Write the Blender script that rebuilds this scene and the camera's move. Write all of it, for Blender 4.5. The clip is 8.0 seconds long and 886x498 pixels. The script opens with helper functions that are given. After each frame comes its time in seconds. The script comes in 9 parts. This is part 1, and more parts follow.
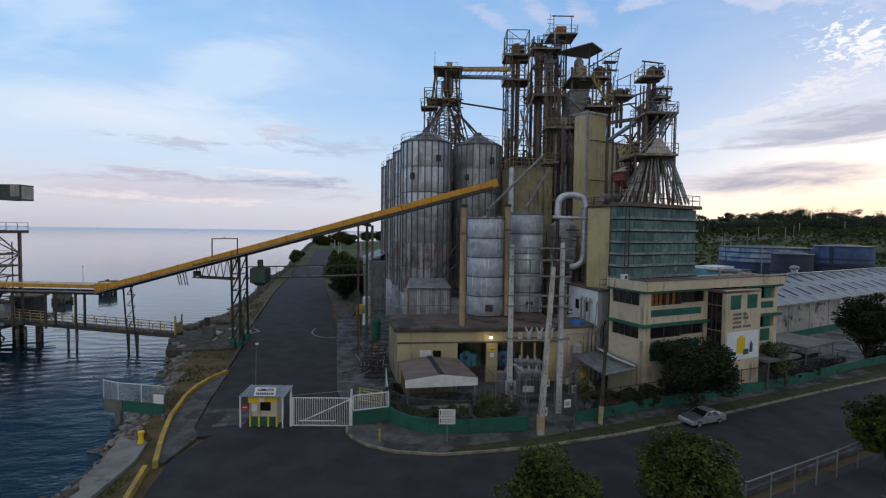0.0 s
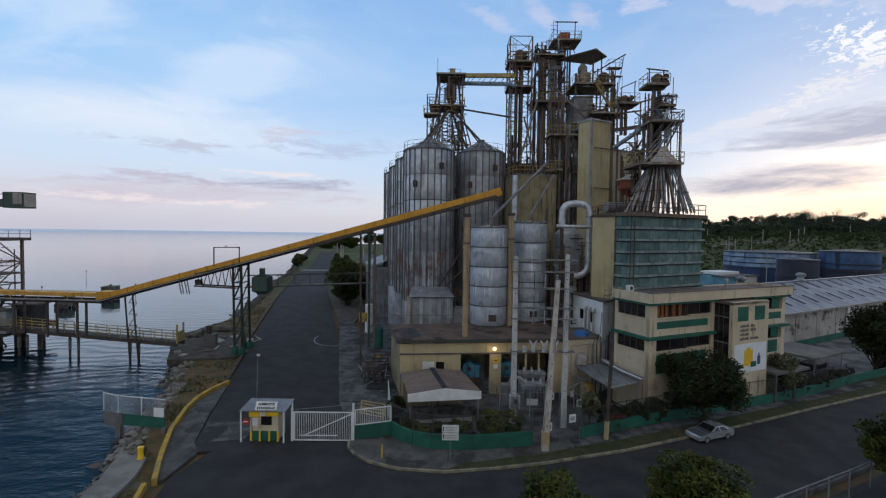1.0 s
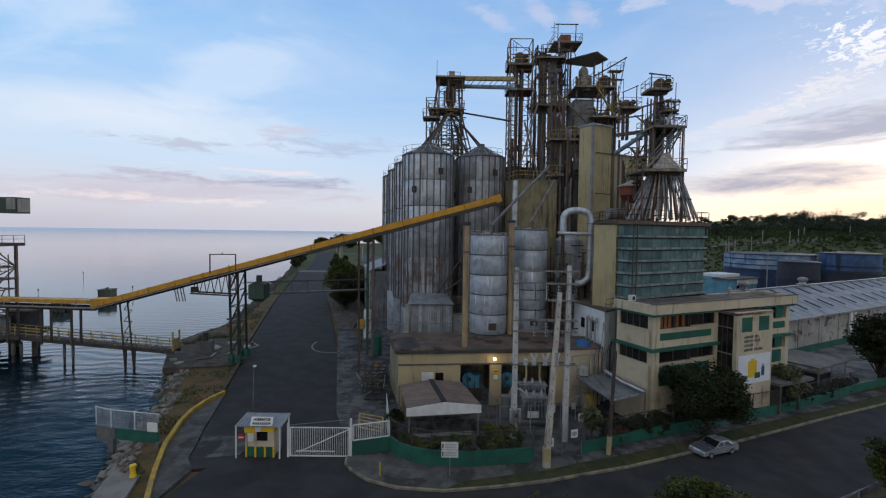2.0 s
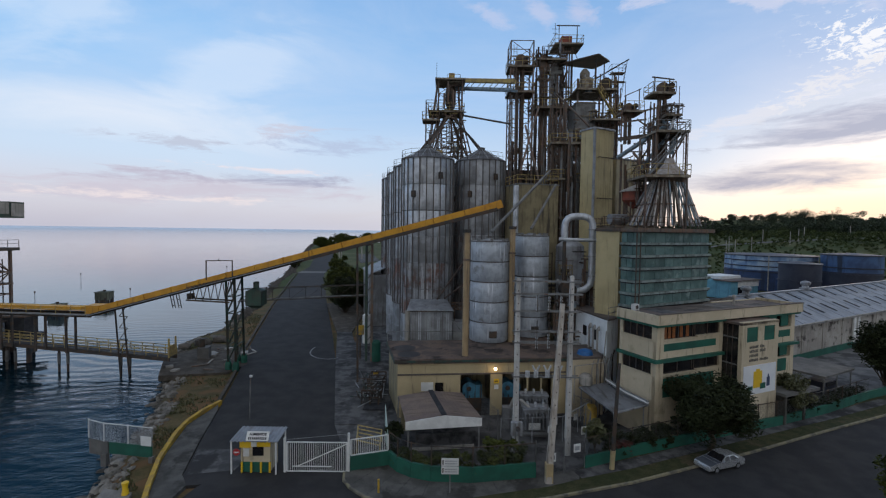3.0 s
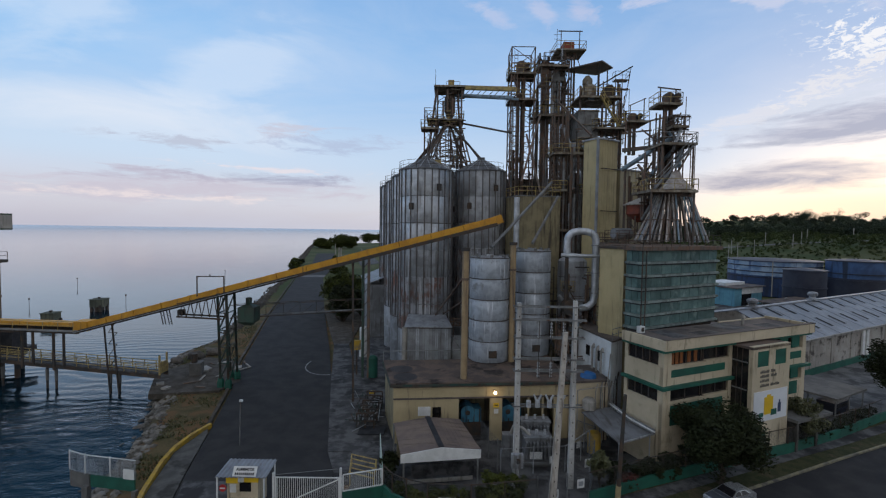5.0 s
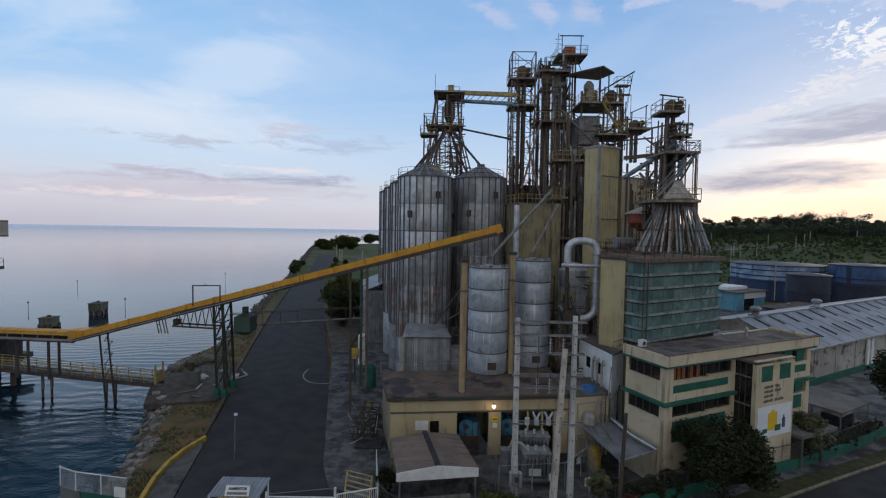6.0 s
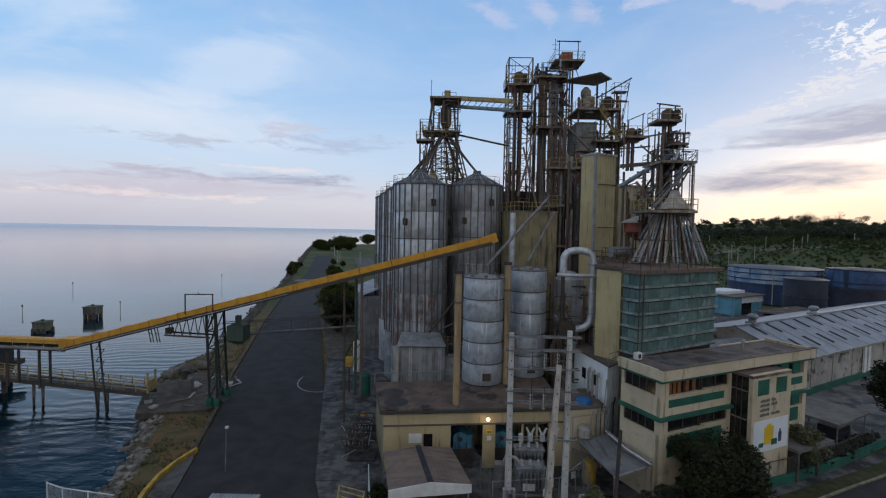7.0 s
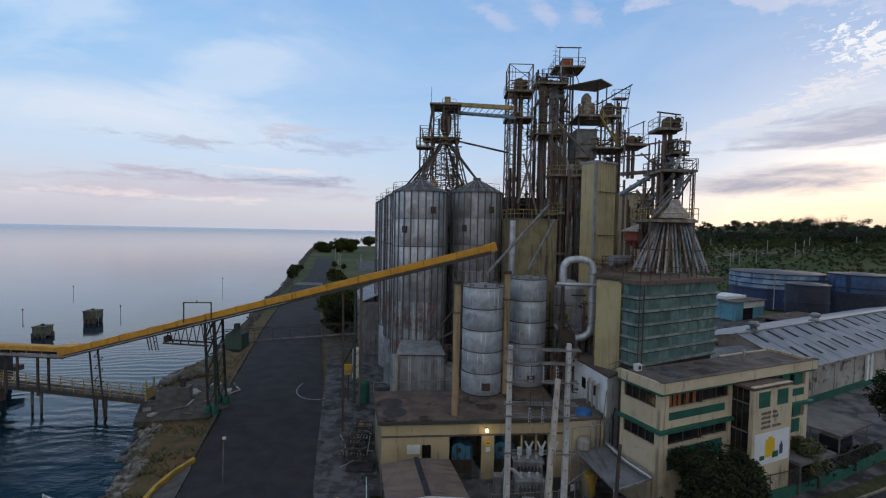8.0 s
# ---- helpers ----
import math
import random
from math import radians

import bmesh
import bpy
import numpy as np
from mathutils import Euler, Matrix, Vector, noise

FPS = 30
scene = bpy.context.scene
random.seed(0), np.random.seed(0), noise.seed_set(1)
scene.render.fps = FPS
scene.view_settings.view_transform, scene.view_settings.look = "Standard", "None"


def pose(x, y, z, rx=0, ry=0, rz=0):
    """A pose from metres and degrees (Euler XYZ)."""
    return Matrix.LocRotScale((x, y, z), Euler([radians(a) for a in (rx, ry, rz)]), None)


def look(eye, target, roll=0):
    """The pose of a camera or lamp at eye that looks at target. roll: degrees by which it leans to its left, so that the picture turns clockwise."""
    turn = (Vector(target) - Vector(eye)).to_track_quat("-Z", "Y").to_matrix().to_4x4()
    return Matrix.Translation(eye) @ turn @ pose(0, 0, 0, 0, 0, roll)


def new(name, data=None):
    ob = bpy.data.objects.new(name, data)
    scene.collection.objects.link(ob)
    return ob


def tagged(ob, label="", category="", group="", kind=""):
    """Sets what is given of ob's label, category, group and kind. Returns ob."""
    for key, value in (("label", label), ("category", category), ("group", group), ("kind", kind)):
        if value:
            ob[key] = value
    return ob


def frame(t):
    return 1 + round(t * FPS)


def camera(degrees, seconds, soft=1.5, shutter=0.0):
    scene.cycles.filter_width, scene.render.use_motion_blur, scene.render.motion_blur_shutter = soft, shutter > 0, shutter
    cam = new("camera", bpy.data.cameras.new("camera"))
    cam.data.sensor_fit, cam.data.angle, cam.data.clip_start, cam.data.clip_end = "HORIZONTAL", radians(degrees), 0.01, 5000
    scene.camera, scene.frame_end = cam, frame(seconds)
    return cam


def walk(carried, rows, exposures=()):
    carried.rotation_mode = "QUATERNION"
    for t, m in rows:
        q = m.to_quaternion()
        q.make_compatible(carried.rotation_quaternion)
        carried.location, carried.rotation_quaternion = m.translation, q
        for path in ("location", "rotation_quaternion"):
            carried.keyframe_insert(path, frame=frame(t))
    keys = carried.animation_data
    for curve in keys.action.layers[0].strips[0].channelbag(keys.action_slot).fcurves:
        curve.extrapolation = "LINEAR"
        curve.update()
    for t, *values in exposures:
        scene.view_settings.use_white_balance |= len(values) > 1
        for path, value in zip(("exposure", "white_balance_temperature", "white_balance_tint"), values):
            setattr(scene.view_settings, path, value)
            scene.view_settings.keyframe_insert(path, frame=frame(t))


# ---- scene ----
cam = camera(88.0, 8.0, soft=1.2)
PATH = [
    (0.0, (0.000, 0.000, 14.645), (-0.000, 9.992, 14.242), 0.76),
    (0.5, (0.004, 0.167, 14.934), (-0.044, 10.160, 14.579), 0.71),
    (1.0, (-0.050, 0.444, 15.379), (-0.108, 10.437, 15.024), 0.78),
    (1.5, (-0.072, 0.799, 15.862), (-0.123, 10.793, 15.496), 0.79),
    (3.0, (-0.128, 1.974, 17.140), (-0.157, 11.965, 16.721), 0.80),
    (3.5, (-0.205, 2.372, 17.541), (-0.261, 12.363, 17.114), 0.79),
    (4.0, (-0.153, 2.812, 17.970), (-0.193, 12.802, 17.525), 0.81),
    (4.5, (-0.007, 3.241, 18.355), (-0.039, 13.232, 17.919), 0.81),
    (6.0, (0.385, 4.332, 19.788), (0.306, 14.322, 19.352), 0.93),
    (6.5, (0.657, 4.595, 20.166), (0.624, 14.586, 19.751), 0.98),
    (7.0, (0.745, 4.783, 20.741), (0.697, 14.773, 20.303), 1.08),
    (7.5, (0.833, 4.901, 21.188), (0.767, 14.892, 20.748), 1.17),
    (8.0, (0.928, 4.996, 21.459), (0.853, 14.988, 21.054), 1.17),
]
walk(cam, [(t, look(eye, target, roll)) for t, eye, target, roll in PATH], [(0.0, 0.10), (3.0, 0.07), (4.5, 0.02), (8.0, 0.02)])

# ---- sky and light: dusk, the sun low behind the hill on the right ----
SUN_AZ, SUN_EL = 44.0, 5.0          # degrees clockwise from +y, degrees up
world = bpy.data.worlds.new("dusk_sky")
scene.world = world
world.use_nodes = True


def sky_nodes(tree):
    n, l = tree.nodes, tree.links
    n.clear()

    def node(kind, **kw):
        made = n.new(kind)
        for k, v in kw.items():
            made.inputs[k].default_value = v
        return made

    def mathn(op, a, b=None, clamp=False):
        made = n.new("ShaderNodeMath")
        made.operation, made.use_clamp = op, clamp
        for i, s in enumerate((a, b)):
            if s is None:
                continue
            if isinstance(s, (int, float)):
                made.inputs[i].default_value = s
            else:
                l.new(s, made.inputs[i])
        return made.outputs[0]

    def ramp(fac, stops, interp="EASE"):
        made = n.new("ShaderNodeValToRGB")
        made.color_ramp.interpolation = interp
        els = made.color_ramp.elements
        while len(els) < len(stops):
            els.new(0.5)
        for e, (p, c) in zip(els, stops):
            e.position, e.color = p, (*c, 1)
        l.new(fac, made.inputs[0])
        return made.outputs[0]

    def mix(fac, a, b):
        made = n.new("ShaderNodeMix")
        made.data_type = "RGBA"
        if isinstance(fac, (int, float)):
            made.inputs[0].default_value = fac
        else:
            l.new(fac, made.inputs[0])
        for s, i in ((a, 6), (b, 7)):
            if isinstance(s, tuple):
                made.inputs[i].default_value = (*s, 1)
            else:
                l.new(s, made.inputs[i])
        return made.outputs[2]

    sky = n.new("ShaderNodeTexSky")
    sky.sky_type, sky.sun_disc = "NISHITA", False
    sky.sun_elevation, sky.sun_rotation = radians(SUN_EL), radians(SUN_AZ)
    sky.air_density, sky.dust_density, sky.ozone_density = 1.0, 1.2, 1.6
    scaled = n.new("ShaderNodeVectorMath")
    scaled.operation = "SCALE"
    l.new(sky.outputs[0], scaled.inputs[0])
    scaled.inputs[3].default_value = 0.30
    coord = n.new("ShaderNodeTexCoord")
    sep = n.new("ShaderNodeSeparateXYZ")
    l.new(coord.outputs["Generated"], sep.inputs[0])
    up = mathn("MAXIMUM", sep.outputs[2], 0.0)
    # nearness to the sun's side of the sky
    dot = n.new("ShaderNodeVectorMath")
    dot.operation = "DOT_PRODUCT"
    l.new(coord.outputs["Generated"], dot.inputs[0])
    a = radians(SUN_AZ)
    dot.inputs[1].default_value = (math.sin(a), math.cos(a), 0.0)
    side = mathn("MULTIPLY_ADD", dot.outputs["Value"], 0.5)
    side.node.inputs[2].default_value = 0.5
    # clear air, paler towards the horizon, milkier out over the sea
    air = ramp(up, [(0.0, (0.56, 0.56, 0.67)), (0.05, (0.64, 0.64, 0.75)), (0.14, (0.60, 0.73, 0.92)), (0.30, (0.36, 0.60, 0.93)), (0.5, (0.22, 0.46, 0.84)), (1.0, (0.13, 0.31, 0.66))])
    deep = ramp(up, [(0.0, (0.62, 0.62, 0.70)), (0.06, (0.58, 0.66, 0.80)), (0.14, (0.36, 0.52, 0.78)), (0.30, (0.24, 0.42, 0.74)), (0.5, (0.16, 0.36, 0.70)), (1.0, (0.13, 0.31, 0.66))])
    azimuth = mathn("ARCTAN2", sep.outputs[0], sep.outputs[1])
    east = mathn("MULTIPLY_ADD", azimuth, 0.9)
    east.node.inputs[2].default_value = 0.42
    east.node.use_clamp = True
    base = mix(0.9, scaled.outputs[0], mix(east, air, deep))
    # unseen cloud cover added overhead and behind, toned to light ground and facades
    behind = ramp(mathn("MULTIPLY", mathn("SUBTRACT", 1.0, sep.outputs[1]), 0.5), [(0.0, (0,) * 3), (0.45, (0.0,) * 3), (0.85, (1,) * 3)])
    over = ramp(up, [(0.0, (0,) * 3), (0.55, (0,) * 3), (0.85, (1,) * 3)])
    base = mix(mathn("MULTIPLY", over, 0.88), base, (0.36, 0.38, 0.42))
    base = mix(mathn("MULTIPLY", behind, 0.9), base, (0.545, 0.555, 0.57))
    # clouds laid out by bearing and height
    flat = n.new("ShaderNodeCombineXYZ")
    l.new(azimuth, flat.inputs[0])
    l.new(sep.outputs[2], flat.inputs[1])

    def cloud(scale, detail, rough, off, stretch, turn, warp=0.0):
        mapn = n.new("ShaderNodeMapping")
        mapn.inputs["Location"].default_value = off
        mapn.inputs["Rotation"].default_value = (0, 0, radians(turn))
        mapn.inputs["Scale"].default_value = stretch
        l.new(flat.outputs[0], mapn.inputs[0])
        t = node("ShaderNodeTexNoise", Scale=scale, Detail=detail, Roughness=rough, Distortion=warp)
        l.new(mapn.outputs[0], t.inputs["Vector"])
        return mathn("MULTIPLY", mathn("SUBTRACT", t.outputs[0], 0.5), 2.0)

    veil = cloud(3.0, 8, 0.6, (1.3, 4.1, 0), (0.8, 2.6, 1), -38, 0.6)
    sheets = cloud(7.0, 14, 0.66, (5.2, 8.8, 0), (0.9, 5.0, 1), 3, 0.4)
    wisps = cloud(9.0, 12, 0.64, (3.1, 0.4, 0), (1.0, 2.4, 1), 58, 0.5)
    rolls = cloud(52.0, 7, 0.66, (2.2, 7.7, 0), (1.0, 2.2, 1), 20, 0.8)
    streaks = cloud(12.0, 12, 0.68, (7.1, 2.3, 0), (0.9, 4.0, 1), -14, 0.4)

    # single clouds: bearing, height, half-width, half-height (degrees), slope, colour, cover, grain, raggedness
    low = [(-36, 11.0, 26, 3.6, 0.0, (0.80, 0.84, 0.92), 0.7, veil, 0.7), (-27, 15, 9, 4, 0.5, (0.74, 0.82, 0.94), 0.4, veil, 1.6), (-41, 20, 8, 7, 0.5, (0.68, 0.79, 0.94), 0.4, veil, 1.6),
           (-30, 4.2, 26, 2.0, 0.0, (0.60, 0.56, 0.65), 0.8, sheets, 1.7), (-21, 5.7, 10, 0.9, -0.02, (0.40, 0.42, 0.55), 0.9, sheets, 2.0), (-20, 6.6, 9, 0.5, -0.02, (0.84, 0.75, 0.78), 0.7, streaks, 2.2),
           (-35, 5.2, 12, 0.8, 0.0, (0.50, 0.48, 0.59), 0.7, sheets, 2.0), (-34, 3.1, 16, 0.5, -0.02, (0.86, 0.76, 0.76), 0.7, streaks, 2.2)]
    mid = [(-19.5, 11.3, 4.4, 1.0, 0.05, (0.58, 0.60, 0.72), 0.85, streaks, 2.4), (-12.5, 10.0, 8, 1.3, 0.05, (0.45, 0.53, 0.71), 0.75, streaks, 2.0), (-30, 9.0, 6, 0.8, 0.0, (0.50, 0.54, 0.66), 0.8, streaks, 2.6),
           (8, 5.5, 10, 1.6, 0.0, (0.56, 0.58, 0.70), 0.7, sheets, 1.8), (38, 12.0, 11, 1.8, 0.26, (0.66, 0.71, 0.82), 0.8, streaks, 1.6), (41.5, 10.4, 9.5, 2.2, 0.03, (0.42, 0.44, 0.56), 0.9, sheets, 1.1)]
    fine = [(34, 12.4, 10, 0.9, 0.28, (0.77, 0.77, 0.84), 0.65, streaks, 2.4), (42.5, 16.8, 4.0, 2.0, -0.3, (0.92, 0.92, 0.95), 0.95, rolls, 3.4), (39, 14.0, 4.5, 1.2, 0.35, (0.80, 0.80, 0.85), 0.8, rolls, 3.2),
            (36.0, 5.7, 13.0, 2.1, 0.02, (0.47, 0.455, 0.54), 1.0, sheets, 0.7), (33, 9.0, 6, 0.35, 0.0, (0.48, 0.50, 0.60), 0.8, streaks, 1.6)]
    high = [(4.5, 24.8, 5.2, 0.9, -0.40, (0.72, 0.68, 0.80), 0.34, wisps, 1.9), (11.5, 24.5, 2.0, 1.7, -0.8, (0.74, 0.68, 0.79), 0.34, wisps, 1.9), (15.8, 24.8, 2.6, 2.2, -0.6, (0.77, 0.68, 0.77), 0.36, wisps, 1.8),
            (22, 24.6, 3.0, 1.4, -0.3, (0.72, 0.70, 0.82), 0.48, wisps, 2.8), (33, 22.8, 3.0, 1.0, -0.4, (0.74, 0.72, 0.83), 0.48, wisps, 2.8), (39, 21.4, 3.2, 1.0, -0.3, (0.74, 0.72, 0.84), 0.48, wisps, 2.8)]
    out = mix(mathn("MULTIPLY", mathn("ADD", veil, 0.15, True), 0.5, True), base, (0.66, 0.72, 0.86))
    for az, el, wa, we, slope, colour, cover, grain, ragged in low + mid + high + fine:
        da = mathn("SUBTRACT", azimuth, radians(az))
        de = mathn("SUBTRACT", mathn("SUBTRACT", sep.outputs[2], math.sin(radians(el))), mathn("MULTIPLY", da, slope))
        r2 = mathn("ADD", mathn("POWER", mathn("ABSOLUTE", mathn("DIVIDE", da, radians(wa))), 2.0), mathn("POWER", mathn("ABSOLUTE", mathn("DIVIDE", de, radians(we))), 2.0))
        mask = mathn("POWER", 2.718, mathn("MULTIPLY", r2, -1.0))
        body = mathn("ADD", mathn("SUBTRACT", mask, 0.45), mathn("MULTIPLY", grain, ragged))
        fac = mathn("MULTIPLY", mathn("MULTIPLY", mathn("MULTIPLY", body, 1.7, True), mathn("MULTIPLY", mask, 2.5, True)), cover, True)
        out = mix(fac, out, colour)
    # warm glow low over the hill
    near = mathn("POWER", mathn("MAXIMUM", dot.outputs["Value"], 0.0), 40.0)
    glow = mathn("MULTIPLY", near, ramp(up, [(0.0, (0.9,) * 3), (0.05, (0.7,) * 3), (0.09, (0.12,) * 3), (0.14, (0.0,) * 3)]))
    out = mix(glow, out, (0.73, 0.645, 0.56))
    back = n.new("ShaderNodeBackground")
    back.inputs["Strength"].default_value = SKY_STRENGTH
    l.new(out, back.inputs["Color"])
    final = n.new("ShaderNodeOutputWorld")
    l.new(back.outputs[0], final.inputs[0])


SKY_STRENGTH = 1.0
sky_nodes(world.node_tree)
sun_data = bpy.data.lights.new("sun", "SUN")
sun_data.energy, sun_data.angle, sun_data.color = 0.6, radians(12), (1.0, 0.86, 0.68)
sun = new("sun", sun_data)
sun.matrix_world = look((0, 0, 60), (-math.sin(radians(SUN_AZ)) * 60, -math.cos(radians(SUN_AZ)) * 60, 60 - 60 * math.tan(radians(SUN_EL))))

# ---- materials ----
def srgb(r, g, b):
    return tuple((c / 255 / 12.92 if c <= 10 else ((c / 255 + 0.055) / 1.055) ** 2.4) for c in (r, g, b))


def material(name, c1, c2=None, scale=1.5, lo=0.4, hi=0.6, rough=0.7, metal=0.0, grain=0.15, grain_scale=18.0,
             streak=None, streak_at=(0.5, 0.7), streak_scale=(2.5, 2.5, 0.18), blot=None, blot_scale=0.35, blot_at=(0.55, 0.68), bump=0.25, vary=0.0, spec=0.5, coat=0.0):
    """A weathered surface: two colours in patches, fine grain, vertical streaks, large blots, bump, a shade for each piece."""
    m = bpy.data.materials.new(name)
    m.use_nodes = True
    n, l = m.node_tree.nodes, m.node_tree.links
    b = n["Principled BSDF"]
    geo = n.new("ShaderNodeNewGeometry")

    def noise_tex(s, detail=5.0, rgh=0.6, stretch=None):
        t = n.new("ShaderNodeTexNoise")
        t.inputs["Scale"].default_value, t.inputs["Detail"].default_value, t.inputs["Roughness"].default_value = s, detail, rgh
        src = geo.outputs["Position"]
        if stretch:
            mp = n.new("ShaderNodeMapping")
            mp.inputs["Scale"].default_value = stretch
            l.new(src, mp.inputs[0])
            src = mp.outputs[0]
        l.new(src, t.inputs["Vector"])
        return t.outputs[0]

    def step(src, a, z):
        r = n.new("ShaderNodeMapRange")
        r.interpolation_type = "SMOOTHSTEP"
        r.inputs[1].default_value, r.inputs[2].default_value = a, z
        l.new(src, r.inputs[0])
        return r.outputs[0]

    def mixc(fac, a, c):
        x = n.new("ShaderNodeMix")
        x.data_type = "RGBA"
        l.new(fac, x.inputs[0])
        for s, i in ((a, 6), (c, 7)):
            if isinstance(s, tuple):
                x.inputs[i].default_value = (*s, 1)
            else:
                l.new(s, x.inputs[i])
        return x.outputs[2]

    out = mixc(step(noise_tex(scale), lo, hi), tuple(c1), tuple(c2 or tuple(v * 0.75 for v in c1)))
    if blot:
        out = mixc(step(noise_tex(blot_scale, 6.0, 0.65), *blot_at), out, tuple(blot))
    if streak:
        out = mixc(step(noise_tex(1.0, 4.0, 0.6, streak_scale), *streak_at), out, tuple(streak))
    fine = noise_tex(grain_scale, 3.0, 0.7)
    hsv = n.new("ShaderNodeHueSaturation")
    mr = n.new("ShaderNodeMapRange")
    mr.inputs[1].default_value, mr.inputs[2].default_value = 0.3, 0.7
    mr.inputs[3].default_value, mr.inputs[4].default_value = 1 - grain, 1 + grain
    l.new(fine, mr.inputs[0])
    value = mr.outputs[0]
    if vary:
        info = n.new("ShaderNodeObjectInfo")
        vr = n.new("ShaderNodeMapRange")
        vr.inputs[3].default_value, vr.inputs[4].default_value = 1 - vary, 1 + vary
        l.new(info.outputs["Random"], vr.inputs[0])
        mm = n.new("ShaderNodeMath")
        mm.operation = "MULTIPLY"
        l.new(value, mm.inputs[0])
        l.new(vr.outputs[0], mm.inputs[1])
        value = mm.outputs[0]
    l.new(value, hsv.inputs["Value"])
    l.new(out, hsv.inputs["Color"])
    l.new(hsv.outputs[0], b.inputs["Base Color"])
    rr = n.new("ShaderNodeMapRange")
    rr.inputs[3].default_value, rr.inputs[4].default_value = max(0.05, rough - 0.12), min(1, rough + 0.12)
    l.new(fine, rr.inputs[0])
    l.new(rr.outputs[0], b.inputs["Roughness"])
    b.inputs["Metallic"].default_value = metal
    b.inputs["Specular IOR Level"].default_value = spec
    if bump:
        bp = n.new("ShaderNodeBump")
        bp.inputs["Strength"].default_value, bp.inputs["Distance"].default_value = bump, 0.03
        l.new(fine, bp.inputs["Height"])
        l.new(bp.outputs[0], b.inputs["Normal"])
    return m


RUST = (0.10, 0.042, 0.022)
ASPHALT = material("asphalt", (0.026, 0.0255, 0.0265), (0.041, 0.039, 0.039), 0.45, 0.35, 0.65, 0.9, grain=0.2, grain_scale=30, blot=(0.024, 0.0235, 0.025), blot_scale=0.12, spec=0.25)
CONCRETE = material("concrete", (0.165, 0.16, 0.15), (0.12, 0.117, 0.112), 0.5, rough=0.9, blot=(0.08, 0.078, 0.075), blot_scale=0.3, spec=0.25)
APRON = material("stained_concrete", (0.125, 0.123, 0.123), (0.06, 0.059, 0.06), 0.8, rough=0.88, blot=(0.034, 0.033, 0.034), blot_scale=0.3, blot_at=(0.5, 0.6), spec=0.25)
PAVING = material("dirty_paving", (0.115, 0.11, 0.10), (0.075, 0.072, 0.066), 0.7, rough=0.9, grain=0.2, blot=(0.045, 0.042, 0.038), blot_scale=0.45, blot_at=(0.5, 0.62), spec=0.25)
KERB_PALE = material("faded_kerb_paint", (0.27, 0.24, 0.155), (0.17, 0.155, 0.12), 1.2, rough=0.9, blot=(0.09, 0.085, 0.075), blot_scale=0.6, spec=0.25)
PALE_CONCRETE = material("pale_concrete", (0.36, 0.34, 0.31), (0.28, 0.265, 0.24), 0.8, rough=0.9, streak=(0.18, 0.17, 0.15), spec=0.25)
GALV = material("galvanised_steel", (0.50, 0.53, 0.57), (0.36, 0.38, 0.41), 0.9, rough=0.42, metal=0.45, grain=0.06, streak=(0.26, 0.26, 0.265), streak_at=(0.54, 0.72), bump=0.08, vary=0.26)
OLD_GALV = material("old_galvanised_steel", (0.37, 0.385, 0.405), (0.26, 0.265, 0.275), 0.7, rough=0.6, metal=0.4, grain=0.1, streak=(0.17, 0.16, 0.155), streak_at=(0.52, 0.7), blot=(0.16, 0.125, 0.11), blot_scale=0.16, blot_at=(0.6, 0.74), bump=0.1, vary=0.26)
RUSTY = material("rusty_steel", (0.145, 0.122, 0.106), (0.18, 0.115, 0.082), 1.6, rough=0.85, metal=0.2, streak=(0.085, 0.065, 0.055), bump=0.3, vary=0.15, spec=0.3)
DARK_STEEL = material("dark_weathered_steel", (0.06, 0.058, 0.056), (0.10, 0.07, 0.052), 1.1, rough=0.75, metal=0.3, bump=0.2, spec=0.35)
TOWER_STEEL = material("brown_tower_steel", (0.15, 0.128, 0.115), (0.175, 0.112, 0.085), 0.9, rough=0.75, metal=0.2, streak=(0.075, 0.06, 0.05), bump=0.2, vary=0.2, spec=0.35)
GREY_STEEL = material("grey_painted_steel", (0.22, 0.225, 0.225), (0.15, 0.148, 0.145), 1.0, rough=0.65, metal=0.2, streak=RUST, streak_at=(0.6, 0.75), bump=0.15)
YELLOW = material("yellow_painted_steel", (0.60, 0.295, 0.016), (0.50, 0.23, 0.015), 0.8, rough=0.55, streak=(0.16, 0.085, 0.03), streak_at=(0.58, 0.78), bump=0.1)
YELLOW_RAIL = material("yellow_rail_paint", (0.44, 0.33, 0.11), (0.26, 0.19, 0.09), 2.5, rough=0.7, bump=0.1)
KERB_YELLOW = material("yellow_kerb_paint", (0.50, 0.31, 0.03), (0.36, 0.23, 0.05), 1.5, rough=0.8, blot=(0.2, 0.17, 0.12), blot_scale=1.2)
CREAM = material("cream_painted_wall", (0.58, 0.49, 0.35), (0.51, 0.43, 0.30), 0.4, rough=0.85, grain=0.06, streak=(0.22, 0.18, 0.125), streak_at=(0.56, 0.74), streak_scale=(2.2, 2.2, 0.25), blot=(0.36, 0.30, 0.20), blot_scale=0.5, bump=0.1)
PALE_YELLOW = material("pale_yellow_cladding", (0.50, 0.415, 0.225), (0.42, 0.345, 0.185), 0.4, rough=0.6, grain=0.05, streak=(0.20, 0.165, 0.09), streak_at=(0.55, 0.75), bump=0.08)
# grimy cladding; also carries painted shade on two transformer house walls
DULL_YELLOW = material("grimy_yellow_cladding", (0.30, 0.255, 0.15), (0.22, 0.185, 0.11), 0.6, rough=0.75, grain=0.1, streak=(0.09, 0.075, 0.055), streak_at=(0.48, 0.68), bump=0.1)
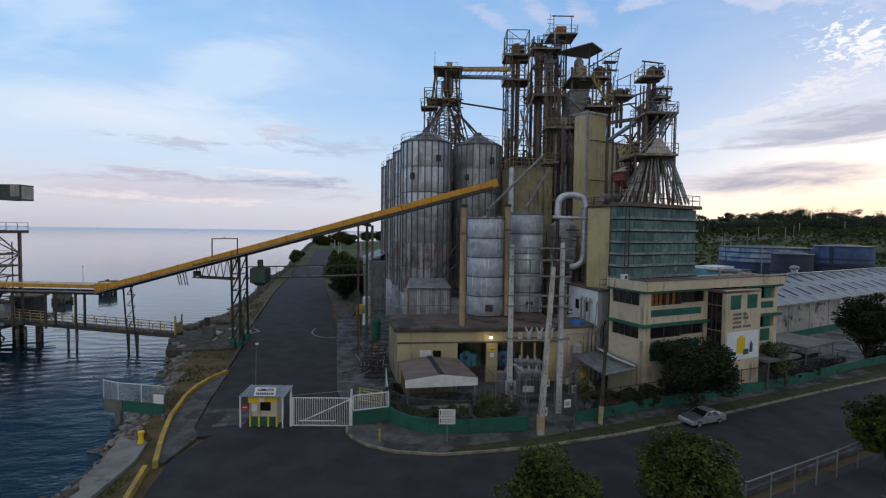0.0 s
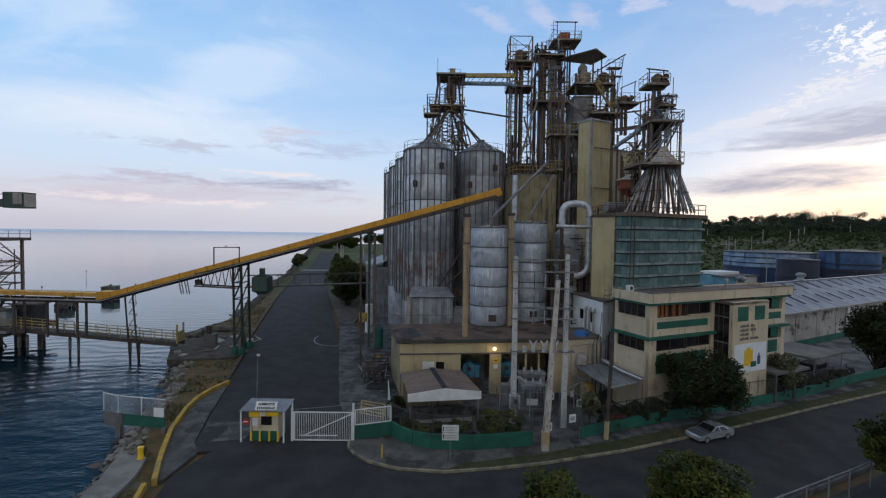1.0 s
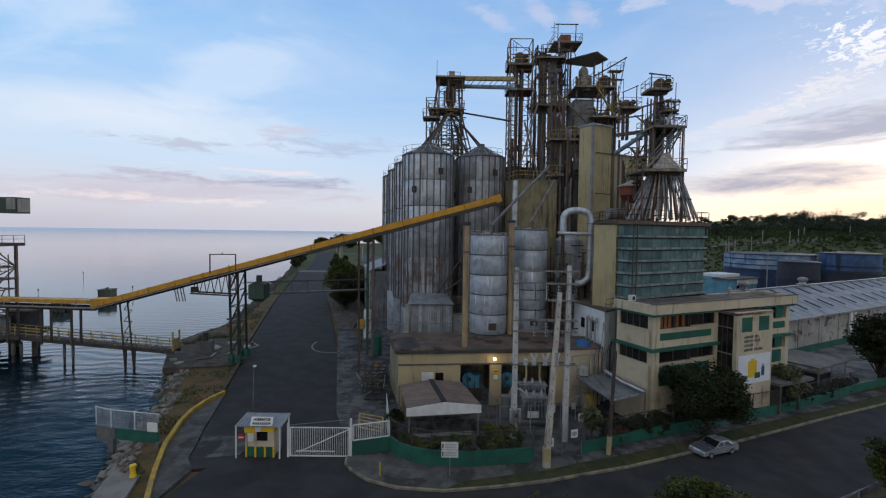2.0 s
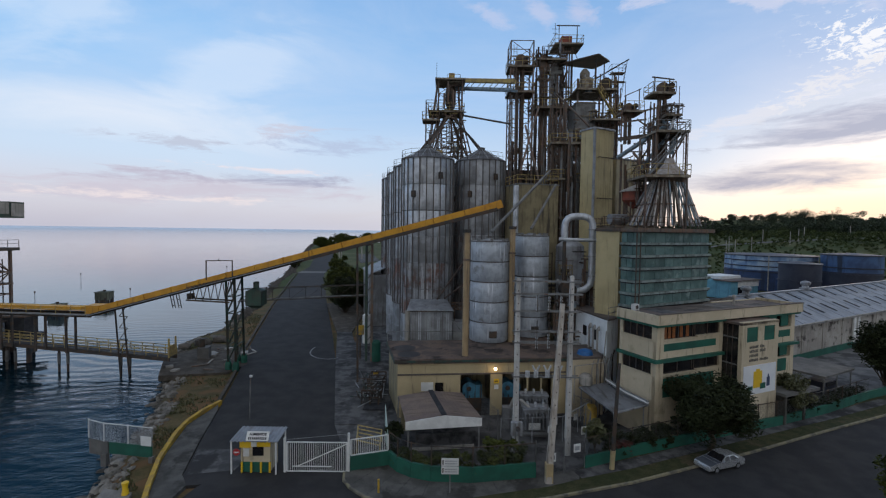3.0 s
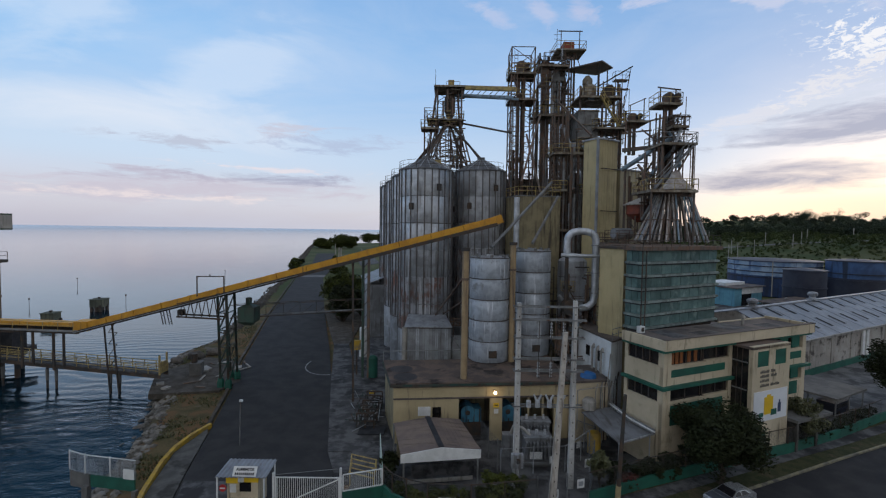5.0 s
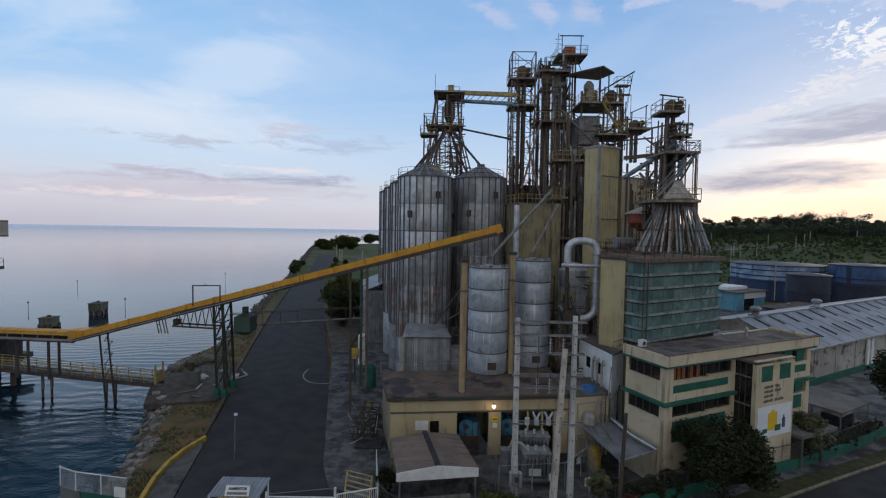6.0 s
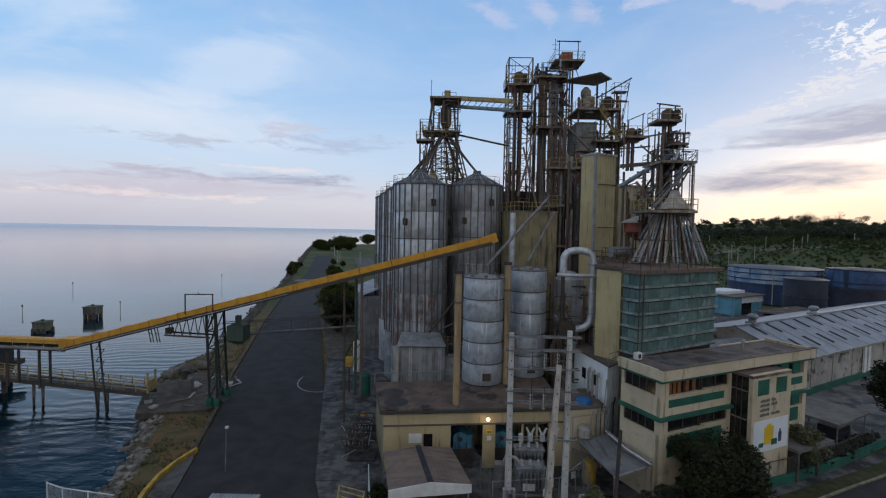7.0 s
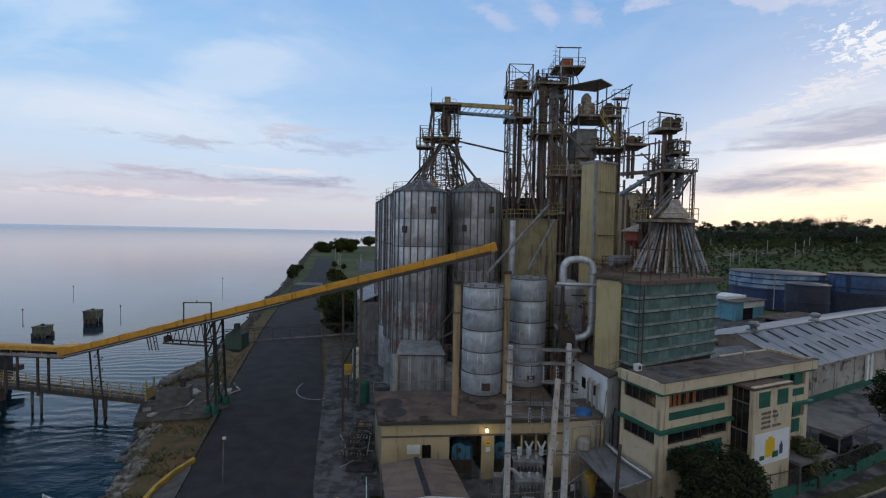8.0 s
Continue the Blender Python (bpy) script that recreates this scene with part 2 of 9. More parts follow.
GREEN = material("green_paint", (0.013, 0.112, 0.075), (0.011, 0.08, 0.055), 0.6, rough=0.7, grain=0.1, bump=0.1)
TEAL = material("teal_mesh_cladding", (0.105, 0.175, 0.162), (0.052, 0.105, 0.098), 0.9, 0.35, 0.65, rough=0.6, grain=0.15, grain_scale=10, blot=(0.19, 0.265, 0.245), blot_scale=0.55, bump=0.15, vary=0.22)
TEAL_BAND = material("pale_teal_band", (0.24, 0.29, 0.27), (0.15, 0.185, 0.17), 1.0, rough=0.6, streak=(0.08, 0.09, 0.08))
DECK_STEEL = material("pale_deck_steel", (0.27, 0.245, 0.20), (0.17, 0.135, 0.10), 1.4, rough=0.8, metal=0.1, streak=(0.1, 0.075, 0.055), bump=0.2, vary=0.25, spec=0.3)
BLUE_GREY = material("pale_blue_duct_paint", (0.22, 0.30, 0.36), (0.16, 0.21, 0.25), 1.0, rough=0.6, metal=0.1, streak=(0.09, 0.085, 0.08), bump=0.1)
DARK_CLAD = material("dark_grimy_cladding", (0.075, 0.07, 0.064), (0.05, 0.046, 0.042), 0.5, rough=0.85, streak=(0.11, 0.095, 0.075), streak_at=(0.55, 0.7), bump=0.2, vary=0.2, spec=0.25)
DIRT = material("dusty_dirt", (0.10, 0.088, 0.075), (0.065, 0.056, 0.046), 0.9, rough=0.95, grain=0.3, blot=(0.14, 0.125, 0.11), blot_scale=0.6, blot_at=(0.58, 0.66), bump=0.5, spec=0.15)
DIRTY_WHITE = material("dirty_white_pipe_paint", (0.40, 0.375, 0.35), (0.27, 0.235, 0.21), 1.6, rough=0.7, streak=(0.2, 0.14, 0.11), bump=0.15, vary=0.3, spec=0.3)
POLE_TAN = material("tan_concrete", (0.46, 0.42, 0.37), (0.37, 0.335, 0.295), 1.2, rough=0.9, streak=(0.2, 0.17, 0.14), bump=0.2, spec=0.25)
GREEN_STEEL = material("dark_green_steel", (0.03, 0.065, 0.055), (0.06, 0.055, 0.045), 1.1, rough=0.7, metal=0.1, streak=(0.05, 0.035, 0.025), bump=0.2)
WHITE = material("white_paint", (0.72, 0.72, 0.70), (0.60, 0.60, 0.58), 1.0, rough=0.6, grain=0.05, bump=0.05)
GLASS_DARK = material("dark_window", (0.012, 0.012, 0.014), (0.02, 0.018, 0.018), 1.2, rough=0.12, grain=0.05, bump=0)
FELT = material("roof_felt", (0.15, 0.122, 0.108), (0.10, 0.086, 0.079), 0.5, rough=0.9, blot=(0.055, 0.048, 0.045), blot_scale=0.28, bump=0.2, spec=0.25)
RED_FELT = material("rusty_roof_felt", (0.15, 0.108, 0.086), (0.095, 0.075, 0.066), 0.6, rough=0.9, grain=0.22, blot=(0.042, 0.033, 0.03), blot_scale=0.42, blot_at=(0.52, 0.62), spec=0.25)
ROOF_METAL = material("pale_roof_sheet", (0.27, 0.29, 0.32), (0.215, 0.23, 0.255), 0.4, rough=0.65, metal=0.1, grain=0.06, streak=(0.2, 0.2, 0.21), bump=0.05)
BROWN_SHEET = material("brown_stained_roof_sheet", (0.20, 0.15, 0.12), (0.15, 0.115, 0.10), 0.7, rough=0.8, streak=(0.1, 0.075, 0.06), streak_scale=(0.3, 3.0, 3.0), spec=0.3)
BLUE_TANK = material("blue_tank_paint", (0.022, 0.05, 0.135), (0.016, 0.034, 0.09), 0.25, rough=0.6, streak=(0.014, 0.025, 0.06), streak_at=(0.48, 0.62), streak_scale=(0.7, 0.7, 0.05), bump=0.05)
PALE_BLUE = material("faded_blue_paint", (0.30, 0.39, 0.50), (0.14, 0.23, 0.37), 0.3, rough=0.6, streak=(0.05, 0.09, 0.2), streak_at=(0.5, 0.66), streak_scale=(0.6, 0.6, 0.08))
NAVY = material("dark_tank_paint", (0.018, 0.022, 0.04), (0.028, 0.032, 0.05), 0.4, rough=0.65)
GRASS = material("dry_grass_ground", (0.12, 0.09, 0.044), (0.074, 0.066, 0.029), 0.9, rough=0.95, grain=0.35, grain_scale=9, blot=(0.05, 0.06, 0.022), blot_scale=0.12, bump=0.6, spec=0.15)
VERGE = material("dark_verge_grass", (0.06, 0.058, 0.028), (0.038, 0.045, 0.02), 1.1, rough=0.95, grain=0.35, grain_scale=9, blot=(0.09, 0.072, 0.045), blot_scale=0.35, blot_at=(0.56, 0.66), bump=0.6, spec=0.15)
ROCK = material("shore_rock", (0.13, 0.115, 0.10), (0.075, 0.068, 0.06), 1.2, rough=0.9, bump=0.5, vary=0.35, spec=0.25)
BARK = material("bark", (0.07, 0.05, 0.035), (0.045, 0.035, 0.025), 4.0, rough=0.95, bump=0.6)
RIB_STEEL = material("dark_rib_steel", (0.10, 0.10, 0.105), (0.13, 0.11, 0.10), 1.2, rough=0.7, metal=0.3, bump=0.1)
RUST_WALL = material("rust_stained_silo_wall", (0.29, 0.30, 0.32), (0.17, 0.165, 0.165), 0.6, rough=0.7, metal=0.25, streak=(0.44, 0.455, 0.475), streak_at=(0.54, 0.62), streak_scale=(3.2, 3.2, 0.12), blot=(0.19, 0.105, 0.085), blot_scale=0.3, blot_at=(0.5, 0.63), bump=0.1, vary=0.2)
MATT_DARK = material("matt_dark", (0.03, 0.032, 0.036), (0.045, 0.045, 0.05), 1.5, rough=0.9, bump=0, spec=0.2)
LEAF = material("leaf", (0.082, 0.092, 0.018), (0.026, 0.034, 0.009), 0.9, rough=0.6, grain=0.35, grain_scale=3, bump=0, spec=0.15)
LEAF_DARK = material("dark_leaf", (0.032, 0.040, 0.016), (0.018, 0.022, 0.009), 0.9, rough=0.65, grain=0.3, grain_scale=3, bump=0, spec=0.15)
LEAF_OLIVE = material("olive_leaf", (0.12, 0.12, 0.055), (0.07, 0.075, 0.03), 0.9, rough=0.6, grain=0.3, grain_scale=3, bump=0)
WOODS = material("far_woods_leaf", (0.03, 0.043, 0.016), (0.02, 0.03, 0.012), 0.05, rough=0.8, grain=0.35, grain_scale=0.4, bump=0)


# ---- mesh helpers ----
LAY = [Matrix()]


class Geo:
    """Collects boxes, bars, tubes and plates in metres; m lays them into the world."""

    def __init__(self, m=None):
        self.v, self.f, self.m = [], [], m or LAY[-1]

    def add(self, pts, faces):
        k = len(self.v)
        self.v += [self.m @ Vector(p) for p in pts]
        self.f += [tuple(i + k for i in fc) for fc in faces]
        return self

    def box(self, c, s, rz=0.0):
        hx, hy, hz = s[0] / 2, s[1] / 2, s[2] / 2
        co, si = math.cos(radians(rz)), math.sin(radians(rz))
        pts = []
        for z in (-hz, hz):
            for x, y in ((-hx, -hy), (hx, -hy), (hx, hy), (-hx, hy)):
                pts.append((c[0] + x * co - y * si, c[1] + x * si + y * co, c[2] + z))
        return self.add(pts, [(3, 2, 1, 0), (4, 5, 6, 7), (0, 1, 5, 4), (1, 2, 6, 5), (2, 3, 7, 6), (3, 0, 4, 7)])

    def span(self, a, b):
        """A box from one corner to the other."""
        return self.box([(p + q) / 2 for p, q in zip(a, b)], [abs(q - p) for p, q in zip(a, b)])

    def beam(self, p, q, w, h=None):
        p, q, h = Vector(p), Vector(q), h or w
        d = (q - p).normalized()
        side = d.cross(Vector((0, 0, 1)))
        side = side.normalized() if side.length > 1e-3 else Vector((1, 0, 0))
        up = side.cross(d)
        pts = [e + side * (a * w / 2) + up * (b * h / 2) for e in (p, q) for a, b in ((-1, -1), (1, -1), (1, 1), (-1, 1))]
        return self.add(pts, [(0, 1, 2, 3), (7, 6, 5, 4), (4, 5, 1, 0), (5, 6, 2, 1), (6, 7, 3, 2), (7, 4, 0, 3)])

    def cyl(self, p, q, r0, r1=None, n=12, caps=True):
        return self.tube([p, q], [r0, r0 if r1 is None else r1], n, caps)

    def tube(self, pts, radii, n=10, caps=True):
        pts = [Vector(p) for p in pts]
        if isinstance(radii, (int, float)):
            radii = [radii] * len(pts)
        out, faces, last = [], [], None
        for i, p in enumerate(pts):
            d = (pts[min(i + 1, len(pts) - 1)] - pts[max(i - 1, 0)]).normalized()
            if last is None:
                side = d.cross(Vector((0, 0, 1)))
                side = side.normalized() if side.length > 1e-3 else Vector((1, 0, 0))
            else:
                side = (last - d * last.dot(d)).normalized()
            last = side
            up = side.cross(d)
            for k in range(n):
                a = 2 * math.pi * k / n
                out.append(p + (side * math.cos(a) + up * math.sin(a)) * radii[i])
        for i in range(len(pts) - 1):
            for k in range(n):
                a, b = i * n + k, i * n + (k + 1) % n
                faces.append((b, a, a + n, b + n))
        if caps:
            faces.append(tuple(range(n)))
            faces.append(tuple(reversed(range(len(out) - n, len(out)))))
        return self.add(out, faces)

    def lathe(self, c, profile, n=32, a0=0.0, a1=360.0):
        full = abs(a1 - a0) >= 360
        k = n if full else n + 1
        out, faces = [], []
        for r, z in profile:
            for i in range(k):
                a = radians(a0 + (a1 - a0) * i / n)
                out.append((c[0] + r * math.cos(a), c[1] + r * math.sin(a), c[2] + z))
        for j in range(len(profile) - 1):
            for i in range(n):
                i2 = (i + 1) % k
                faces.append((j * k + i, j * k + i2, (j + 1) * k + i2, (j + 1) * k + i))
        return self.add(out, faces)

    def prism(self, poly, z0, z1):
        """An upright slab on a plan given anticlockwise; z1 may be a list of heights."""
        k = len(poly)
        tops = z1 if isinstance(z1, (list, tuple)) else [z1] * k
        lows = z0 if isinstance(z0, (list, tuple)) else [z0] * k
        pts = [(x, y, z) for (x, y), z in zip(poly, lows)] + [(x, y, z) for (x, y), z in zip(poly, tops)]
        faces = [tuple(range(k, 2 * k)), tuple(reversed(range(k)))]
        faces += [(i, (i + 1) % k, (i + 1) % k + k, i + k) for i in range(k)]
        return self.add(pts, faces)

    def plate(self, pts):
        return self.add(pts, [tuple(range(len(pts)))])

    def strip(self, left, right):
        """A band between two lines of points."""
        k = len(left)
        pts = [*left, *right]
        return self.add(pts, [(i, k + i, k + i + 1, i + 1) for i in range(k - 1)])

    def rail(self, pts, high=1.05, step=1.6, r=0.028, rails=(1.05, 0.55), post=True):
        """A handrail along a line of points."""
        for a, b in zip(pts[:-1], pts[1:]):
            a, b = Vector(a), Vector(b)
            for h in rails:
                self.beam(a + Vector((0, 0, h)), b + Vector((0, 0, h)), r * 2)
            k = max(1, round((b - a).length / step))
            if post:
                for i in range(k + 1):
                    p = a.lerp(b, i / k)
                    self.beam(p, p + Vector((0, 0, high)), r * 2)
        return self

    def mesh(self, name, base=(0, 0, 0), smooth=False):
        me = bpy.data.meshes.new(name)
        b = Vector(base)
        me.from_pydata([v - b for v in self.v], [], self.f)
        me.update()
        if smooth:
            me.shade_smooth()
            me.set_sharp_from_angle(angle=radians(38))
        return me


def thing(name, at, label, category, group="", kind="", rz=0.0):
    """An Empty at a thing's base, for its parts."""
    ob = new(name)
    ob.empty_display_size = 0.3
    ob.location = at
    return tagged(ob, label, category, group, kind)


def root_at(ob):
    while ob.parent:
        ob = ob.parent
    return ob.location


def part(name, geo, mat, parent, label="", smooth=False):
    """One mesh under a thing or under a part; geo is given in the world."""
    me = geo.mesh(name, root_at(parent), smooth)
    me.materials.append(mat)
    ob = new(name, me)
    ob.parent = parent
    return tagged(ob, label)


def single(name, geo, mat, at, label, category="", group="", kind="", smooth=False):
    """A thing that is one mesh."""
    me = geo.mesh(name, at, smooth)
    me.materials.append(mat)
    ob = new(name, me)
    ob.location = at
    return tagged(ob, label, category, group, kind)


def turned(x, y, z, rz):
    return Matrix.Translation((x, y, z)) @ Matrix.Rotation(radians(rz), 4, "Z")


def smoothstep(a, b, x):
    t = min(1.0, max(0.0, (x - a) / (b - a)))
    return t * t * (3 - 2 * t)


def lerp_table(table, y):
    for (y0, x0), (y1, x1) in zip(table[:-1], table[1:]):
        if y <= y1:
            return x0 + (x1 - x0) * (y - y0) / (y1 - y0)
    return table[-1][1]

# ---- ground, sea, roads ----
SEA = -1.2
COAST = [(-300, -40), (10, -20.5), (26.5, -23), (30, -23.8), (37, -27), (43, -28.4), (52, -32), (59, -36.4), (65.5, -39.4), (73, -41.4), (80, -40.2),
         (92, -41.8), (117, -47.8), (152, -56.5), (177, -61), (340, -104), (520, -150), (560, -125), (640, -20), (800, 300), (1500, 1500), (4500, 4600)]


def coast_x(y):
    return lerp_table(COAST, y) + 0.9 * noise.noise((y * 0.21, 3.0, 0.0)) * smoothstep(-40, 20, y)


def land_height(x, y, s):
    h = -3.6 + 1.9 * smoothstep(-3.5, 0, s) + 0.9 * smoothstep(0, 2.0, s) + 0.57 * smoothstep(1.5, 3.6, s)
    reach = 0.55 * x + 0.83 * y
    side = smoothstep(0.30, 0.62, x / max(y, 1.0))
    hill = 17 * smoothstep(175, 420, reach) + 16 * smoothstep(420, 700, reach)
    hill *= side * (1 + 0.22 * noise.noise((x * 0.006, y * 0.006, 1.0)))
    far = 60 * smoothstep(1500, 3000, reach) * smoothstep(0.25, 0.5, x / max(y, 1.0)) * (1 + 0.8 * noise.noise((x * 0.0011, y * 0.0011, 4.0)))
    return h + hill * smoothstep(0, 40, s) + far + 0.03 * noise.noise((x * 0.5, y * 0.5, 0))


def ground_sheet():
    ss = [-40, -12, -6, -3.5, -2, -1.2, -0.5, 0, 0.5, 1.0, 1.5, 2.0, 2.6, 3.2, 4, 5, 7, 10, 15, 22, 30, 40, 55, 75]
    ss += [100 + 18 * i for i in range(30)] + [700, 800, 950, 1150, 1400, 1800, 2300, 3000, 4000]
    ys = [-300, -150, -60, -20] + [0 + 1.0 * i for i in range(132)] + [132 + 4 * i for i in range(24)] + [228 + 12 * i for i in range(40)]
    ys += [720, 760, 820, 900, 1000, 1200, 1500, 2000, 2600, 3300, 4300]
    g = Geo()
    for y in ys:
        c = coast_x(y)
        for s in ss:
            g.v.append(Vector((c + s, y, land_height(c + s, y, s))))
    k = len(ss)
    g.f = [(j * k + i, j * k + i + 1, (j + 1) * k + i + 1, (j + 1) * k + i) for j in range(len(ys) - 1) for i in range(k - 1)]
    ob = single("ground", g, GRASS, (0, 0, 0), "dry grassy ground between shore, road and green hill", kind="structure", smooth=True)
    ob.data.materials[0] = GROUND
    return ob


def ground_material():
    m = GRASS.copy()
    m.name = "shore_and_hill_ground"
    n, l = m.node_tree.nodes, m.node_tree.links
    b = n["Principled BSDF"]
    old = b.inputs["Base Color"].links[0].from_socket
    geo = n.new("ShaderNodeNewGeometry")
    sep = n.new("ShaderNodeSeparateXYZ")
    l.new(geo.outputs["Position"], sep.inputs[0])

    def rng(src, a, z):
        r = n.new("ShaderNodeMapRange")
        r.interpolation_type = "SMOOTHSTEP"
        r.inputs[1].default_value, r.inputs[2].default_value = a, z
        l.new(src, r.inputs[0])
        return r.outputs[0]

    def mixc(fac, a, c):
        x = n.new("ShaderNodeMix")
        x.data_type = "RGBA"
        l.new(fac, x.inputs[0])
        for s, i in ((a, 6), (c, 7)):
            if isinstance(s, tuple):
                x.inputs[i].default_value = (*s, 1)
            else:
                l.new(s, x.inputs[i])
        return x.outputs[2]

    t = n.new("ShaderNodeTexNoise")
    t.inputs["Scale"].default_value, t.inputs["Detail"].default_value = 0.035, 8
    l.new(geo.outputs["Position"], t.inputs["Vector"])
    green = mixc(rng(t.outputs[0], 0.42, 0.6), (0.05, 0.068, 0.022), (0.088, 0.092, 0.038))
    t2 = n.new("ShaderNodeTexNoise")
    t2.inputs["Scale"].default_value, t2.inputs["Detail"].default_value = 0.45, 9
    l.new(geo.outputs["Position"], t2.inputs["Vector"])
    old = mixc(rng(t2.outputs[0], 0.47, 0.6), old, (0.155, 0.092, 0.045))
    old = mixc(rng(t2.outputs[0], 0.36, 0.26), old, (0.13, 0.115, 0.095))
    out = mixc(rng(sep.outputs[2], 0.4, 3.0), old, green)
    out = mixc(rng(sep.outputs[1], 85.0, 150.0), out, green)
    out = mixc(rng(sep.outputs[2], -1.2, -0.25), (0.06, 0.055, 0.045), out)
    l.new(out, b.inputs["Base Color"])
    return m


GROUND = ground_material()
ground_sheet()


def water_material():
    m = bpy.data.materials.new("sea_water")
    m.use_nodes = True
    n, l = m.node_tree.nodes, m.node_tree.links
    b = n["Principled BSDF"]
    geo = n.new("ShaderNodeNewGeometry")

    far = n.new("ShaderNodeVectorMath")
    far.operation = "LENGTH"
    l.new(geo.outputs["Position"], far.inputs[0])
    calm = n.new("ShaderNodeMapRange")
    for i, v in ((1, 50.0), (2, 76.0), (3, 1.0), (4, 0.05)):
        calm.inputs[i].default_value = v
    l.new(far.outputs["Value"], calm.inputs[0])

    rougher = n.new("ShaderNodeMapRange")
    for i, v in ((1, 500.0), (2, 3500.0), (3, 0.08), (4, 0.15)):
        rougher.inputs[i].default_value = v
    l.new(far.outputs["Value"], rougher.inputs[0])

    def wave(scale, stretch, turn, detail, dist, strength, before=None):
        mp = n.new("ShaderNodeMapping")
        mp.inputs["Rotation"].default_value = (0, 0, radians(turn))
        mp.inputs["Scale"].default_value = stretch
        l.new(geo.outputs["Position"], mp.inputs[0])
        t = n.new("ShaderNodeTexNoise")
        t.inputs["Scale"].default_value, t.inputs["Detail"].default_value = scale, detail
        l.new(mp.outputs[0], t.inputs["Vector"])
        bp = n.new("ShaderNodeBump")
        bp.inputs["Strength"].default_value, bp.inputs["Distance"].default_value = strength, dist
        l.new(t.outputs[0], bp.inputs["Height"])
        mul = n.new("ShaderNodeMath")
        mul.operation = "MULTIPLY"
        mul.inputs[1].default_value = strength
        l.new(calm.outputs[0], mul.inputs[0])
        l.new(mul.outputs[0], bp.inputs["Strength"])
        if before:
            l.new(before.outputs[0], bp.inputs["Normal"])
        return bp

    w = wave(0.10, (0.5, 1.6, 1), 14, 3, 1.1, 0.5)
    # long ripple lines running in towards the shore
    turn = n.new("ShaderNodeMapping")
    turn.inputs["Rotation"].default_value = (0, 0, radians(-12))
    l.new(geo.outputs["Position"], turn.inputs[0])
    bend = n.new("ShaderNodeTexNoise")
    bend.inputs["Scale"].default_value, bend.inputs["Detail"].default_value = 0.035, 3.0
    l.new(geo.outputs["Position"], bend.inputs["Vector"])
    push = n.new("ShaderNodeVectorMath")
    push.operation = "MULTIPLY_ADD"
    push.inputs[1].default_value = (0, 26, 0)
    l.new(bend.outputs["Color"], push.inputs[0])
    l.new(turn.outputs[0], push.inputs[2])
    lines = n.new("ShaderNodeTexWave")
    lines.bands_direction = "Y"
    for key, v in (("Scale", 0.13), ("Distortion", 7.0), ("Detail", 4.0), ("Detail Scale", 0.5), ("Detail Roughness", 0.65)):
        lines.inputs[key].default_value = v
    l.new(push.outputs[0], lines.inputs["Vector"])
    fade = n.new("ShaderNodeMapRange")
    fade.interpolation_type = "SMOOTHSTEP"
    for i, v in ((1, 60.0), (2, 130.0), (3, 0.26), (4, 0.0)):
        fade.inputs[i].default_value = v
    l.new(far.outputs["Value"], fade.inputs[0])
    ripple = n.new("ShaderNodeBump")
    ripple.inputs["Distance"].default_value = 0.16
    l.new(fade.outputs[0], ripple.inputs["Strength"])
    l.new(lines.outputs["Fac"], ripple.inputs["Height"])
    l.new(w.outputs[0], ripple.inputs["Normal"])
    w = wave(0.24, (0.8, 1.3, 1), 40, 4, 0.9, 0.7, ripple)
    w = wave(0.55, (0.7, 1.4, 1), 24, 5, 0.42, 0.8, w)
    w = wave(2.6, (0.7, 1.3, 1), -10, 5, 0.13, 0.9, w)
    # dark water body under a sky-coloured gloss
    n.remove(b)
    body = n.new("ShaderNodeBsdfDiffuse")
    body.inputs["Color"].default_value = (0.003, 0.017, 0.026, 1)
    gloss = n.new("ShaderNodeBsdfGlossy")
    l.new(rougher.outputs[0], gloss.inputs["Roughness"])
    # gloss darkened with distance paints the darker band below the horizon
    far_range = n.new("ShaderNodeMapRange")
    far_range.inputs[1].default_value, far_range.inputs[2].default_value = 600.0, 2400.0
    l.new(far.outputs["Value"], far_range.inputs[0])
    far_tint = n.new("ShaderNodeMix")
    far_tint.data_type = "RGBA"
    l.new(far_range.outputs[0], far_tint.inputs[0])
    far_tint.inputs[6].default_value, far_tint.inputs[7].default_value = (0.97, 0.98, 1.0, 1), (0.60, 0.70, 0.80, 1)
    # gloss tint darkened near the camera paints a weaker sky reflection into the water
    near_range = n.new("ShaderNodeMapRange")
    near_range.interpolation_type = "SMOOTHSTEP"
    near_range.inputs[1].default_value, near_range.inputs[2].default_value = 46.0, 76.0
    l.new(far.outputs["Value"], near_range.inputs[0])
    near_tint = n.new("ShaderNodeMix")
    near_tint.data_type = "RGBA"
    l.new(near_range.outputs[0], near_tint.inputs[0])
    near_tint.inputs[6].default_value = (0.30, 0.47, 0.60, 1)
    l.new(far_tint.outputs[2], near_tint.inputs[7])
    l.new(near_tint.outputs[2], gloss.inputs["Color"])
    fres = n.new("ShaderNodeFresnel")
    fres.inputs["IOR"].default_value = 1.36
    both = n.new("ShaderNodeMixShader")
    for node_in in (gloss.inputs["Normal"], fres.inputs["Normal"]):
        l.new(w.outputs[0], node_in)
    l.new(fres.outputs[0], both.inputs[0])
    l.new(body.outputs[0], both.inputs[1])
    l.new(gloss.outputs[0], both.inputs[2])
    l.new(both.outputs[0], n["Material Output"].inputs["Surface"])
    return m


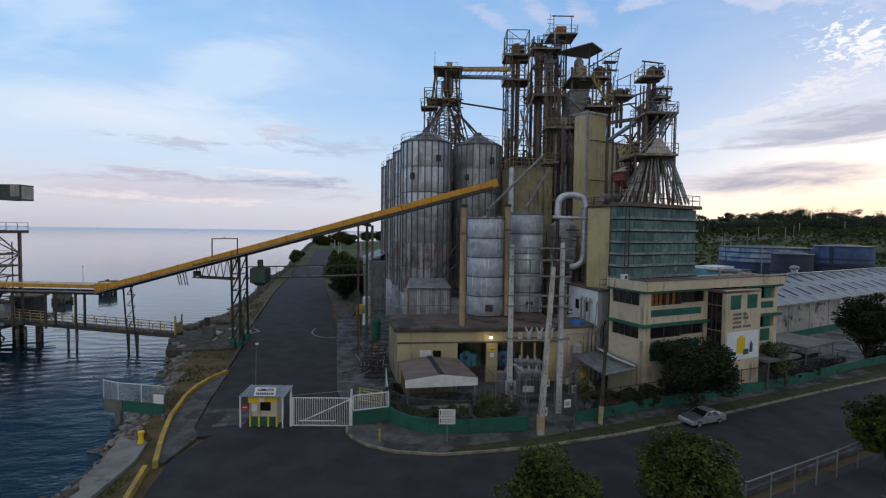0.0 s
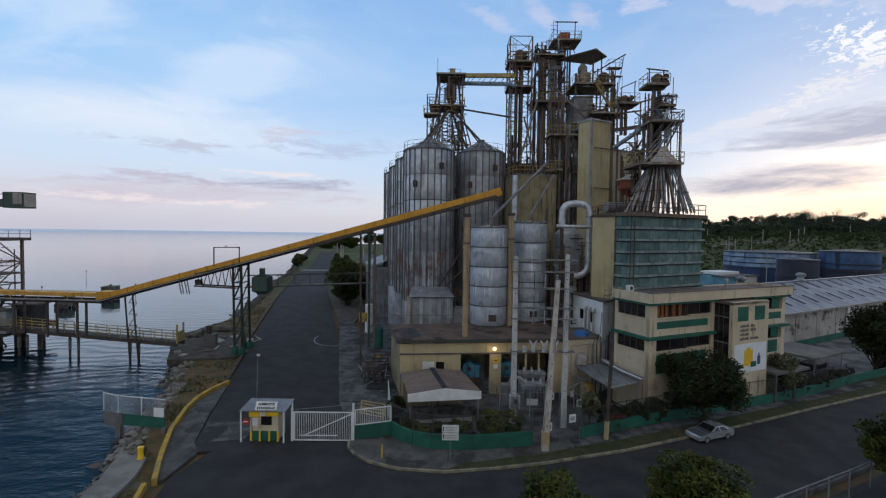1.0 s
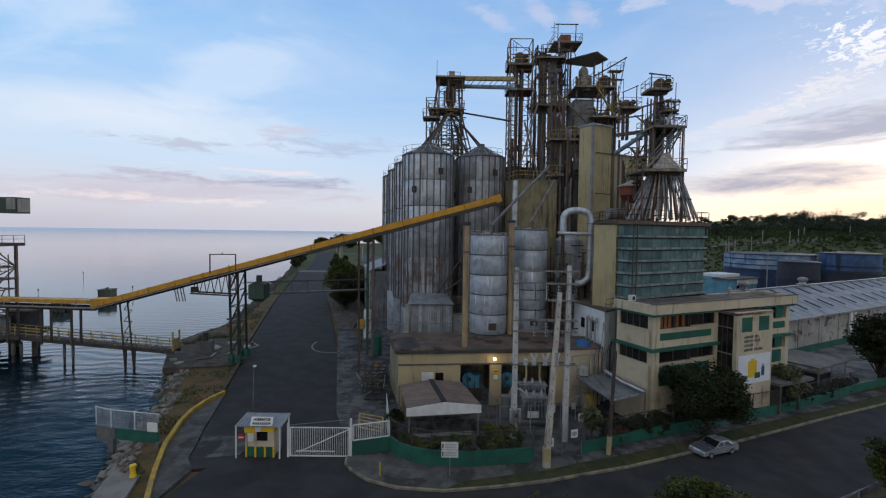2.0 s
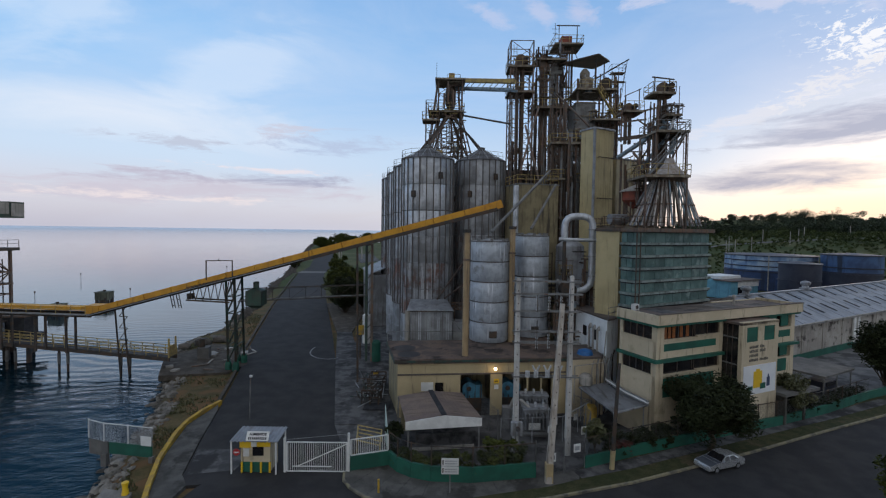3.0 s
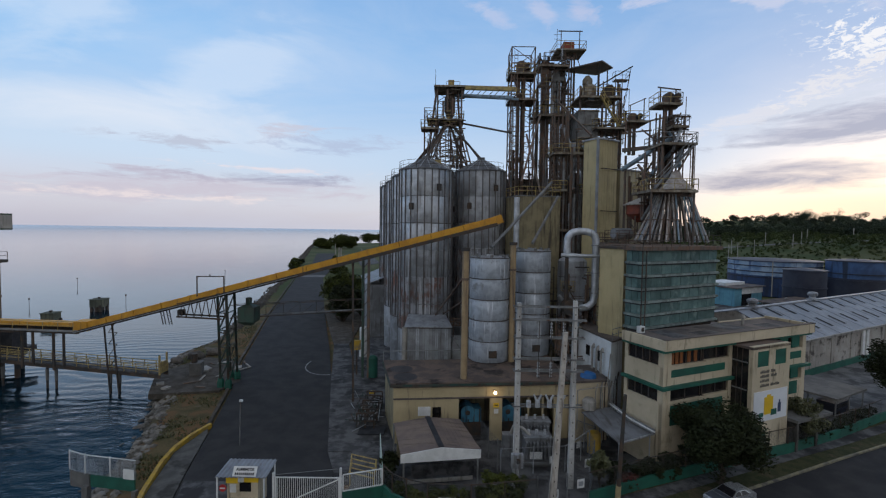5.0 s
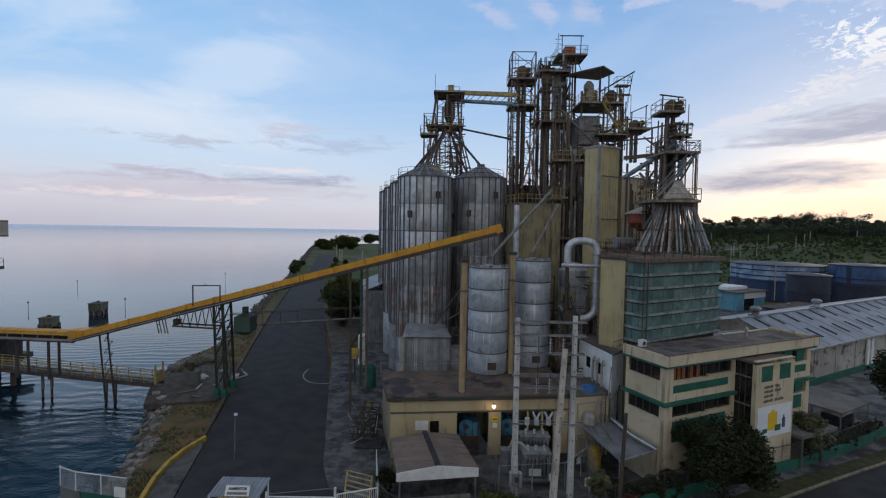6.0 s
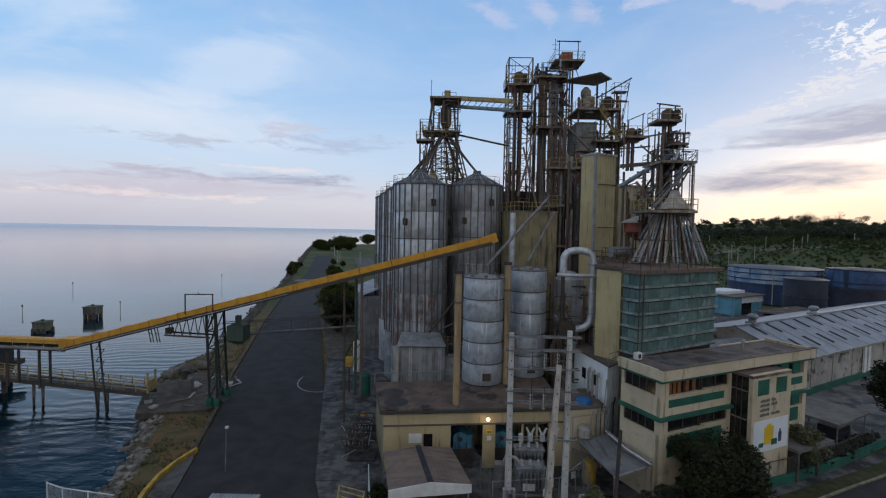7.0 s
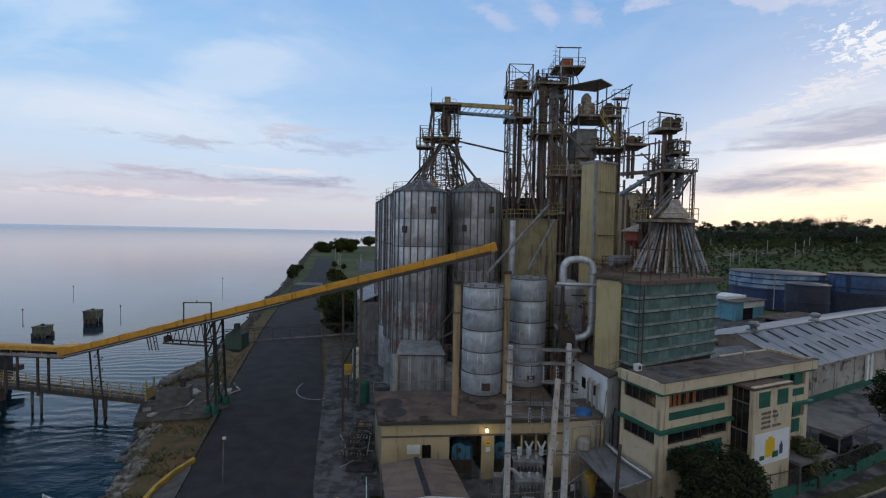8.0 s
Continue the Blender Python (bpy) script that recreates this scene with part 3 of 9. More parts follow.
WATER = water_material()
w_geo = Geo()
xs = [-4900, -2400, -1200, -600, -300, -200, -120, -60, -15, 60, 400, 1500, 4900]
ys = [-300, -100, 0, 60, 150, 300, 600, 1200, 2400, 4900]
w_geo.add([(x, y, SEA) for y in ys for x in xs], [(j * len(xs) + i, j * len(xs) + i + 1, (j + 1) * len(xs) + i + 1, (j + 1) * len(xs) + i) for j in range(len(ys) - 1) for i in range(len(xs) - 1)])
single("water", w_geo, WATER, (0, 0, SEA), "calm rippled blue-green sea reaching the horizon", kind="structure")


def slab(name, poly, z, mat, label, thick=0.25, kind="structure"):
    return single(name, Geo().prism(poly, z - thick, z), mat, (0, 0, 0), label, kind=kind)


ROAD_L = [(-17.6, 31.5), (-17.9, 32.8), (-19.3, 37.6), (-21.1, 44.4), (-23.9, 54.4), (-27.9, 67), (-37.4, 102), (-55.5, 176)]
ROAD_R = [(-4.5, 33.5), (-7.6, 36.5), (-9.5, 41.3), (-11.3, 49), (-14.0, 60.7), (-17.6, 74), (-26.8, 106), (-45.8, 176)]
slab("road", ROAD_L[::-1] + ROAD_R, 0.0, ASPHALT, "worn dark asphalt access road along the shore")
slab("road_far", [(-56.5, 184), (-46.8, 184), (-50.5, 206), (-79.5, 334), (-91.5, 331), (-59.5, 204)], 0.0, ASPHALT, "worn asphalt lot beyond the access road")
slab("road_lane", [(-42, 232), (-35, 250), (-49, 314), (-60, 311)], 0.0, APRON, "pale lane across the far green field")
slab("road_crossing", [(-56.2, 176.1), (-45.6, 176.1), (-46.9, 183.9), (-56.6, 183.9)], -0.005, CONCRETE, "dusty strip across the road end")
slab("shore_pad", [(-36.4, 61.0), (-32.6, 53.6), (-25.6, 55.2), (-24.6, 58.6), (-28.0, 66.2), (-33.6, 68.6)], 0.02, DIRT, "cracked dusty concrete pad at the catwalk landing", thick=0.6)
KERB = [(-6.9, 33.3), (-6.75, 32.4), (-6.1, 31.45), (-4.95, 30.45), (-2.95, 29.6), (0.0, 29.3), (3.4, 29.85), (7.0, 30.7), (13.1, 32.7), (24.2, 37.3), (33.6, 41.5), (46, 46.8), (70, 56.6), (130, 80)]
NEAR = [(130, 62), (60, 43.5), (45, 38.2), (32.4, 32.8), (21.5, 27.5), (16, 24.8), (8, 21.2), (0, 17.8), (-8, 14), (-15.8, 10)]
slab("road_street", [(-14.6, 33.3), (-16.2, 31.5), (-16.9, 28), (-16.0, 24), (-15.8, 10)] + NEAR[::-1][1:] + KERB[::-1] + [(-6.9, 33.6)], 0.004, ASPHALT, "dark asphalt street curving past the plant gate")


def kerb_line(name, pts, w, h, mat, label, z=0.0):
    g = Geo()
    for a, b in zip(pts[:-1], pts[1:]):
        d = (Vector(b) - Vector(a)).normalized() * 0.03
        g.beam((a[0] - d.x, a[1] - d.y, z + h / 2 - 0.1), (b[0] + d.x, b[1] + d.y, z + h / 2 - 0.1), w, h + 0.2)
    return single(name, g, mat, (0, 0, 0), label, kind="structure")


BAY_WHITE = material("worn_bay_paint", (0.34, 0.34, 0.33), (0.14, 0.14, 0.14), 2.5, 0.45, 0.58, rough=0.9, bump=0)
kerb_line("kerb_street", KERB, 0.16, 0.15, KERB_PALE, "pale yellowed concrete kerb round the street corner")
kerb_line("kerb_near", NEAR, 0.14, 0.12, APRON, "concrete kerb on the near side of the street")
FENCE = [(-6.55, 33.6), (-3.9, 34.5), (-3.2, 33.55), (-2.2, 32.85), (-0.8, 32.4), (2.0, 32.3), (6.4, 33.1)]
FENCE2 = [(10.2, 34.4), (14.4, 36.3), (23.0, 39.75), (29.6, 42.2), (36.8, 45.4), (44.4, 49.4), (70, 60.5), (125, 84)]
slab("pavement", KERB[:6] + [(1.2, 30.3), (3.6, 31.0), (7.0, 31.9), (9.4, 32.9), (9.8, 34.4), (6.4, 33.25), (2.0, 32.45), (-0.8, 32.5), (-3.2, 33.7), (-3.9, 34.6), (-6.55, 33.7)], 0.13, PAVING, "grey concrete pavement round the corner by the green wall")
slab("verge", KERB[5:] + [(124, 84), (70, 60.6), (44.4, 49.5), (36.8, 45.6), (23.0, 40.8), (14.4, 36.5), (10.2, 34.55), (9.85, 34.4), (9.45, 32.9), (7.0, 31.9), (3.6, 31.0), (1.2, 30.3)], 0.122, VERGE, "strip of rough dry grass beside the street")
slab("path", [(9.6, 33.0), (13.6, 34.4), (24.0, 38.9), (36, 43.9), (46, 48.4), (45.6, 49.4), (35.6, 44.9), (23.6, 39.9), (13.2, 35.5), (9.2, 34.0)], 0.135, APRON, "narrow concrete footpath in the verge")
slab("yard", [(-6.5, 33.75), (-3.9, 34.65), (-3.1, 33.75), (-0.8, 32.55), (2, 32.5), (6.4, 33.3), (10.2, 34.6), (23, 40.85), (44.4, 49.6), (70, 60.8), (110, 78), (100, 130), (10, 110), (-17, 108), (-12.4, 61), (-7.6, 42), (-6.6, 37)], 0.05, APRON, "stained concrete yard between the plant buildings")
slab("apron", [(-9.5, 41.3), (-6.2, 41.3), (-8.2, 50), (-10.9, 61), (-15.2, 77), (-17.6, 77), (-14.0, 60.7), (-11.3, 49)], 0.075, APRON, "paler worn concrete apron beside the road")
slab("parking_lot", [(14.2, 23.0), (14.0, 6.0), (70, 20), (70, 45.6), (45.2, 37.4), (32.6, 31.9), (21.7, 26.7)], 0.0, ASPHALT, "dark asphalt car park on the near side of the street")
for k in range(7):
    p0, p1 = Vector((25.0 + 2.6 * k, 25.4 + 1.1 * k)), Vector((27.0 + 2.6 * k, 20.8 + 1.1 * k))
    single("bay_line", Geo().beam((*p0, 0.003), (*p1, 0.003), 0.1, 0.006), BAY_WHITE, (0, 0, 0), "worn white parking bay line", kind="structure")
# joints across the corner pavement
for a, b in zip([(-6.2, 31.6), (-5.0, 30.5), (-3.4, 29.8), (-1.6, 29.45), (0.2, 29.35), (1.6, 30.5), (3.6, 31.1), (5.6, 31.6), (7.6, 32.2)], [(-4.6, 34.0), (-3.2, 33.5), (-2.2, 32.7), (-0.9, 32.4), (0.4, 32.3), (1.8, 32.3), (3.4, 32.5), (5.0, 32.8), (6.8, 33.2)]):
    single("pavement_joint", Geo().beam((*a, 0.131), (*b, 0.131), 0.02, 0.006), MATT_DARK, (0, 0, 0), "dark joint between the pavement slabs", kind="structure")
slab("apron_far", [(-17.7, 77.1), (-15.2, 77.1), (-16.9, 107.5), (-26.9, 106.2)], 0.03, DIRT, "dusty strip of ground beside the road")
YARD = material("worn_pale_yard", (0.17, 0.168, 0.165), (0.11, 0.108, 0.106), 0.5, rough=0.9, blot=(0.065, 0.064, 0.064), blot_scale=0.25, blot_at=(0.5, 0.62), spec=0.25)
slab("forecourt", [(37.5, 47.2), (44.4, 50.0), (70, 61.2), (109, 78.2), (104, 92), (60, 72), (36, 57)], 0.066, YARD, "pale worn concrete forecourt before the warehouse")
slab("gate_patch", [(-9.45, 41.25), (-7.62, 36.6), (-6.55, 36.9), (-7.5, 41.25)], 0.035, APRON, "stained concrete patch inside the gate")
# gutter strip and yellow kerb on the shore side
slab("gutter", [(-17.2, 28.0), (-17.0, 31.6), (-18.0, 32.9), (-19.4, 37.6), (-21.2, 44.4), (-21.7, 45.4), (-22.1, 40.8), (-20.9, 35.9), (-20.5, 34.6), (-19.1, 31.3), (-17.6, 27.7)][::-1], 0.016, PAVING, "concrete gutter strip between road and yellow kerb")
slab("forecourt_patch", [(-14.7, 33.6), (-17.7, 32.9), (-18.9, 36.6), (-14.5, 36.6)][::-1], 0.01, APRON, "patch of pale concrete beside the guard booth")
kerb_line("kerb_yellow", [(-17.5, 27.6), (-18.4, 29.4), (-19.3, 31.3), (-20.7, 34.6), (-21.1, 35.9), (-22.0, 39.0), (-22.35, 41.4), (-22.25, 43.6), (-21.7, 45.9)], 0.3, 0.27, KERB_YELLOW, "thick worn yellow-painted kerb")
kerb_line("kerb_yellow_short", [(-16.2, 22.4), (-17.1, 25.0), (-17.8, 27.1)], 0.26, 0.26, KERB_YELLOW, "short piece of yellow-painted kerb")
kerb_line("kerb_road", [(-22.0, 45.9), (-24.4, 54.6), (-28.4, 67), (-37.9, 102), (-56.3, 176)], 0.3, 0.09, DIRT, "weathered kerb along the shore side of the road")
BROKEN = material("broken_shore_concrete", (0.24, 0.225, 0.205), (0.17, 0.16, 0.145), 0.6, rough=0.9, grain=0.2, blot=(0.10, 0.095, 0.085), blot_scale=0.4, bump=0.4, spec=0.25)
slab("shore_slab", [(-18.7, 22.4), (-18.9, 26.5), (-19.1, 28.2), (-19.9, 30.6), (-22.0, 31.0), (-21.5, 29.2), (-21.0, 27.8), (-20.6, 25.6), (-19.9, 24.8), (-19.8, 22.4)][::-1], 0.06, BROKEN, "broken grey concrete slab above the rocks")

# ---- grain silos ----
ROOF_GREY = material("dull_grey_roof_sheet", (0.14, 0.143, 0.15), (0.095, 0.095, 0.098), 0.9, rough=0.7, metal=0.3, blot=(0.10, 0.08, 0.07), blot_scale=0.5, bump=0.1, vary=0.15)


def big_silo(x, y, r, z0, eave, peak, dim=False, sheets=False):
    ob = thing("grain_silo", (x, y, z0), "tall ribbed galvanised grain silo with rust-stained lower wall", "silo", "big grain silos")
    n = 48
    tier = 8
    hs = [z0 + (eave - z0) * i / tier for i in range(tier + 1)]
    for i in range(tier):
        skin = (OLD_GALV if i > 4 or i < 2 else RUST_WALL) if dim else GALV if i > 4 else RUST_WALL if i in (2, 3) else OLD_GALV
        if sheets:
            for k in range(24):
                part("wall_sheet", Geo().lathe((x, y, 0), [(r, hs[i]), (r + 0.015, hs[i] + 0.03), (r + 0.015, hs[i + 1] - 0.03), (r, hs[i + 1])], 2, 15 * k, 15 * k + 15), skin, ob, smooth=True)
        else:
            part("wall_ring", Geo().lathe((x, y, 0), [(r, hs[i]), (r, hs[i + 1])], n), skin, ob, smooth=True)
        part("hoop", Geo().lathe((x, y, hs[i + 1] - 0.05), [(r, 0), (r + 0.06, 0), (r + 0.06, 0.1), (r, 0.1)], n), RIB_STEEL if i in (1, 5, 7) else OLD_GALV, ob)
    ribs = 24
    for k in range(ribs):
        a = 2 * math.pi * k / ribs
        part("rib", Geo().beam((x + (r + 0.06) * math.cos(a), y + (r + 0.06) * math.sin(a), z0 + 6.6), (x + (r + 0.06) * math.cos(a), y + (r + 0.06) * math.sin(a), eave), 0.13, 0.13), RIB_STEEL, ob)
    part("roof", Geo().lathe((x, y, 0), [(r + 0.15, eave - 0.05), (r + 0.15, eave + 0.06), (r * 0.55, eave + (peak - eave) * 0.5), (0.5, peak), (0.5, peak + 0.4), (0.05, peak + 0.45)], n), ROOF_GREY, ob, "dull dark grey cone roof", smooth=True)
    for k in range(16):
        a = 2 * math.pi * (k + 0.5) / 16
        part("roof_rib", Geo().beam((x + (r + 0.1) * math.cos(a), y + (r + 0.1) * math.sin(a), eave + 0.09), (x + 0.55 * math.cos(a), y + 0.55 * math.sin(a), peak + 0.05), 0.07, 0.08), OLD_GALV, ob)
    rail = Geo()
    ring = [(x + (r + 0.05) * math.cos(2 * math.pi * k / 20), y + (r + 0.05) * math.sin(2 * math.pi * k / 20), eave) for k in range(21)]
    rail.rail(ring[9:19], 0.9, 2.0, 0.02)
    part("railing", rail, DARK_STEEL, ob)
    for a, z in ((-60, eave - 2.2), (-118, eave - 4.5)):
        c = (x + r * math.cos(radians(a)), y + r * math.sin(radians(a)), z)
        part("hatch", Geo().box(c, (0.55, 0.5, 0.8), a), DARK_STEEL, ob, "small dark inspection hatch")
    return ob


for i in range(4):
    big_silo(-2.4 - 1.95 * i, 61.5 + 8.1 * i, 3.3, 0.05, 26.0, 27.5, sheets=i == 0)
big_silo(4.7, 64.8, 3.3, 0.05, 26.3, 27.9, True, True)
for i in (1, 2):
    big_silo(4.7 - 1.95 * i, 64.8 + 8.1 * i, 3.3, 0.05, 26.2, 27.8, True)


TANK_STEEL = material("bright_galvanised_steel", (0.42, 0.46, 0.51), (0.32, 0.35, 0.39), 1.2, rough=0.45, metal=0.4, grain=0.07, streak=(0.62, 0.65, 0.69), streak_at=(0.56, 0.68), streak_scale=(4, 4, 0.25), blot=(0.22, 0.225, 0.23), blot_scale=0.8, blot_at=(0.55, 0.7), bump=0.06, vary=0.1)


def small_silo(x, y, r, z0, z1):
    ob = thing("steel_tank", (x, y, z0), "shiny galvanised storage tank of five stacked rings", "tank", "small steel tanks")
    n, k = 40, 5
    h = (z1 - z0) / k
    for i in range(k):
        z = z0 + i * h
        part("wall_ring", Geo().lathe((x, y, z), [(r - 0.03, 0.0), (r, 0.12), (r + 0.02, h * 0.5), (r, h - 0.14), (r - 0.05, h)], n), TANK_STEEL, ob, smooth=True)
        part("seam", Geo().lathe((x, y, z + h - 0.05), [(r - 0.05, 0), (r + 0.05, 0), (r + 0.05, 0.1), (r - 0.05, 0.1)], n), RIB_STEEL, ob)
    part("roof", Geo().lathe((x, y, z1), [(r + 0.03, -0.02), (r + 0.03, 0.05), (0.4, 0.18), (0.4, 0.3), (0.02, 0.32)], n), OLD_GALV, ob)
    part("hatch", Geo().box((x + 0.25, y - r, z0 + 0.9), (0.8, 0.2, 0.7)), DARK_STEEL, ob)
    for a in range(0, 360, 45):
        part("roof_lug", Geo().box((x + (r - 0.25) * math.cos(radians(a)), y + (r - 0.25) * math.sin(radians(a)), z1 + 0.17), (0.3, 0.3, 0.28), a), GREY_STEEL, ob)
    return ob


small_silo(4.75, 50.9, 2.05, 5.5, 16.0)
small_silo(9.6, 53.6, 2.0, 5.5, 16.6)

# ---- elevator towers ----
def lattice(ob, x0, x1, y0, y1, z0, z1, bay, size=0.16, mat=None, diag=True):
    """Four posts with rings and crossed bracing."""
    mat = mat or TOWER_STEEL
    corners = [(x0, y0), (x1, y0), (x1, y1), (x0, y1)]
    for c in corners:
        part("post", Geo().beam((*c, z0), (*c, z1), size), mat, ob)
    k = max(1, round((z1 - z0) / bay))
    for s in range(4):
        a, b = corners[s], corners[(s + 1) % 4]
        for i in range(k + 1):
            z = z0 + (z1 - z0) * i / k
            part("girt", Geo().beam((*a, z), (*b, z), size * 0.5), mat, ob)
            if diag and i < k:
                zz = z0 + (z1 - z0) * (i + 1) / k
                p, q = (a, b) if (i + s) % 2 else (b, a)
                part("brace", Geo().beam((*p, z), (*q, zz), size * 0.4), mat, ob)


def deck(ob, x0, x1, y0, y1, z, rails=True, mat=None, rail_mat=None):
    part("platform", Geo().span((x0, y0, z - 0.08), (x1, y1, z)), mat or DECK_STEEL, ob)
    for y in (y0, y1):
        part("edge_beam", Geo().beam((x0, y, z - 0.17), (x1, y, z - 0.17), 0.08, 0.17), DECK_STEEL, ob)
    for x in (x0 + 0.04, x1 - 0.04):
        part("edge_beam", Geo().beam((x, y0 + 0.05, z - 0.17), (x, y1 - 0.05, z - 0.17), 0.08, 0.17), DECK_STEEL, ob)
    if rails:
        part("railing", Geo().rail([(x0, y0, z), (x1, y0, z), (x1, y1, z), (x0, y1, z), (x0, y0, z)], 1.05, 1.1, 0.024), rail_mat or YELLOW_RAIL, ob)


def ladder(ob, x, y, z0, z1, mat=None):
    g = Geo()
    g.beam((x - 0.22, y, z0), (x - 0.22, y, z1), 0.06).beam((x + 0.22, y, z0), (x + 0.22, y, z1), 0.06)
    for i in range(int((z1 - z0) / 0.5)):
        g.beam((x - 0.22, y, z0 + 0.5 * i), (x + 0.22, y, z0 + 0.5 * i), 0.035)
    part("ladder", g, mat or TOWER_STEEL, ob)


def leg_casing(ob, x, y, z0, z1, w=0.7, d=1.0, gap=0.35, head=True, mat=None):
    """The twin trunks of a bucket elevator, flanged, with a rounded head."""
    mat = mat or RUSTY
    for dx in (-(w + gap) / 2, (w + gap) / 2):
        g = Geo()
        g.span((x + dx - w / 2, y - d / 2, z0), (x + dx + w / 2, y + d / 2, z1 - 1.2))
        z = z0 + 2.2
        while z < z1 - 1.5:
            g.box((x + dx, y, z), (w + 0.12, d + 0.12, 0.09))
            z += 2.4
        part("trunk", g, mat, ob)
    if head:
        g = Geo()
        rr = (2 * w + gap) / 2 + 0.1
        prof = [(-rr, z1 - 1.3), (-rr, z1)] + [(-rr * math.cos(radians(a)), z1 + rr * math.sin(radians(a)) * 0.8) for a in range(20, 180, 20)] + [(rr, z1), (rr + 0.5, z1 - 0.8), (rr + 0.3, z1 - 1.3)]
        k = len(prof)
        pts = [(x + p, y - d / 2 - 0.08, z) for p, z in prof] + [(x + p, y + d / 2 + 0.08, z) for p, z in prof]
        g.add(pts, [tuple(range(k)), tuple(reversed(range(k, 2 * k)))] + [(i, i + k, (i + 1) % k + k, (i + 1) % k) for i in range(k)])
        part("head", g, mat, ob)
        part("motor", Geo().cyl((x + rr + 0.1, y - 0.9, z1 - 0.1), (x + rr + 0.1, y + 0.2, z1 - 0.1), 0.32).box((x + rr + 0.1, y - 0.4, z1 - 0.6), (0.7, 1.0, 0.25)), DARK_STEEL, ob)


def tangle(ob, a, b, uprights, bars, slants, seed, shelves=0):
    """Service pipes, struts, bars and small landings crowded into one bay."""
    rnd = random.Random(seed)
    mats = [TOWER_STEEL, RUSTY, DARK_STEEL, OLD_GALV, TOWER_STEEL, GREY_STEEL]

    def spot():
        return [rnd.uniform(a[i], b[i]) for i in range(3)]

    h = b[2] - a[2]
    for i in range(uprights):
        x, y, _ = spot()
        z0 = a[2] + rnd.uniform(0, 0.25) * h
        z1 = b[2] - rnd.uniform(0, 0.5) * h
        if rnd.random() < 0.5:
            r = rnd.choice((0.07, 0.1, 0.14, 0.2))
            g = Geo().cyl((x, y, z0), (x, y, z1), r, n=8)
            z = z0 + rnd.uniform(0.8, 2)
            while z < z1:
                g.cyl((x, y, z), (x, y, z + 0.09), r + 0.06, n=8)
                z += 2.6
            part("pipe", g, rnd.choice(mats), ob, smooth=True)
        else:
            part("upright", Geo().beam((x, y, z0), (x, y, z1), rnd.choice((0.1, 0.14, 0.2))), rnd.choice(mats[:3]), ob)
    for i in range(bars):
        x, y, z = spot()
        along = rnd.random() < 0.7
        w = rnd.uniform(0.8, 2.6)
        part("bar", Geo().beam((x, y, z), (min(x + w, b[0] + 0.4), y, z) if along else (x, y + w, z), rnd.choice((0.06, 0.09, 0.14))), rnd.choice(mats[:3]), ob)
    for i in range(slants):
        p, q = spot(), spot()
        part("slanting_pipe", Geo().cyl(p, (q[0], q[1], p[2] - abs(q[0] - p[0]) * 1.3 - 1.0), rnd.choice((0.06, 0.1, 0.15)), n=8), rnd.choice(mats), ob, smooth=True)
    for i in range(shelves):
        x, y, z = spot()
        w, d = rnd.uniform(1.0, 2.0), rnd.uniform(0.8, 1.4)
        part("landing", Geo().span((x, y, z - 0.06), (x + w, y + d, z)), DECK_STEEL, ob)
        part("landing_rail", Geo().rail([(x, y + d, z), (x, y, z), (x + w, y, z), (x + w, y + d, z)], 1.0, 0.8, 0.022), rnd.choice((YELLOW_RAIL, TOWER_STEEL)), ob)
        if rnd.random() < 0.6:
            part("gearbox", Geo().box((x + w / 2, y + d / 2, z + 0.3), (0.5, 0.6, 0.6)).cyl((x + w / 2 - 0.5, y + d / 2, z + 0.4), (x + w / 2 + 0.4, y + d / 2, z + 0.4), 0.2, n=10), rnd.choice((DARK_STEEL, RUSTY, BLUE_GREY)), ob)


# the four high towers are scaled and shifted to fit the camera's view
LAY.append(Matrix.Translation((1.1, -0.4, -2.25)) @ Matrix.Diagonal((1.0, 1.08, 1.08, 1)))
RED_OXIDE = material("red_oxide_paint", (0.28, 0.065, 0.035), (0.2, 0.055, 0.035), 1.2, rough=0.7, streak=(0.1, 0.05, 0.04))
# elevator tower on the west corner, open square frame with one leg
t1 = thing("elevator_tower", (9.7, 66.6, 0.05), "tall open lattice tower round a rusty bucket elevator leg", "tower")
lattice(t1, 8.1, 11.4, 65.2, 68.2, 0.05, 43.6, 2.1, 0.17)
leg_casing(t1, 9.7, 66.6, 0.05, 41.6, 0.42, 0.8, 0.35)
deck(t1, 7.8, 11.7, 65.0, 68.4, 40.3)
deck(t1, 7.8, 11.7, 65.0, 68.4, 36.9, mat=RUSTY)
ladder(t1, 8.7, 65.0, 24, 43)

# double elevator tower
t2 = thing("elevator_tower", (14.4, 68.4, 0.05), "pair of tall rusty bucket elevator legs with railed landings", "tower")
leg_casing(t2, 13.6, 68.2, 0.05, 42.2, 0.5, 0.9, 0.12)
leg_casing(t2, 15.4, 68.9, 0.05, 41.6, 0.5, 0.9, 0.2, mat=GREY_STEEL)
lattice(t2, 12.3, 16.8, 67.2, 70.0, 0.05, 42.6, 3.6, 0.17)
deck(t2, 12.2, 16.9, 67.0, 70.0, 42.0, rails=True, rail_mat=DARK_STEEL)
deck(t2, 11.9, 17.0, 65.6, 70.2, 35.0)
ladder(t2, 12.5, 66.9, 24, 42)

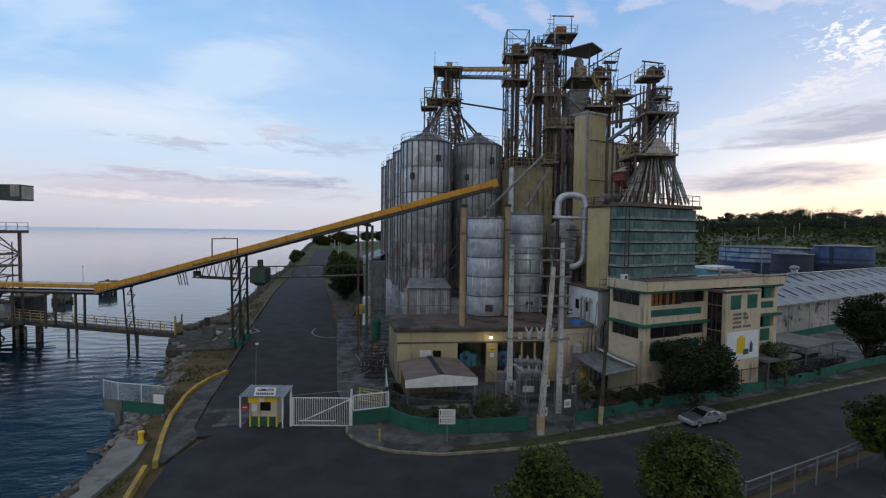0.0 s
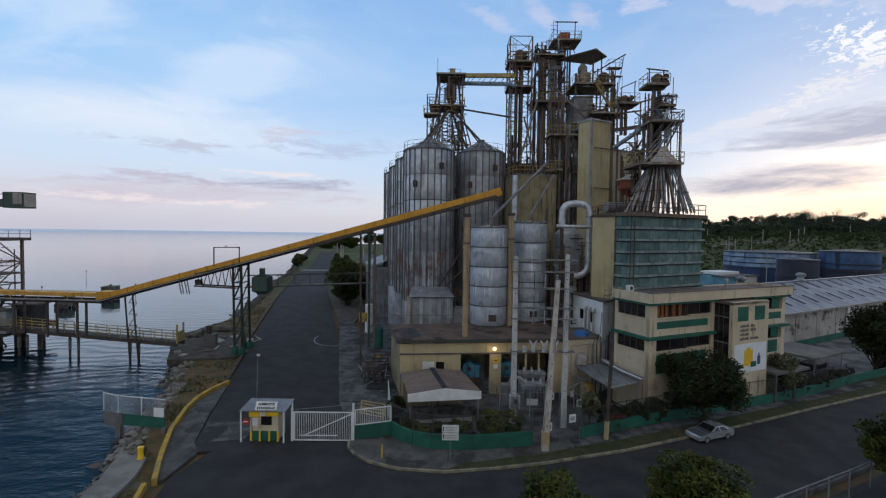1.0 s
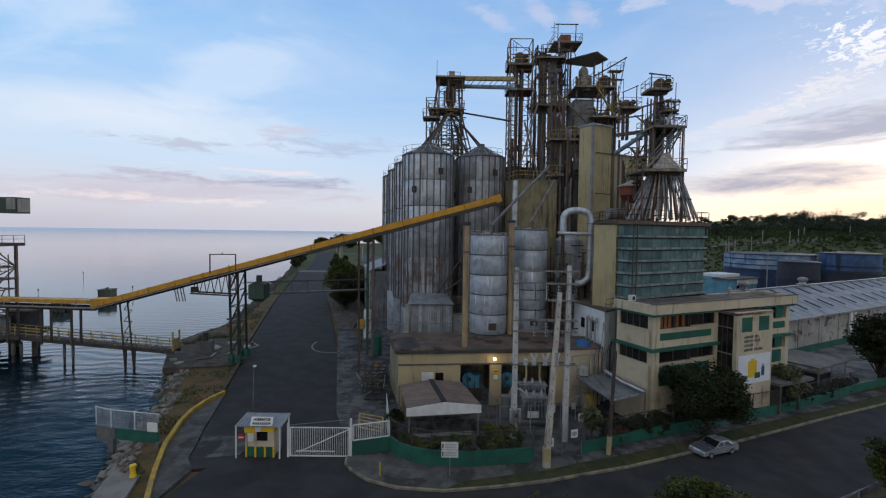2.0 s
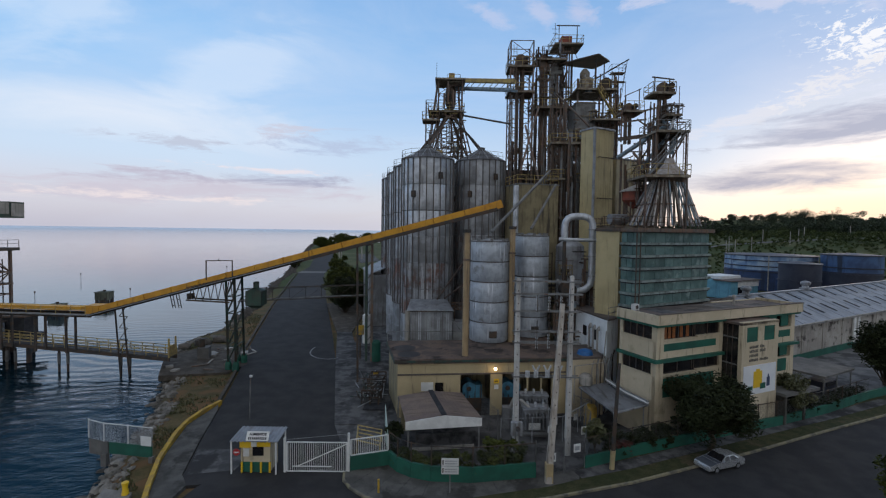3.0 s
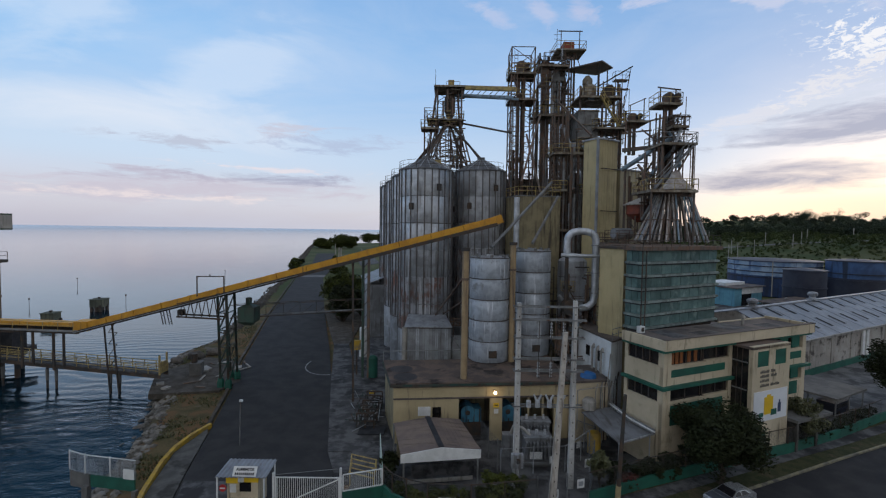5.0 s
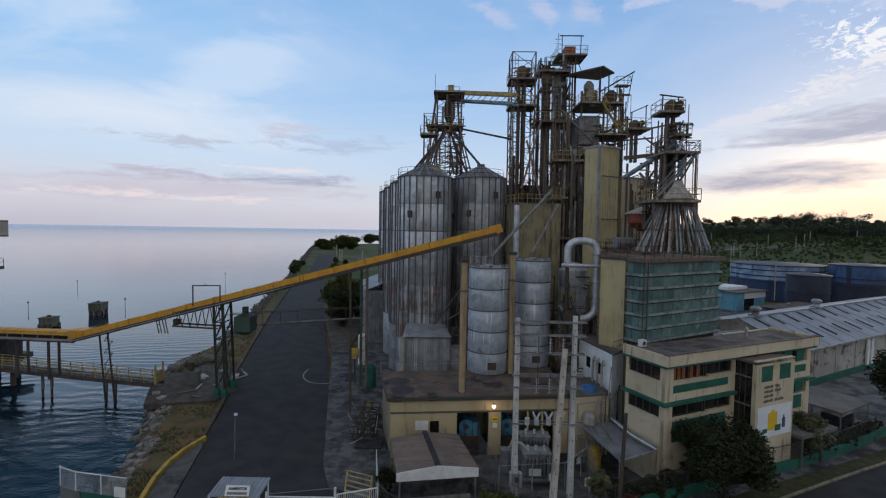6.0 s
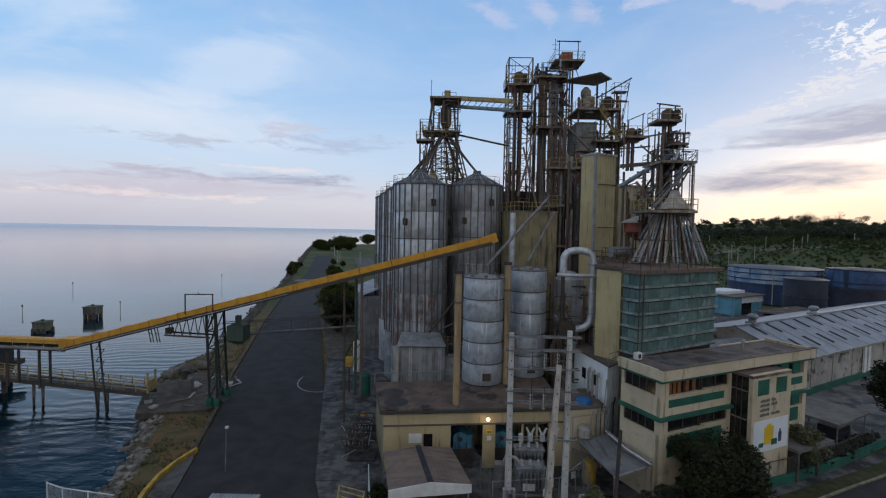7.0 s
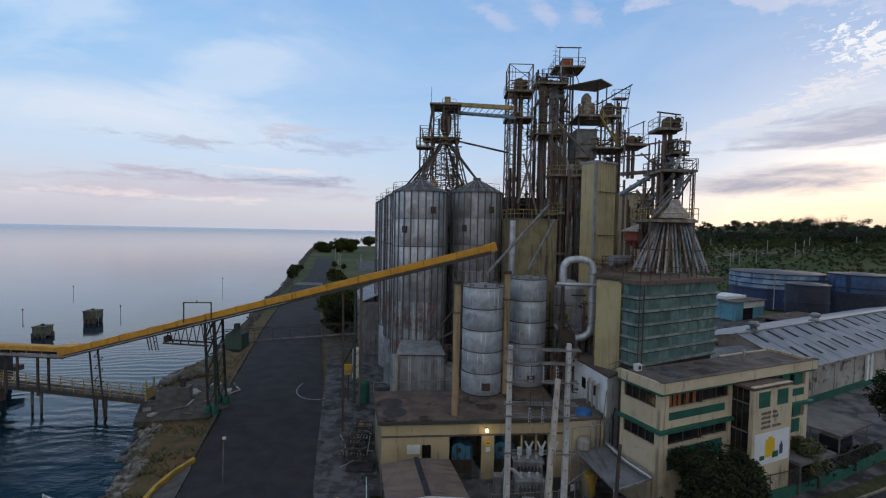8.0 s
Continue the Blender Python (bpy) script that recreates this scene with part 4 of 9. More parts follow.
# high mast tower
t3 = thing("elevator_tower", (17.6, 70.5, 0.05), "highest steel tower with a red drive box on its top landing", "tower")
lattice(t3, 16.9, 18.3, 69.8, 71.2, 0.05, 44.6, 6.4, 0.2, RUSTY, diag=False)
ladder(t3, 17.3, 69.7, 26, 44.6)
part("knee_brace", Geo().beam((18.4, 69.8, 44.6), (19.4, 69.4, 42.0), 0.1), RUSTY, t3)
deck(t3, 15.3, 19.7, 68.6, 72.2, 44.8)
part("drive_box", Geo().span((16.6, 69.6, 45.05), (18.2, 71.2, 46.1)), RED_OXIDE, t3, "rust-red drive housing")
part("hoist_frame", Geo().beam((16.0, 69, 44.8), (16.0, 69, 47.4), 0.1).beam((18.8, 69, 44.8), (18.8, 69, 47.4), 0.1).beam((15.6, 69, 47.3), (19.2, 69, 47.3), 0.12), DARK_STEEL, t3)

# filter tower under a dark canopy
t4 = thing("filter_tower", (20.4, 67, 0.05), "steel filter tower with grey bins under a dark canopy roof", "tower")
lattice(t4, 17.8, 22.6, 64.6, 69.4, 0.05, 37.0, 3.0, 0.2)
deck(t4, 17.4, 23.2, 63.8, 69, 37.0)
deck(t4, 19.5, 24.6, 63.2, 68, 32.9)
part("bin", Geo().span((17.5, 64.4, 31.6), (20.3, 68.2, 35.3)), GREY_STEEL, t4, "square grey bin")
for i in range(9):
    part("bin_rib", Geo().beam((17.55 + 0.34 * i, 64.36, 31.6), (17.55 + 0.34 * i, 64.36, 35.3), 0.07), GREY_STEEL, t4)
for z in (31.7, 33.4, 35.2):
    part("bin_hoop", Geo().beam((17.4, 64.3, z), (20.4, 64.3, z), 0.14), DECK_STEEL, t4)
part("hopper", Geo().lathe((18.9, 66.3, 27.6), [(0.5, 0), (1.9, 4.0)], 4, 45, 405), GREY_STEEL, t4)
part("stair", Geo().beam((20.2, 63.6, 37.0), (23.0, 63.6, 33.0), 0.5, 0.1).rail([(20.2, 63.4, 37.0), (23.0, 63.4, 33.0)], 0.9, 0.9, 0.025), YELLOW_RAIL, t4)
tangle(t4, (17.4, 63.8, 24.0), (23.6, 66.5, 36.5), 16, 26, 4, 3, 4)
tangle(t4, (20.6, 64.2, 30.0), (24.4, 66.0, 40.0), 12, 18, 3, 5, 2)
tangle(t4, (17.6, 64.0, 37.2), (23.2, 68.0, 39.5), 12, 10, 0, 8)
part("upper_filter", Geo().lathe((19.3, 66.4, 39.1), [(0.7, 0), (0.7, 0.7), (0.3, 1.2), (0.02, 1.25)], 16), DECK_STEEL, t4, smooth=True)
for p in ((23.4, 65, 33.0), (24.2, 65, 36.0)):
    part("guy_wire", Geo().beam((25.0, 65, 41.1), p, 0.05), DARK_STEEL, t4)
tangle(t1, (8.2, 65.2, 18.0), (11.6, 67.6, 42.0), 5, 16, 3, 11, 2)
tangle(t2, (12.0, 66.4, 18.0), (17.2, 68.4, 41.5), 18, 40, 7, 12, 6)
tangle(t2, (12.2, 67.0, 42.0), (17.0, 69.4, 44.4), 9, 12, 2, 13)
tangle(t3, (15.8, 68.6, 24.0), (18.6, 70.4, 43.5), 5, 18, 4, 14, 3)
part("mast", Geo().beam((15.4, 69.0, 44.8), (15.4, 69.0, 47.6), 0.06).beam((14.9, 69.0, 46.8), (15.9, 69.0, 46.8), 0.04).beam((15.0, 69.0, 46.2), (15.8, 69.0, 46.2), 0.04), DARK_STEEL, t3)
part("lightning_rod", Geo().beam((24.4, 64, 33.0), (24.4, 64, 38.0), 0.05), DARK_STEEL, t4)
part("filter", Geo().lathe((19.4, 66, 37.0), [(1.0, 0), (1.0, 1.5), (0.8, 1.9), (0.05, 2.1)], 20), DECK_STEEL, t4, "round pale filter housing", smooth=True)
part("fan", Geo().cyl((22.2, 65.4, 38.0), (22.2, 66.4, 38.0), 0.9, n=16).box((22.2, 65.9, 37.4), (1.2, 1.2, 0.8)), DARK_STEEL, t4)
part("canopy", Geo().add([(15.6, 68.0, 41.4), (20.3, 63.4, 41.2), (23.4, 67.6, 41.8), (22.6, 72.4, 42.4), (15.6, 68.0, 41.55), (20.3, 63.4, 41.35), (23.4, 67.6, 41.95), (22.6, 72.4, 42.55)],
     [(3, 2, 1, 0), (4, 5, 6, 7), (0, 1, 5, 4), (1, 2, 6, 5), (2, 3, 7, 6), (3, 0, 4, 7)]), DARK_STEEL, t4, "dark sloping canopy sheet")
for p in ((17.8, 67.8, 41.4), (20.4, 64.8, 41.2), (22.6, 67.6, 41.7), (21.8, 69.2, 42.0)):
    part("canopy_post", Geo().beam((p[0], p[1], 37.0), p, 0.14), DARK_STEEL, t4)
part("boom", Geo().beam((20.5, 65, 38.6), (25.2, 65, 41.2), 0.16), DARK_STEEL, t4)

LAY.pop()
# dark mill house behind the towers
mh = thing("mill_house", (18, 76, 0.05), "dark grimy steel-clad mill house behind the elevator towers", "building")
part("wall", Geo().span((8.8, 74.0, 0.05), (19.5, 79.0, 26.6)), DARK_CLAD, mh)
part("wall", Geo().span((19.503, 73.4, 0.05), (28.5, 79.0, 27.6)), DARK_CLAD, mh)
part("wall", Geo().span((22.4, 63.6, 0.05), (28.2, 70.0, 23.6)), DARK_CLAD, mh)
part("wall", Geo().span((14.8, 63.6, 0.05), (18.2, 66.4, 25.0)), DARK_CLAD, mh)
tangle(mh, (9.5, 72.6, 20.0), (20.0, 73.8, 31.0), 26, 30, 6, 21, 4)
tangle(mh, (14.8, 61.0, 6.0), (18.2, 63.4, 30.0), 26, 50, 9, 22, 8)
tangle(mh, (13.0, 64.0, 8.0), (18.0, 66.0, 34.0), 18, 30, 6, 23, 5)
tangle(mh, (22.4, 60.0, 18.0), (27.0, 63.4, 27.0), 8, 12, 4, 24, 2)
tangle(mh, (22.0, 57.0, 17.8), (26.0, 60.0, 27.5), 7, 14, 4, 25, 3)
tangle(mh, (9.0, 55.5, 5.6), (16.5, 58.6, 15.0), 16, 30, 6, 26, 3)
t2b = thing("stair_tower", (14.5, 62.4, 5), "narrow rusty stair tower with yellow-railed landings", "tower")
lattice(t2b, 13.6, 15.0, 61.8, 63.2, 0.05, 33.5, 1.7, 0.12, RUSTY)
ladder(t2b, 14.3, 61.7, 6, 33)
deck(t2b, 13.4, 17.6, 61.2, 64.0, 28.6)
deck(t2b, 13.3, 15.2, 61.0, 63.4, 24.0)
deck(t2b, 13.3, 15.4, 61.0, 63.4, 19.0, rail_mat=TOWER_STEEL)
deck(t2b, 13.3, 15.4, 61.0, 63.4, 14.0, rail_mat=TOWER_STEEL)
part("dust_pipe", Geo().cyl((16.2, 62.4, 5), (16.2, 62.4, 30.0), 0.28, n=12), OLD_GALV, t2b, smooth=True)
part("dust_pipe", Geo().cyl((15.5, 62.8, 5), (15.5, 62.8, 34.0), 0.2, n=12), RUSTY, t2b, smooth=True)
part("dust_pipe", Geo().tube([(17.2, 63, 12), (17.2, 63, 26), (16.6, 64, 29), (15.6, 66, 33)], 0.24, 12), OLD_GALV, t2b, smooth=True)
for a, b in (((12.6, 66, 34.2), (9.6, 62, 25.0)), ((10.9, 66.5, 31.8), (12.0, 61.5, 23.4)), ((15.0, 66, 36), (18.4, 62.5, 31.0)), ((18.2, 66, 31), (16.0, 63, 24.5))):
    single("spout_pipe", Geo().cyl(a, b, 0.13, n=10), TOWER_STEEL, b, "sloping brown grain spout between towers", "pipe", "sloping spout pipes", smooth=True)
# pale yellow lift shaft
t5 = thing("yellow_shaft_building", (19.5, 61, 0.05), "tall pale yellow clad shaft building with grimy streaks", "building")
part("wall", Geo(turned(17.9, 58.1, 0.05, 29)).span((0, 0, 0), (3.3, 2.2, 29.6)), PALE_YELLOW, t5)
part("corner_trim", Geo(turned(17.9, 58.1, 0.05, 29)).box((0, 0, 14.8), (0.25, 0.25, 29.7)), OLD_GALV, t5)
part("roof_cap", Geo(turned(17.9, 58.1, 29.65, 29)).span((-0.15, -0.15, 0), (3.45, 2.35, 0.2)), OLD_GALV, t5)
for z in (9.0, 13.4, 17.8, 21.2, 26.2):
    part("bracket", Geo(turned(17.9, 58.1, 0.05, 29)).beam((0.5, -0.3, z), (3.1, -0.3, z), 0.1).beam((0.6, -0.3, z), (0.6, 0, z), 0.08).beam((3.0, -0.3, z), (3.0, 0, z), 0.08), DARK_STEEL, t5)
for u in range(1, 8):
    part("cladding_seam", Geo(turned(17.9, 58.1, 0.05, 29)).beam((0.41 * u, -0.012, 0.1), (0.41 * u, -0.012, 29.5), 0.03), PALE_YELLOW, t5)
TAN_CLAD = material("faded_tan_cladding", (0.42, 0.36, 0.235), (0.34, 0.29, 0.19), 0.5, rough=0.7, grain=0.08, streak=(0.17, 0.14, 0.10), streak_at=(0.52, 0.7), bump=0.1)
t5b = thing("yellow_mill_building", (24, 64, 0.05), "grimy yellow mill building behind the tall shaft", "building")
part("wall", Geo(turned(21.6, 60.3, 0.05, 29)).span((0, 0.2, 0), (5.6, 5.0, 26.3)), TAN_CLAD, t5b)
part("roof", Geo(turned(21.6, 60.3, 26.35, 29)).span((-0.1, 0.1, 0), (5.7, 5.1, 0.2)), GREY_STEEL, t5b)

# grimy yellow bin house
t6 = thing("bin_house", (11.5, 62, 0.05), "grimy yellow bin house with a railed roof deck", "building")
part("wall", Geo(turned(8.9, 59.5, 0.05, 14)).span((0, 0, 0), (5.6, 4.0, 22.9)), DULL_YELLOW, t6)
part("roof_deck", Geo(turned(8.9, 59.5, 22.95, 14)).span((-0.1, -0.1, 0), (5.7, 4.1, 0.15)), GREY_STEEL, t6)
part("railing", Geo(turned(8.9, 59.5, 23.1, 14)).rail([(0, 4, 0), (0, 0, 0), (5.6, 0, 0), (5.6, 4, 0)], 1.1, 1.2, 0.03), YELLOW_RAIL, t6)
part("corner_duct", Geo().cyl((8.7, 59.3, 5.5), (8.7, 59.3, 22.8), 0.35), GALV, t6)

# east tower with distributor
t7 = thing("distributor_tower", (23.6, 52.5, 17.75), "rusty tower with a cone distributor feeding a fan of pipes", "tower")
leg_casing(t7, 23.6, 53.2, 17.8, 33.2, 0.28, 0.45, 0.3)
deck(t7, 22.0, 24.5, 51.9, 54.2, 32.3)
part("hoist_frame", Geo().beam((22.3, 52.2, 32.3), (22.3, 52.2, 33.9), 0.1).beam((23.9, 52.2, 32.3), (23.9, 52.2, 33.7), 0.1).beam((22.0, 52.2, 33.9), (24.4, 52.2, 33.65), 0.12), DARK_STEEL, t7)
lattice(t7, 23.8, 24.9, 52.2, 53.6, 22.9, 31, 1.6, 0.1)
deck(t7, 21.9, 25.5, 50.6, 54.8, 27.95, rail_mat=GREY_STEEL)
deck(t7, 23.4, 25.1, 51.6, 54.0, 29.9, rail_mat=GREY_STEEL)
deck(t7, 19.6, 24.1, 47.6, 52.2, 22.9)
tangle(t7, (22.0, 51.2, 23.2), (25.2, 54.4, 31.5), 14, 26, 5, 31, 3)
tangle(t7, (20.4, 51.8, 18.2), (25.6, 55.0, 27.5), 12, 22, 6, 32, 3)
part("cone", Geo().lathe((23.2, 50.2, 23.0), [(1.5, 0.1), (1.35, 0.4), (0.6, 1.3), (0.4, 1.9), (0.05, 1.95)], 24), DIRTY_WHITE, t7, "grey cone distributor", smooth=True)
part("ring", Geo().lathe((23.2, 50.2, 22.3), [(1.6, 0), (1.75, 0.7), (1.3, 0.7)], 24), RUSTY, t7)
rnd = random.Random(17)
for i in range(30):
    a = 2 * math.pi * (i + rnd.uniform(-0.3, 0.3)) / 30
    top = (23.1 + 1.45 * math.cos(a), 50.2 + 1.45 * math.sin(a), 22.7)
    foot = (23.1 + 4.0 * math.cos(a) * rnd.uniform(0.82, 1.0) - 0.7 * math.sin(a), 50.6 + 2.9 * math.sin(a) + 1.4 * math.cos(a), 17.9)
    mid = [t + (f - t) * 0.55 for t, f in zip(top, foot)]
    fp = part("feed_pipe", Geo().cyl(top, foot, 0.088, n=8), rnd.choice((DIRTY_WHITE, OLD_GALV, DIRTY_WHITE, BLUE_GREY)), t7, smooth=True)
    part("flange", Geo().cyl(mid, [m + (f - t) * 0.02 for m, t, f in zip(mid, top, foot)], 0.15, n=8), RUSTY, fp)

for a, b, r in (((19.7, 55.4, 25.7), (24.0, 52.6, 28.9), 0.26), ((21.4, 54.0, 23.9), (24.0, 52.2, 27.7), 0.2), ((25.0, 53, 27.6), (23.6, 50.6, 25.6), 0.25), ((23.6, 53, 29.5), (25.0, 52.2, 27.9), 0.2)):
    part("inclined_conveyor", Geo().cyl(a, b, r, n=12), BLUE_GREY, t7, "grey inclined screw conveyor", smooth=True)
for i in range(16):
    a = 2 * math.pi * (i + 0.5) / 16
    part("feed_pipe", Geo().cyl((23.1 + 0.8 * math.cos(a), 50.4 + 0.8 * math.sin(a), 22.5), (23.1 + 1.9 * math.cos(a + 0.25), 51.2 + 1.4 * math.sin(a + 0.25), 17.9), 0.09, n=8), RUSTY if i % 2 else DIRTY_WHITE, t7, smooth=True)
for x, y, z0, z1 in ((25.3, 51.0, 17.6, 28.0), (22.1, 51.0, 23.0, 28.0), (25.3, 54.5, 17.6, 28.0), (22.1, 54.5, 17.6, 28.0), (19.8, 47.9, 17.6, 23.0), (23.9, 47.9, 17.6, 23.0)):
    part("post", Geo().beam((x, y, z0), (x, y, z1), 0.14), TOWER_STEEL, t7)
part("stair", Geo().beam((21.2, 50.5, 23.2), (25.2, 50.6, 27.8), 0.5, 0.12).rail([(21.2, 50.3, 23.2), (25.2, 50.3, 27.8)], 0.9, 1.2, 0.03), GREY_STEEL, t7)
ladder(t7, 25.1, 50.7, 18, 27.9)
part("brace", Geo().beam((25.3, 51, 27.8), (23.6, 51.2, 24.4), 0.14), TOWER_STEEL, t7)
part("brace", Geo().beam((24.9, 53, 31.5), (23.0, 53, 28), 0.12), TOWER_STEEL, t7)
part("post_lamp", Geo().beam((24.9, 52, 30), (24.9, 52, 32.9), 0.06), TOWER_STEEL, t7)
rh = thing("round_hopper", (21.2, 55.0, 18.0), "round rust-red hopper with a pale cone lid", "hopper")
part("shell", Geo().lathe((21.7, 55.0, 19.9), [(0.3, 0), (1.4, 0.9), (1.4, 1.9)], 24), RED_OXIDE, rh, smooth=True)
part("lid", Geo().lathe((21.7, 55.0, 21.8), [(1.75, -0.05), (1.75, 0.05), (0.2, 0.75), (0.02, 0.78)], 24), POLE_TAN, rh, "pale cone lid", smooth=True)
for a in (45, 135, 225, 315):
    part("leg", Geo().beam((21.7 + 1.1 * math.cos(radians(a)), 55 + 1.1 * math.sin(radians(a)), 12), (21.7 + 1.1 * math.cos(radians(a)), 55 + 1.1 * math.sin(radians(a)), 21.0), 0.14), RUSTY, rh)
deck(rh, 18.6, 23.0, 52.6, 57.0, 17.9, mat=RUSTY, rail_mat=TOWER_STEEL)
deck(rh, 17.0, 19.4, 52.0, 56.0, 17.6, mat=RUSTY, rail_mat=TOWER_STEEL)
for x, y in ((18.8, 52.8), (22.8, 52.8), (18.8, 56.8), (22.8, 56.8)):
    part("leg", Geo().beam((x, y, 10), (x, y, 17.9), 0.16), RUSTY, rh)
part("tank", Geo().cyl((18.4, 53.8, 18.6), (20.4, 54.2, 18.6), 0.6, n=16), OLD_GALV, rh, smooth=True)
part("column", Geo().beam((22.4, 55.5, 12), (22.4, 55.5, 26.5), 0.2), RUSTY, rh)
part("column", Geo().beam((20.6, 56.6, 12), (20.6, 56.6, 27.5), 0.2), RUSTY, rh)

# small drive tower between
t8 = thing("drive_tower", (22.0, 58.6, 27.9), "short rusty tower with a motor on a railed landing", "tower")
leg_casing(t8, 22.0, 58.6, 27.9, 32.4, 0.26, 0.45, 0.25)
deck(t8, 21.0, 23.4, 57.2, 59.6, 31.7)
part("beam", Geo().beam((20.4, 57.2, 28.2), (25.4, 54.0, 28.4), 0.3, 0.4), TOWER_STEEL, t8)
part("beam", Geo().beam((20.4, 57.4, 30.2), (23.0, 55.6, 30.2), 0.16), TOWER_STEEL, t8)
part("beam", Geo().beam((23.4, 57.2, 31.6), (25.2, 54.2, 31.6), 0.16), TOWER_STEEL, t8)
part("strut", Geo().beam((22.6, 57.2, 30.6), (24.6, 55.0, 27.9), 0.16), TOWER_STEEL, t8)
part("hoist_frame", Geo().beam((21.2, 57.3, 31.7), (21.2, 57.3, 33.4), 0.09).beam((22.8, 57.3, 31.7), (22.8, 57.3, 34.2), 0.09).beam((21.0, 57.3, 33.3), (23.0, 57.3, 34.2), 0.1), TOWER_STEEL, t8)
for x in (20.8, 23.6):
    part("post", Geo().beam((x, 57.4, 27.9), (x, 57.4, 31.7), 0.14), TOWER_STEEL, t8)

# elevator head over the silos and the bridge to it
t9 = thing("silo_head_tower", (0.4, 71.5, 26.6), "lattice tower on the silos with spouts to each roof", "tower")
lattice(t9, -1.3, 2.2, 70.2, 73.4, 26.4, 39.2, 2.1, 0.16)
deck(t9, -1.8, 2.6, 69.8, 74, 39.3, rails=False)
deck(t9, -2.8, 2.5, 69.8, 73.8, 34.6)
tangle(t9, (-2.8, 69.8, 27.4), (2.4, 71.0, 34.4), 10, 24, 4, 41, 3)
for i in range(6):
    z = 27.4 + 1.15 * i
    part("cross_brace", Geo().beam((-1.2, 70.15, z), (2.1, 70.15, z + 1.1), 0.07), TOWER_STEEL, t9)
    part("cross_brace", Geo().beam((2.1, 70.1, z), (-1.2, 70.1, z + 1.1), 0.07), TOWER_STEEL, t9)
tangle(t9, (-1.4, 69.8, 34.8), (2.2, 71.0, 39.0), 6, 12, 0, 42, 1)
part("head_hopper", Geo().lathe((0.5, 71.8, 34.8), [(0.3, 0), (0.8, 1.2), (0.8, 3.0), (0.4, 4.3)], 12), DARK_STEEL, t9)
for q in ((-2.4, 61.5, 27.7), (-4.3, 69.6, 27.7), (-6.2, 77.6, 27.7), (4.7, 64.8, 28.1), (3.4, 70.0, 27.0)):
    part("spout", Geo().cyl((0.4, 71.4, 34.4), q, 0.15, n=8), DARK_STEEL, t9, smooth=True)
for x, y in ((-3.0, 69.6), (-3.0, 74.0), (2.5, 69.6), (2.5, 74)):
    part("post", Geo().beam((x, y, 26.6), (x * 0.55 + 0.2, y * 0.5 + 36, 39.2), 0.13), TOWER_STEEL, t9)
lattice(t9, -3.1, -1.5, 69.6, 71.2, 27.2, 36.0, 1.6, 0.12, RUSTY)
deck(t9, -3.6, -1.2, 69.2, 71.6, 33.2)
for q in ((-2.0, 64.5, 27.3), (1.2, 66.5, 27.2), (2.6, 68.5, 26.8), (-3.3, 66.0, 27.4), (6.2, 72, 27.6)):
    part("spout", Geo().cyl((0.3, 71.2, 35.0), q, 0.11, n=8), DARK_STEEL, t9, smooth=True)
part("fill_hopper", Geo().box((2.9, 69.5, 27.1), (1.2, 1.2, 1.0)), YELLOW_RAIL, t9)
part("fill_hopper", Geo().box((-1.0, 66.0, 27.6), (0.8, 0.8, 1.0)), YELLOW_RAIL, t9)
part("tie_pipe", Geo().cyl((2.2, 71.4, 34.3), (8.8, 66.2, 31.9), 0.13, n=8), DARK_STEEL, t9, smooth=True)
part("mast", Geo().beam((-1.6, 70.2, 39.3), (-1.6, 70.2, 41.6), 0.06), DARK_STEEL, t9)
for sx, sy in ((-1, -1), (1, -1), (-1, 1), (1, 1)):
    foot, head = Vector((0.4 + 3.4 * sx, 71.6 + 3.6 * sy, 26.8)), Vector((0.4 + 1.5 * sx, 71.6 + 1.5 * sy, 34.4))
    part("raker", Geo().beam(foot, head, 0.15), TOWER_STEEL, t9)
for sy in (-1, 1):
    for i in range(5):
        w0, w1 = 3.4 - 0.38 * i, 3.4 - 0.38 * (i + 1)
        d0, d1 = 3.6 - 0.42 * i, 3.6 - 0.42 * (i + 1)
        z0, z1 = 26.8 + 1.52 * i, 26.8 + 1.52 * (i + 1)
        for sx in (-1, 1):
            part("cross_brace", Geo().beam((0.4 + w0 * sx, 71.6 + d0 * sy, z0), (0.4 - w1 * sx, 71.6 + d1 * sy, z1), 0.07), TOWER_STEEL, t9)
        part("girt", Geo().beam((0.4 - w1, 71.6 + d1 * sy, z1), (0.4 + w1, 71.6 + d1 * sy, z1), 0.08), TOWER_STEEL, t9)
t10 = thing("bridge_conveyor", (4.5, 70, 37), "yellow enclosed conveyor on a steel bridge between towers", "conveyor")
part("housing", Geo().beam((0.5, 73.8, 40.2), (9.4, 66.8, 37.9), 0.6, 0.55), YELLOW_RAIL, t10, "faded yellow conveyor housing")
part("end_box", Geo().span((0.2, 73.2, 39.8), (1.1, 74.4, 41.1)), YELLOW_RAIL, t10)
for dy in (-0.6, 0.6):
    part("girder", Geo().beam((0.5 + dy * 0.7, 73.8 + dy * 0.8, 39.0), (9.4 + dy * 0.7, 66.8 + dy * 0.8, 36.7), 0.14, 0.3), BLUE_GREY, t10)
    for k in range(6):
        e0, e1 = Vector((0.5 + dy * 0.7, 73.8 + dy * 0.8, 39.0)), Vector((9.4 + dy * 0.7, 66.8 + dy * 0.8, 36.7))
        part("hanger", Geo().beam(e0.lerp(e1, k / 5.5), e0.lerp(e1, (k + 0.5) / 5.5) + Vector((0, 0, 1.0)), 0.06), DARK_STEEL, t10)

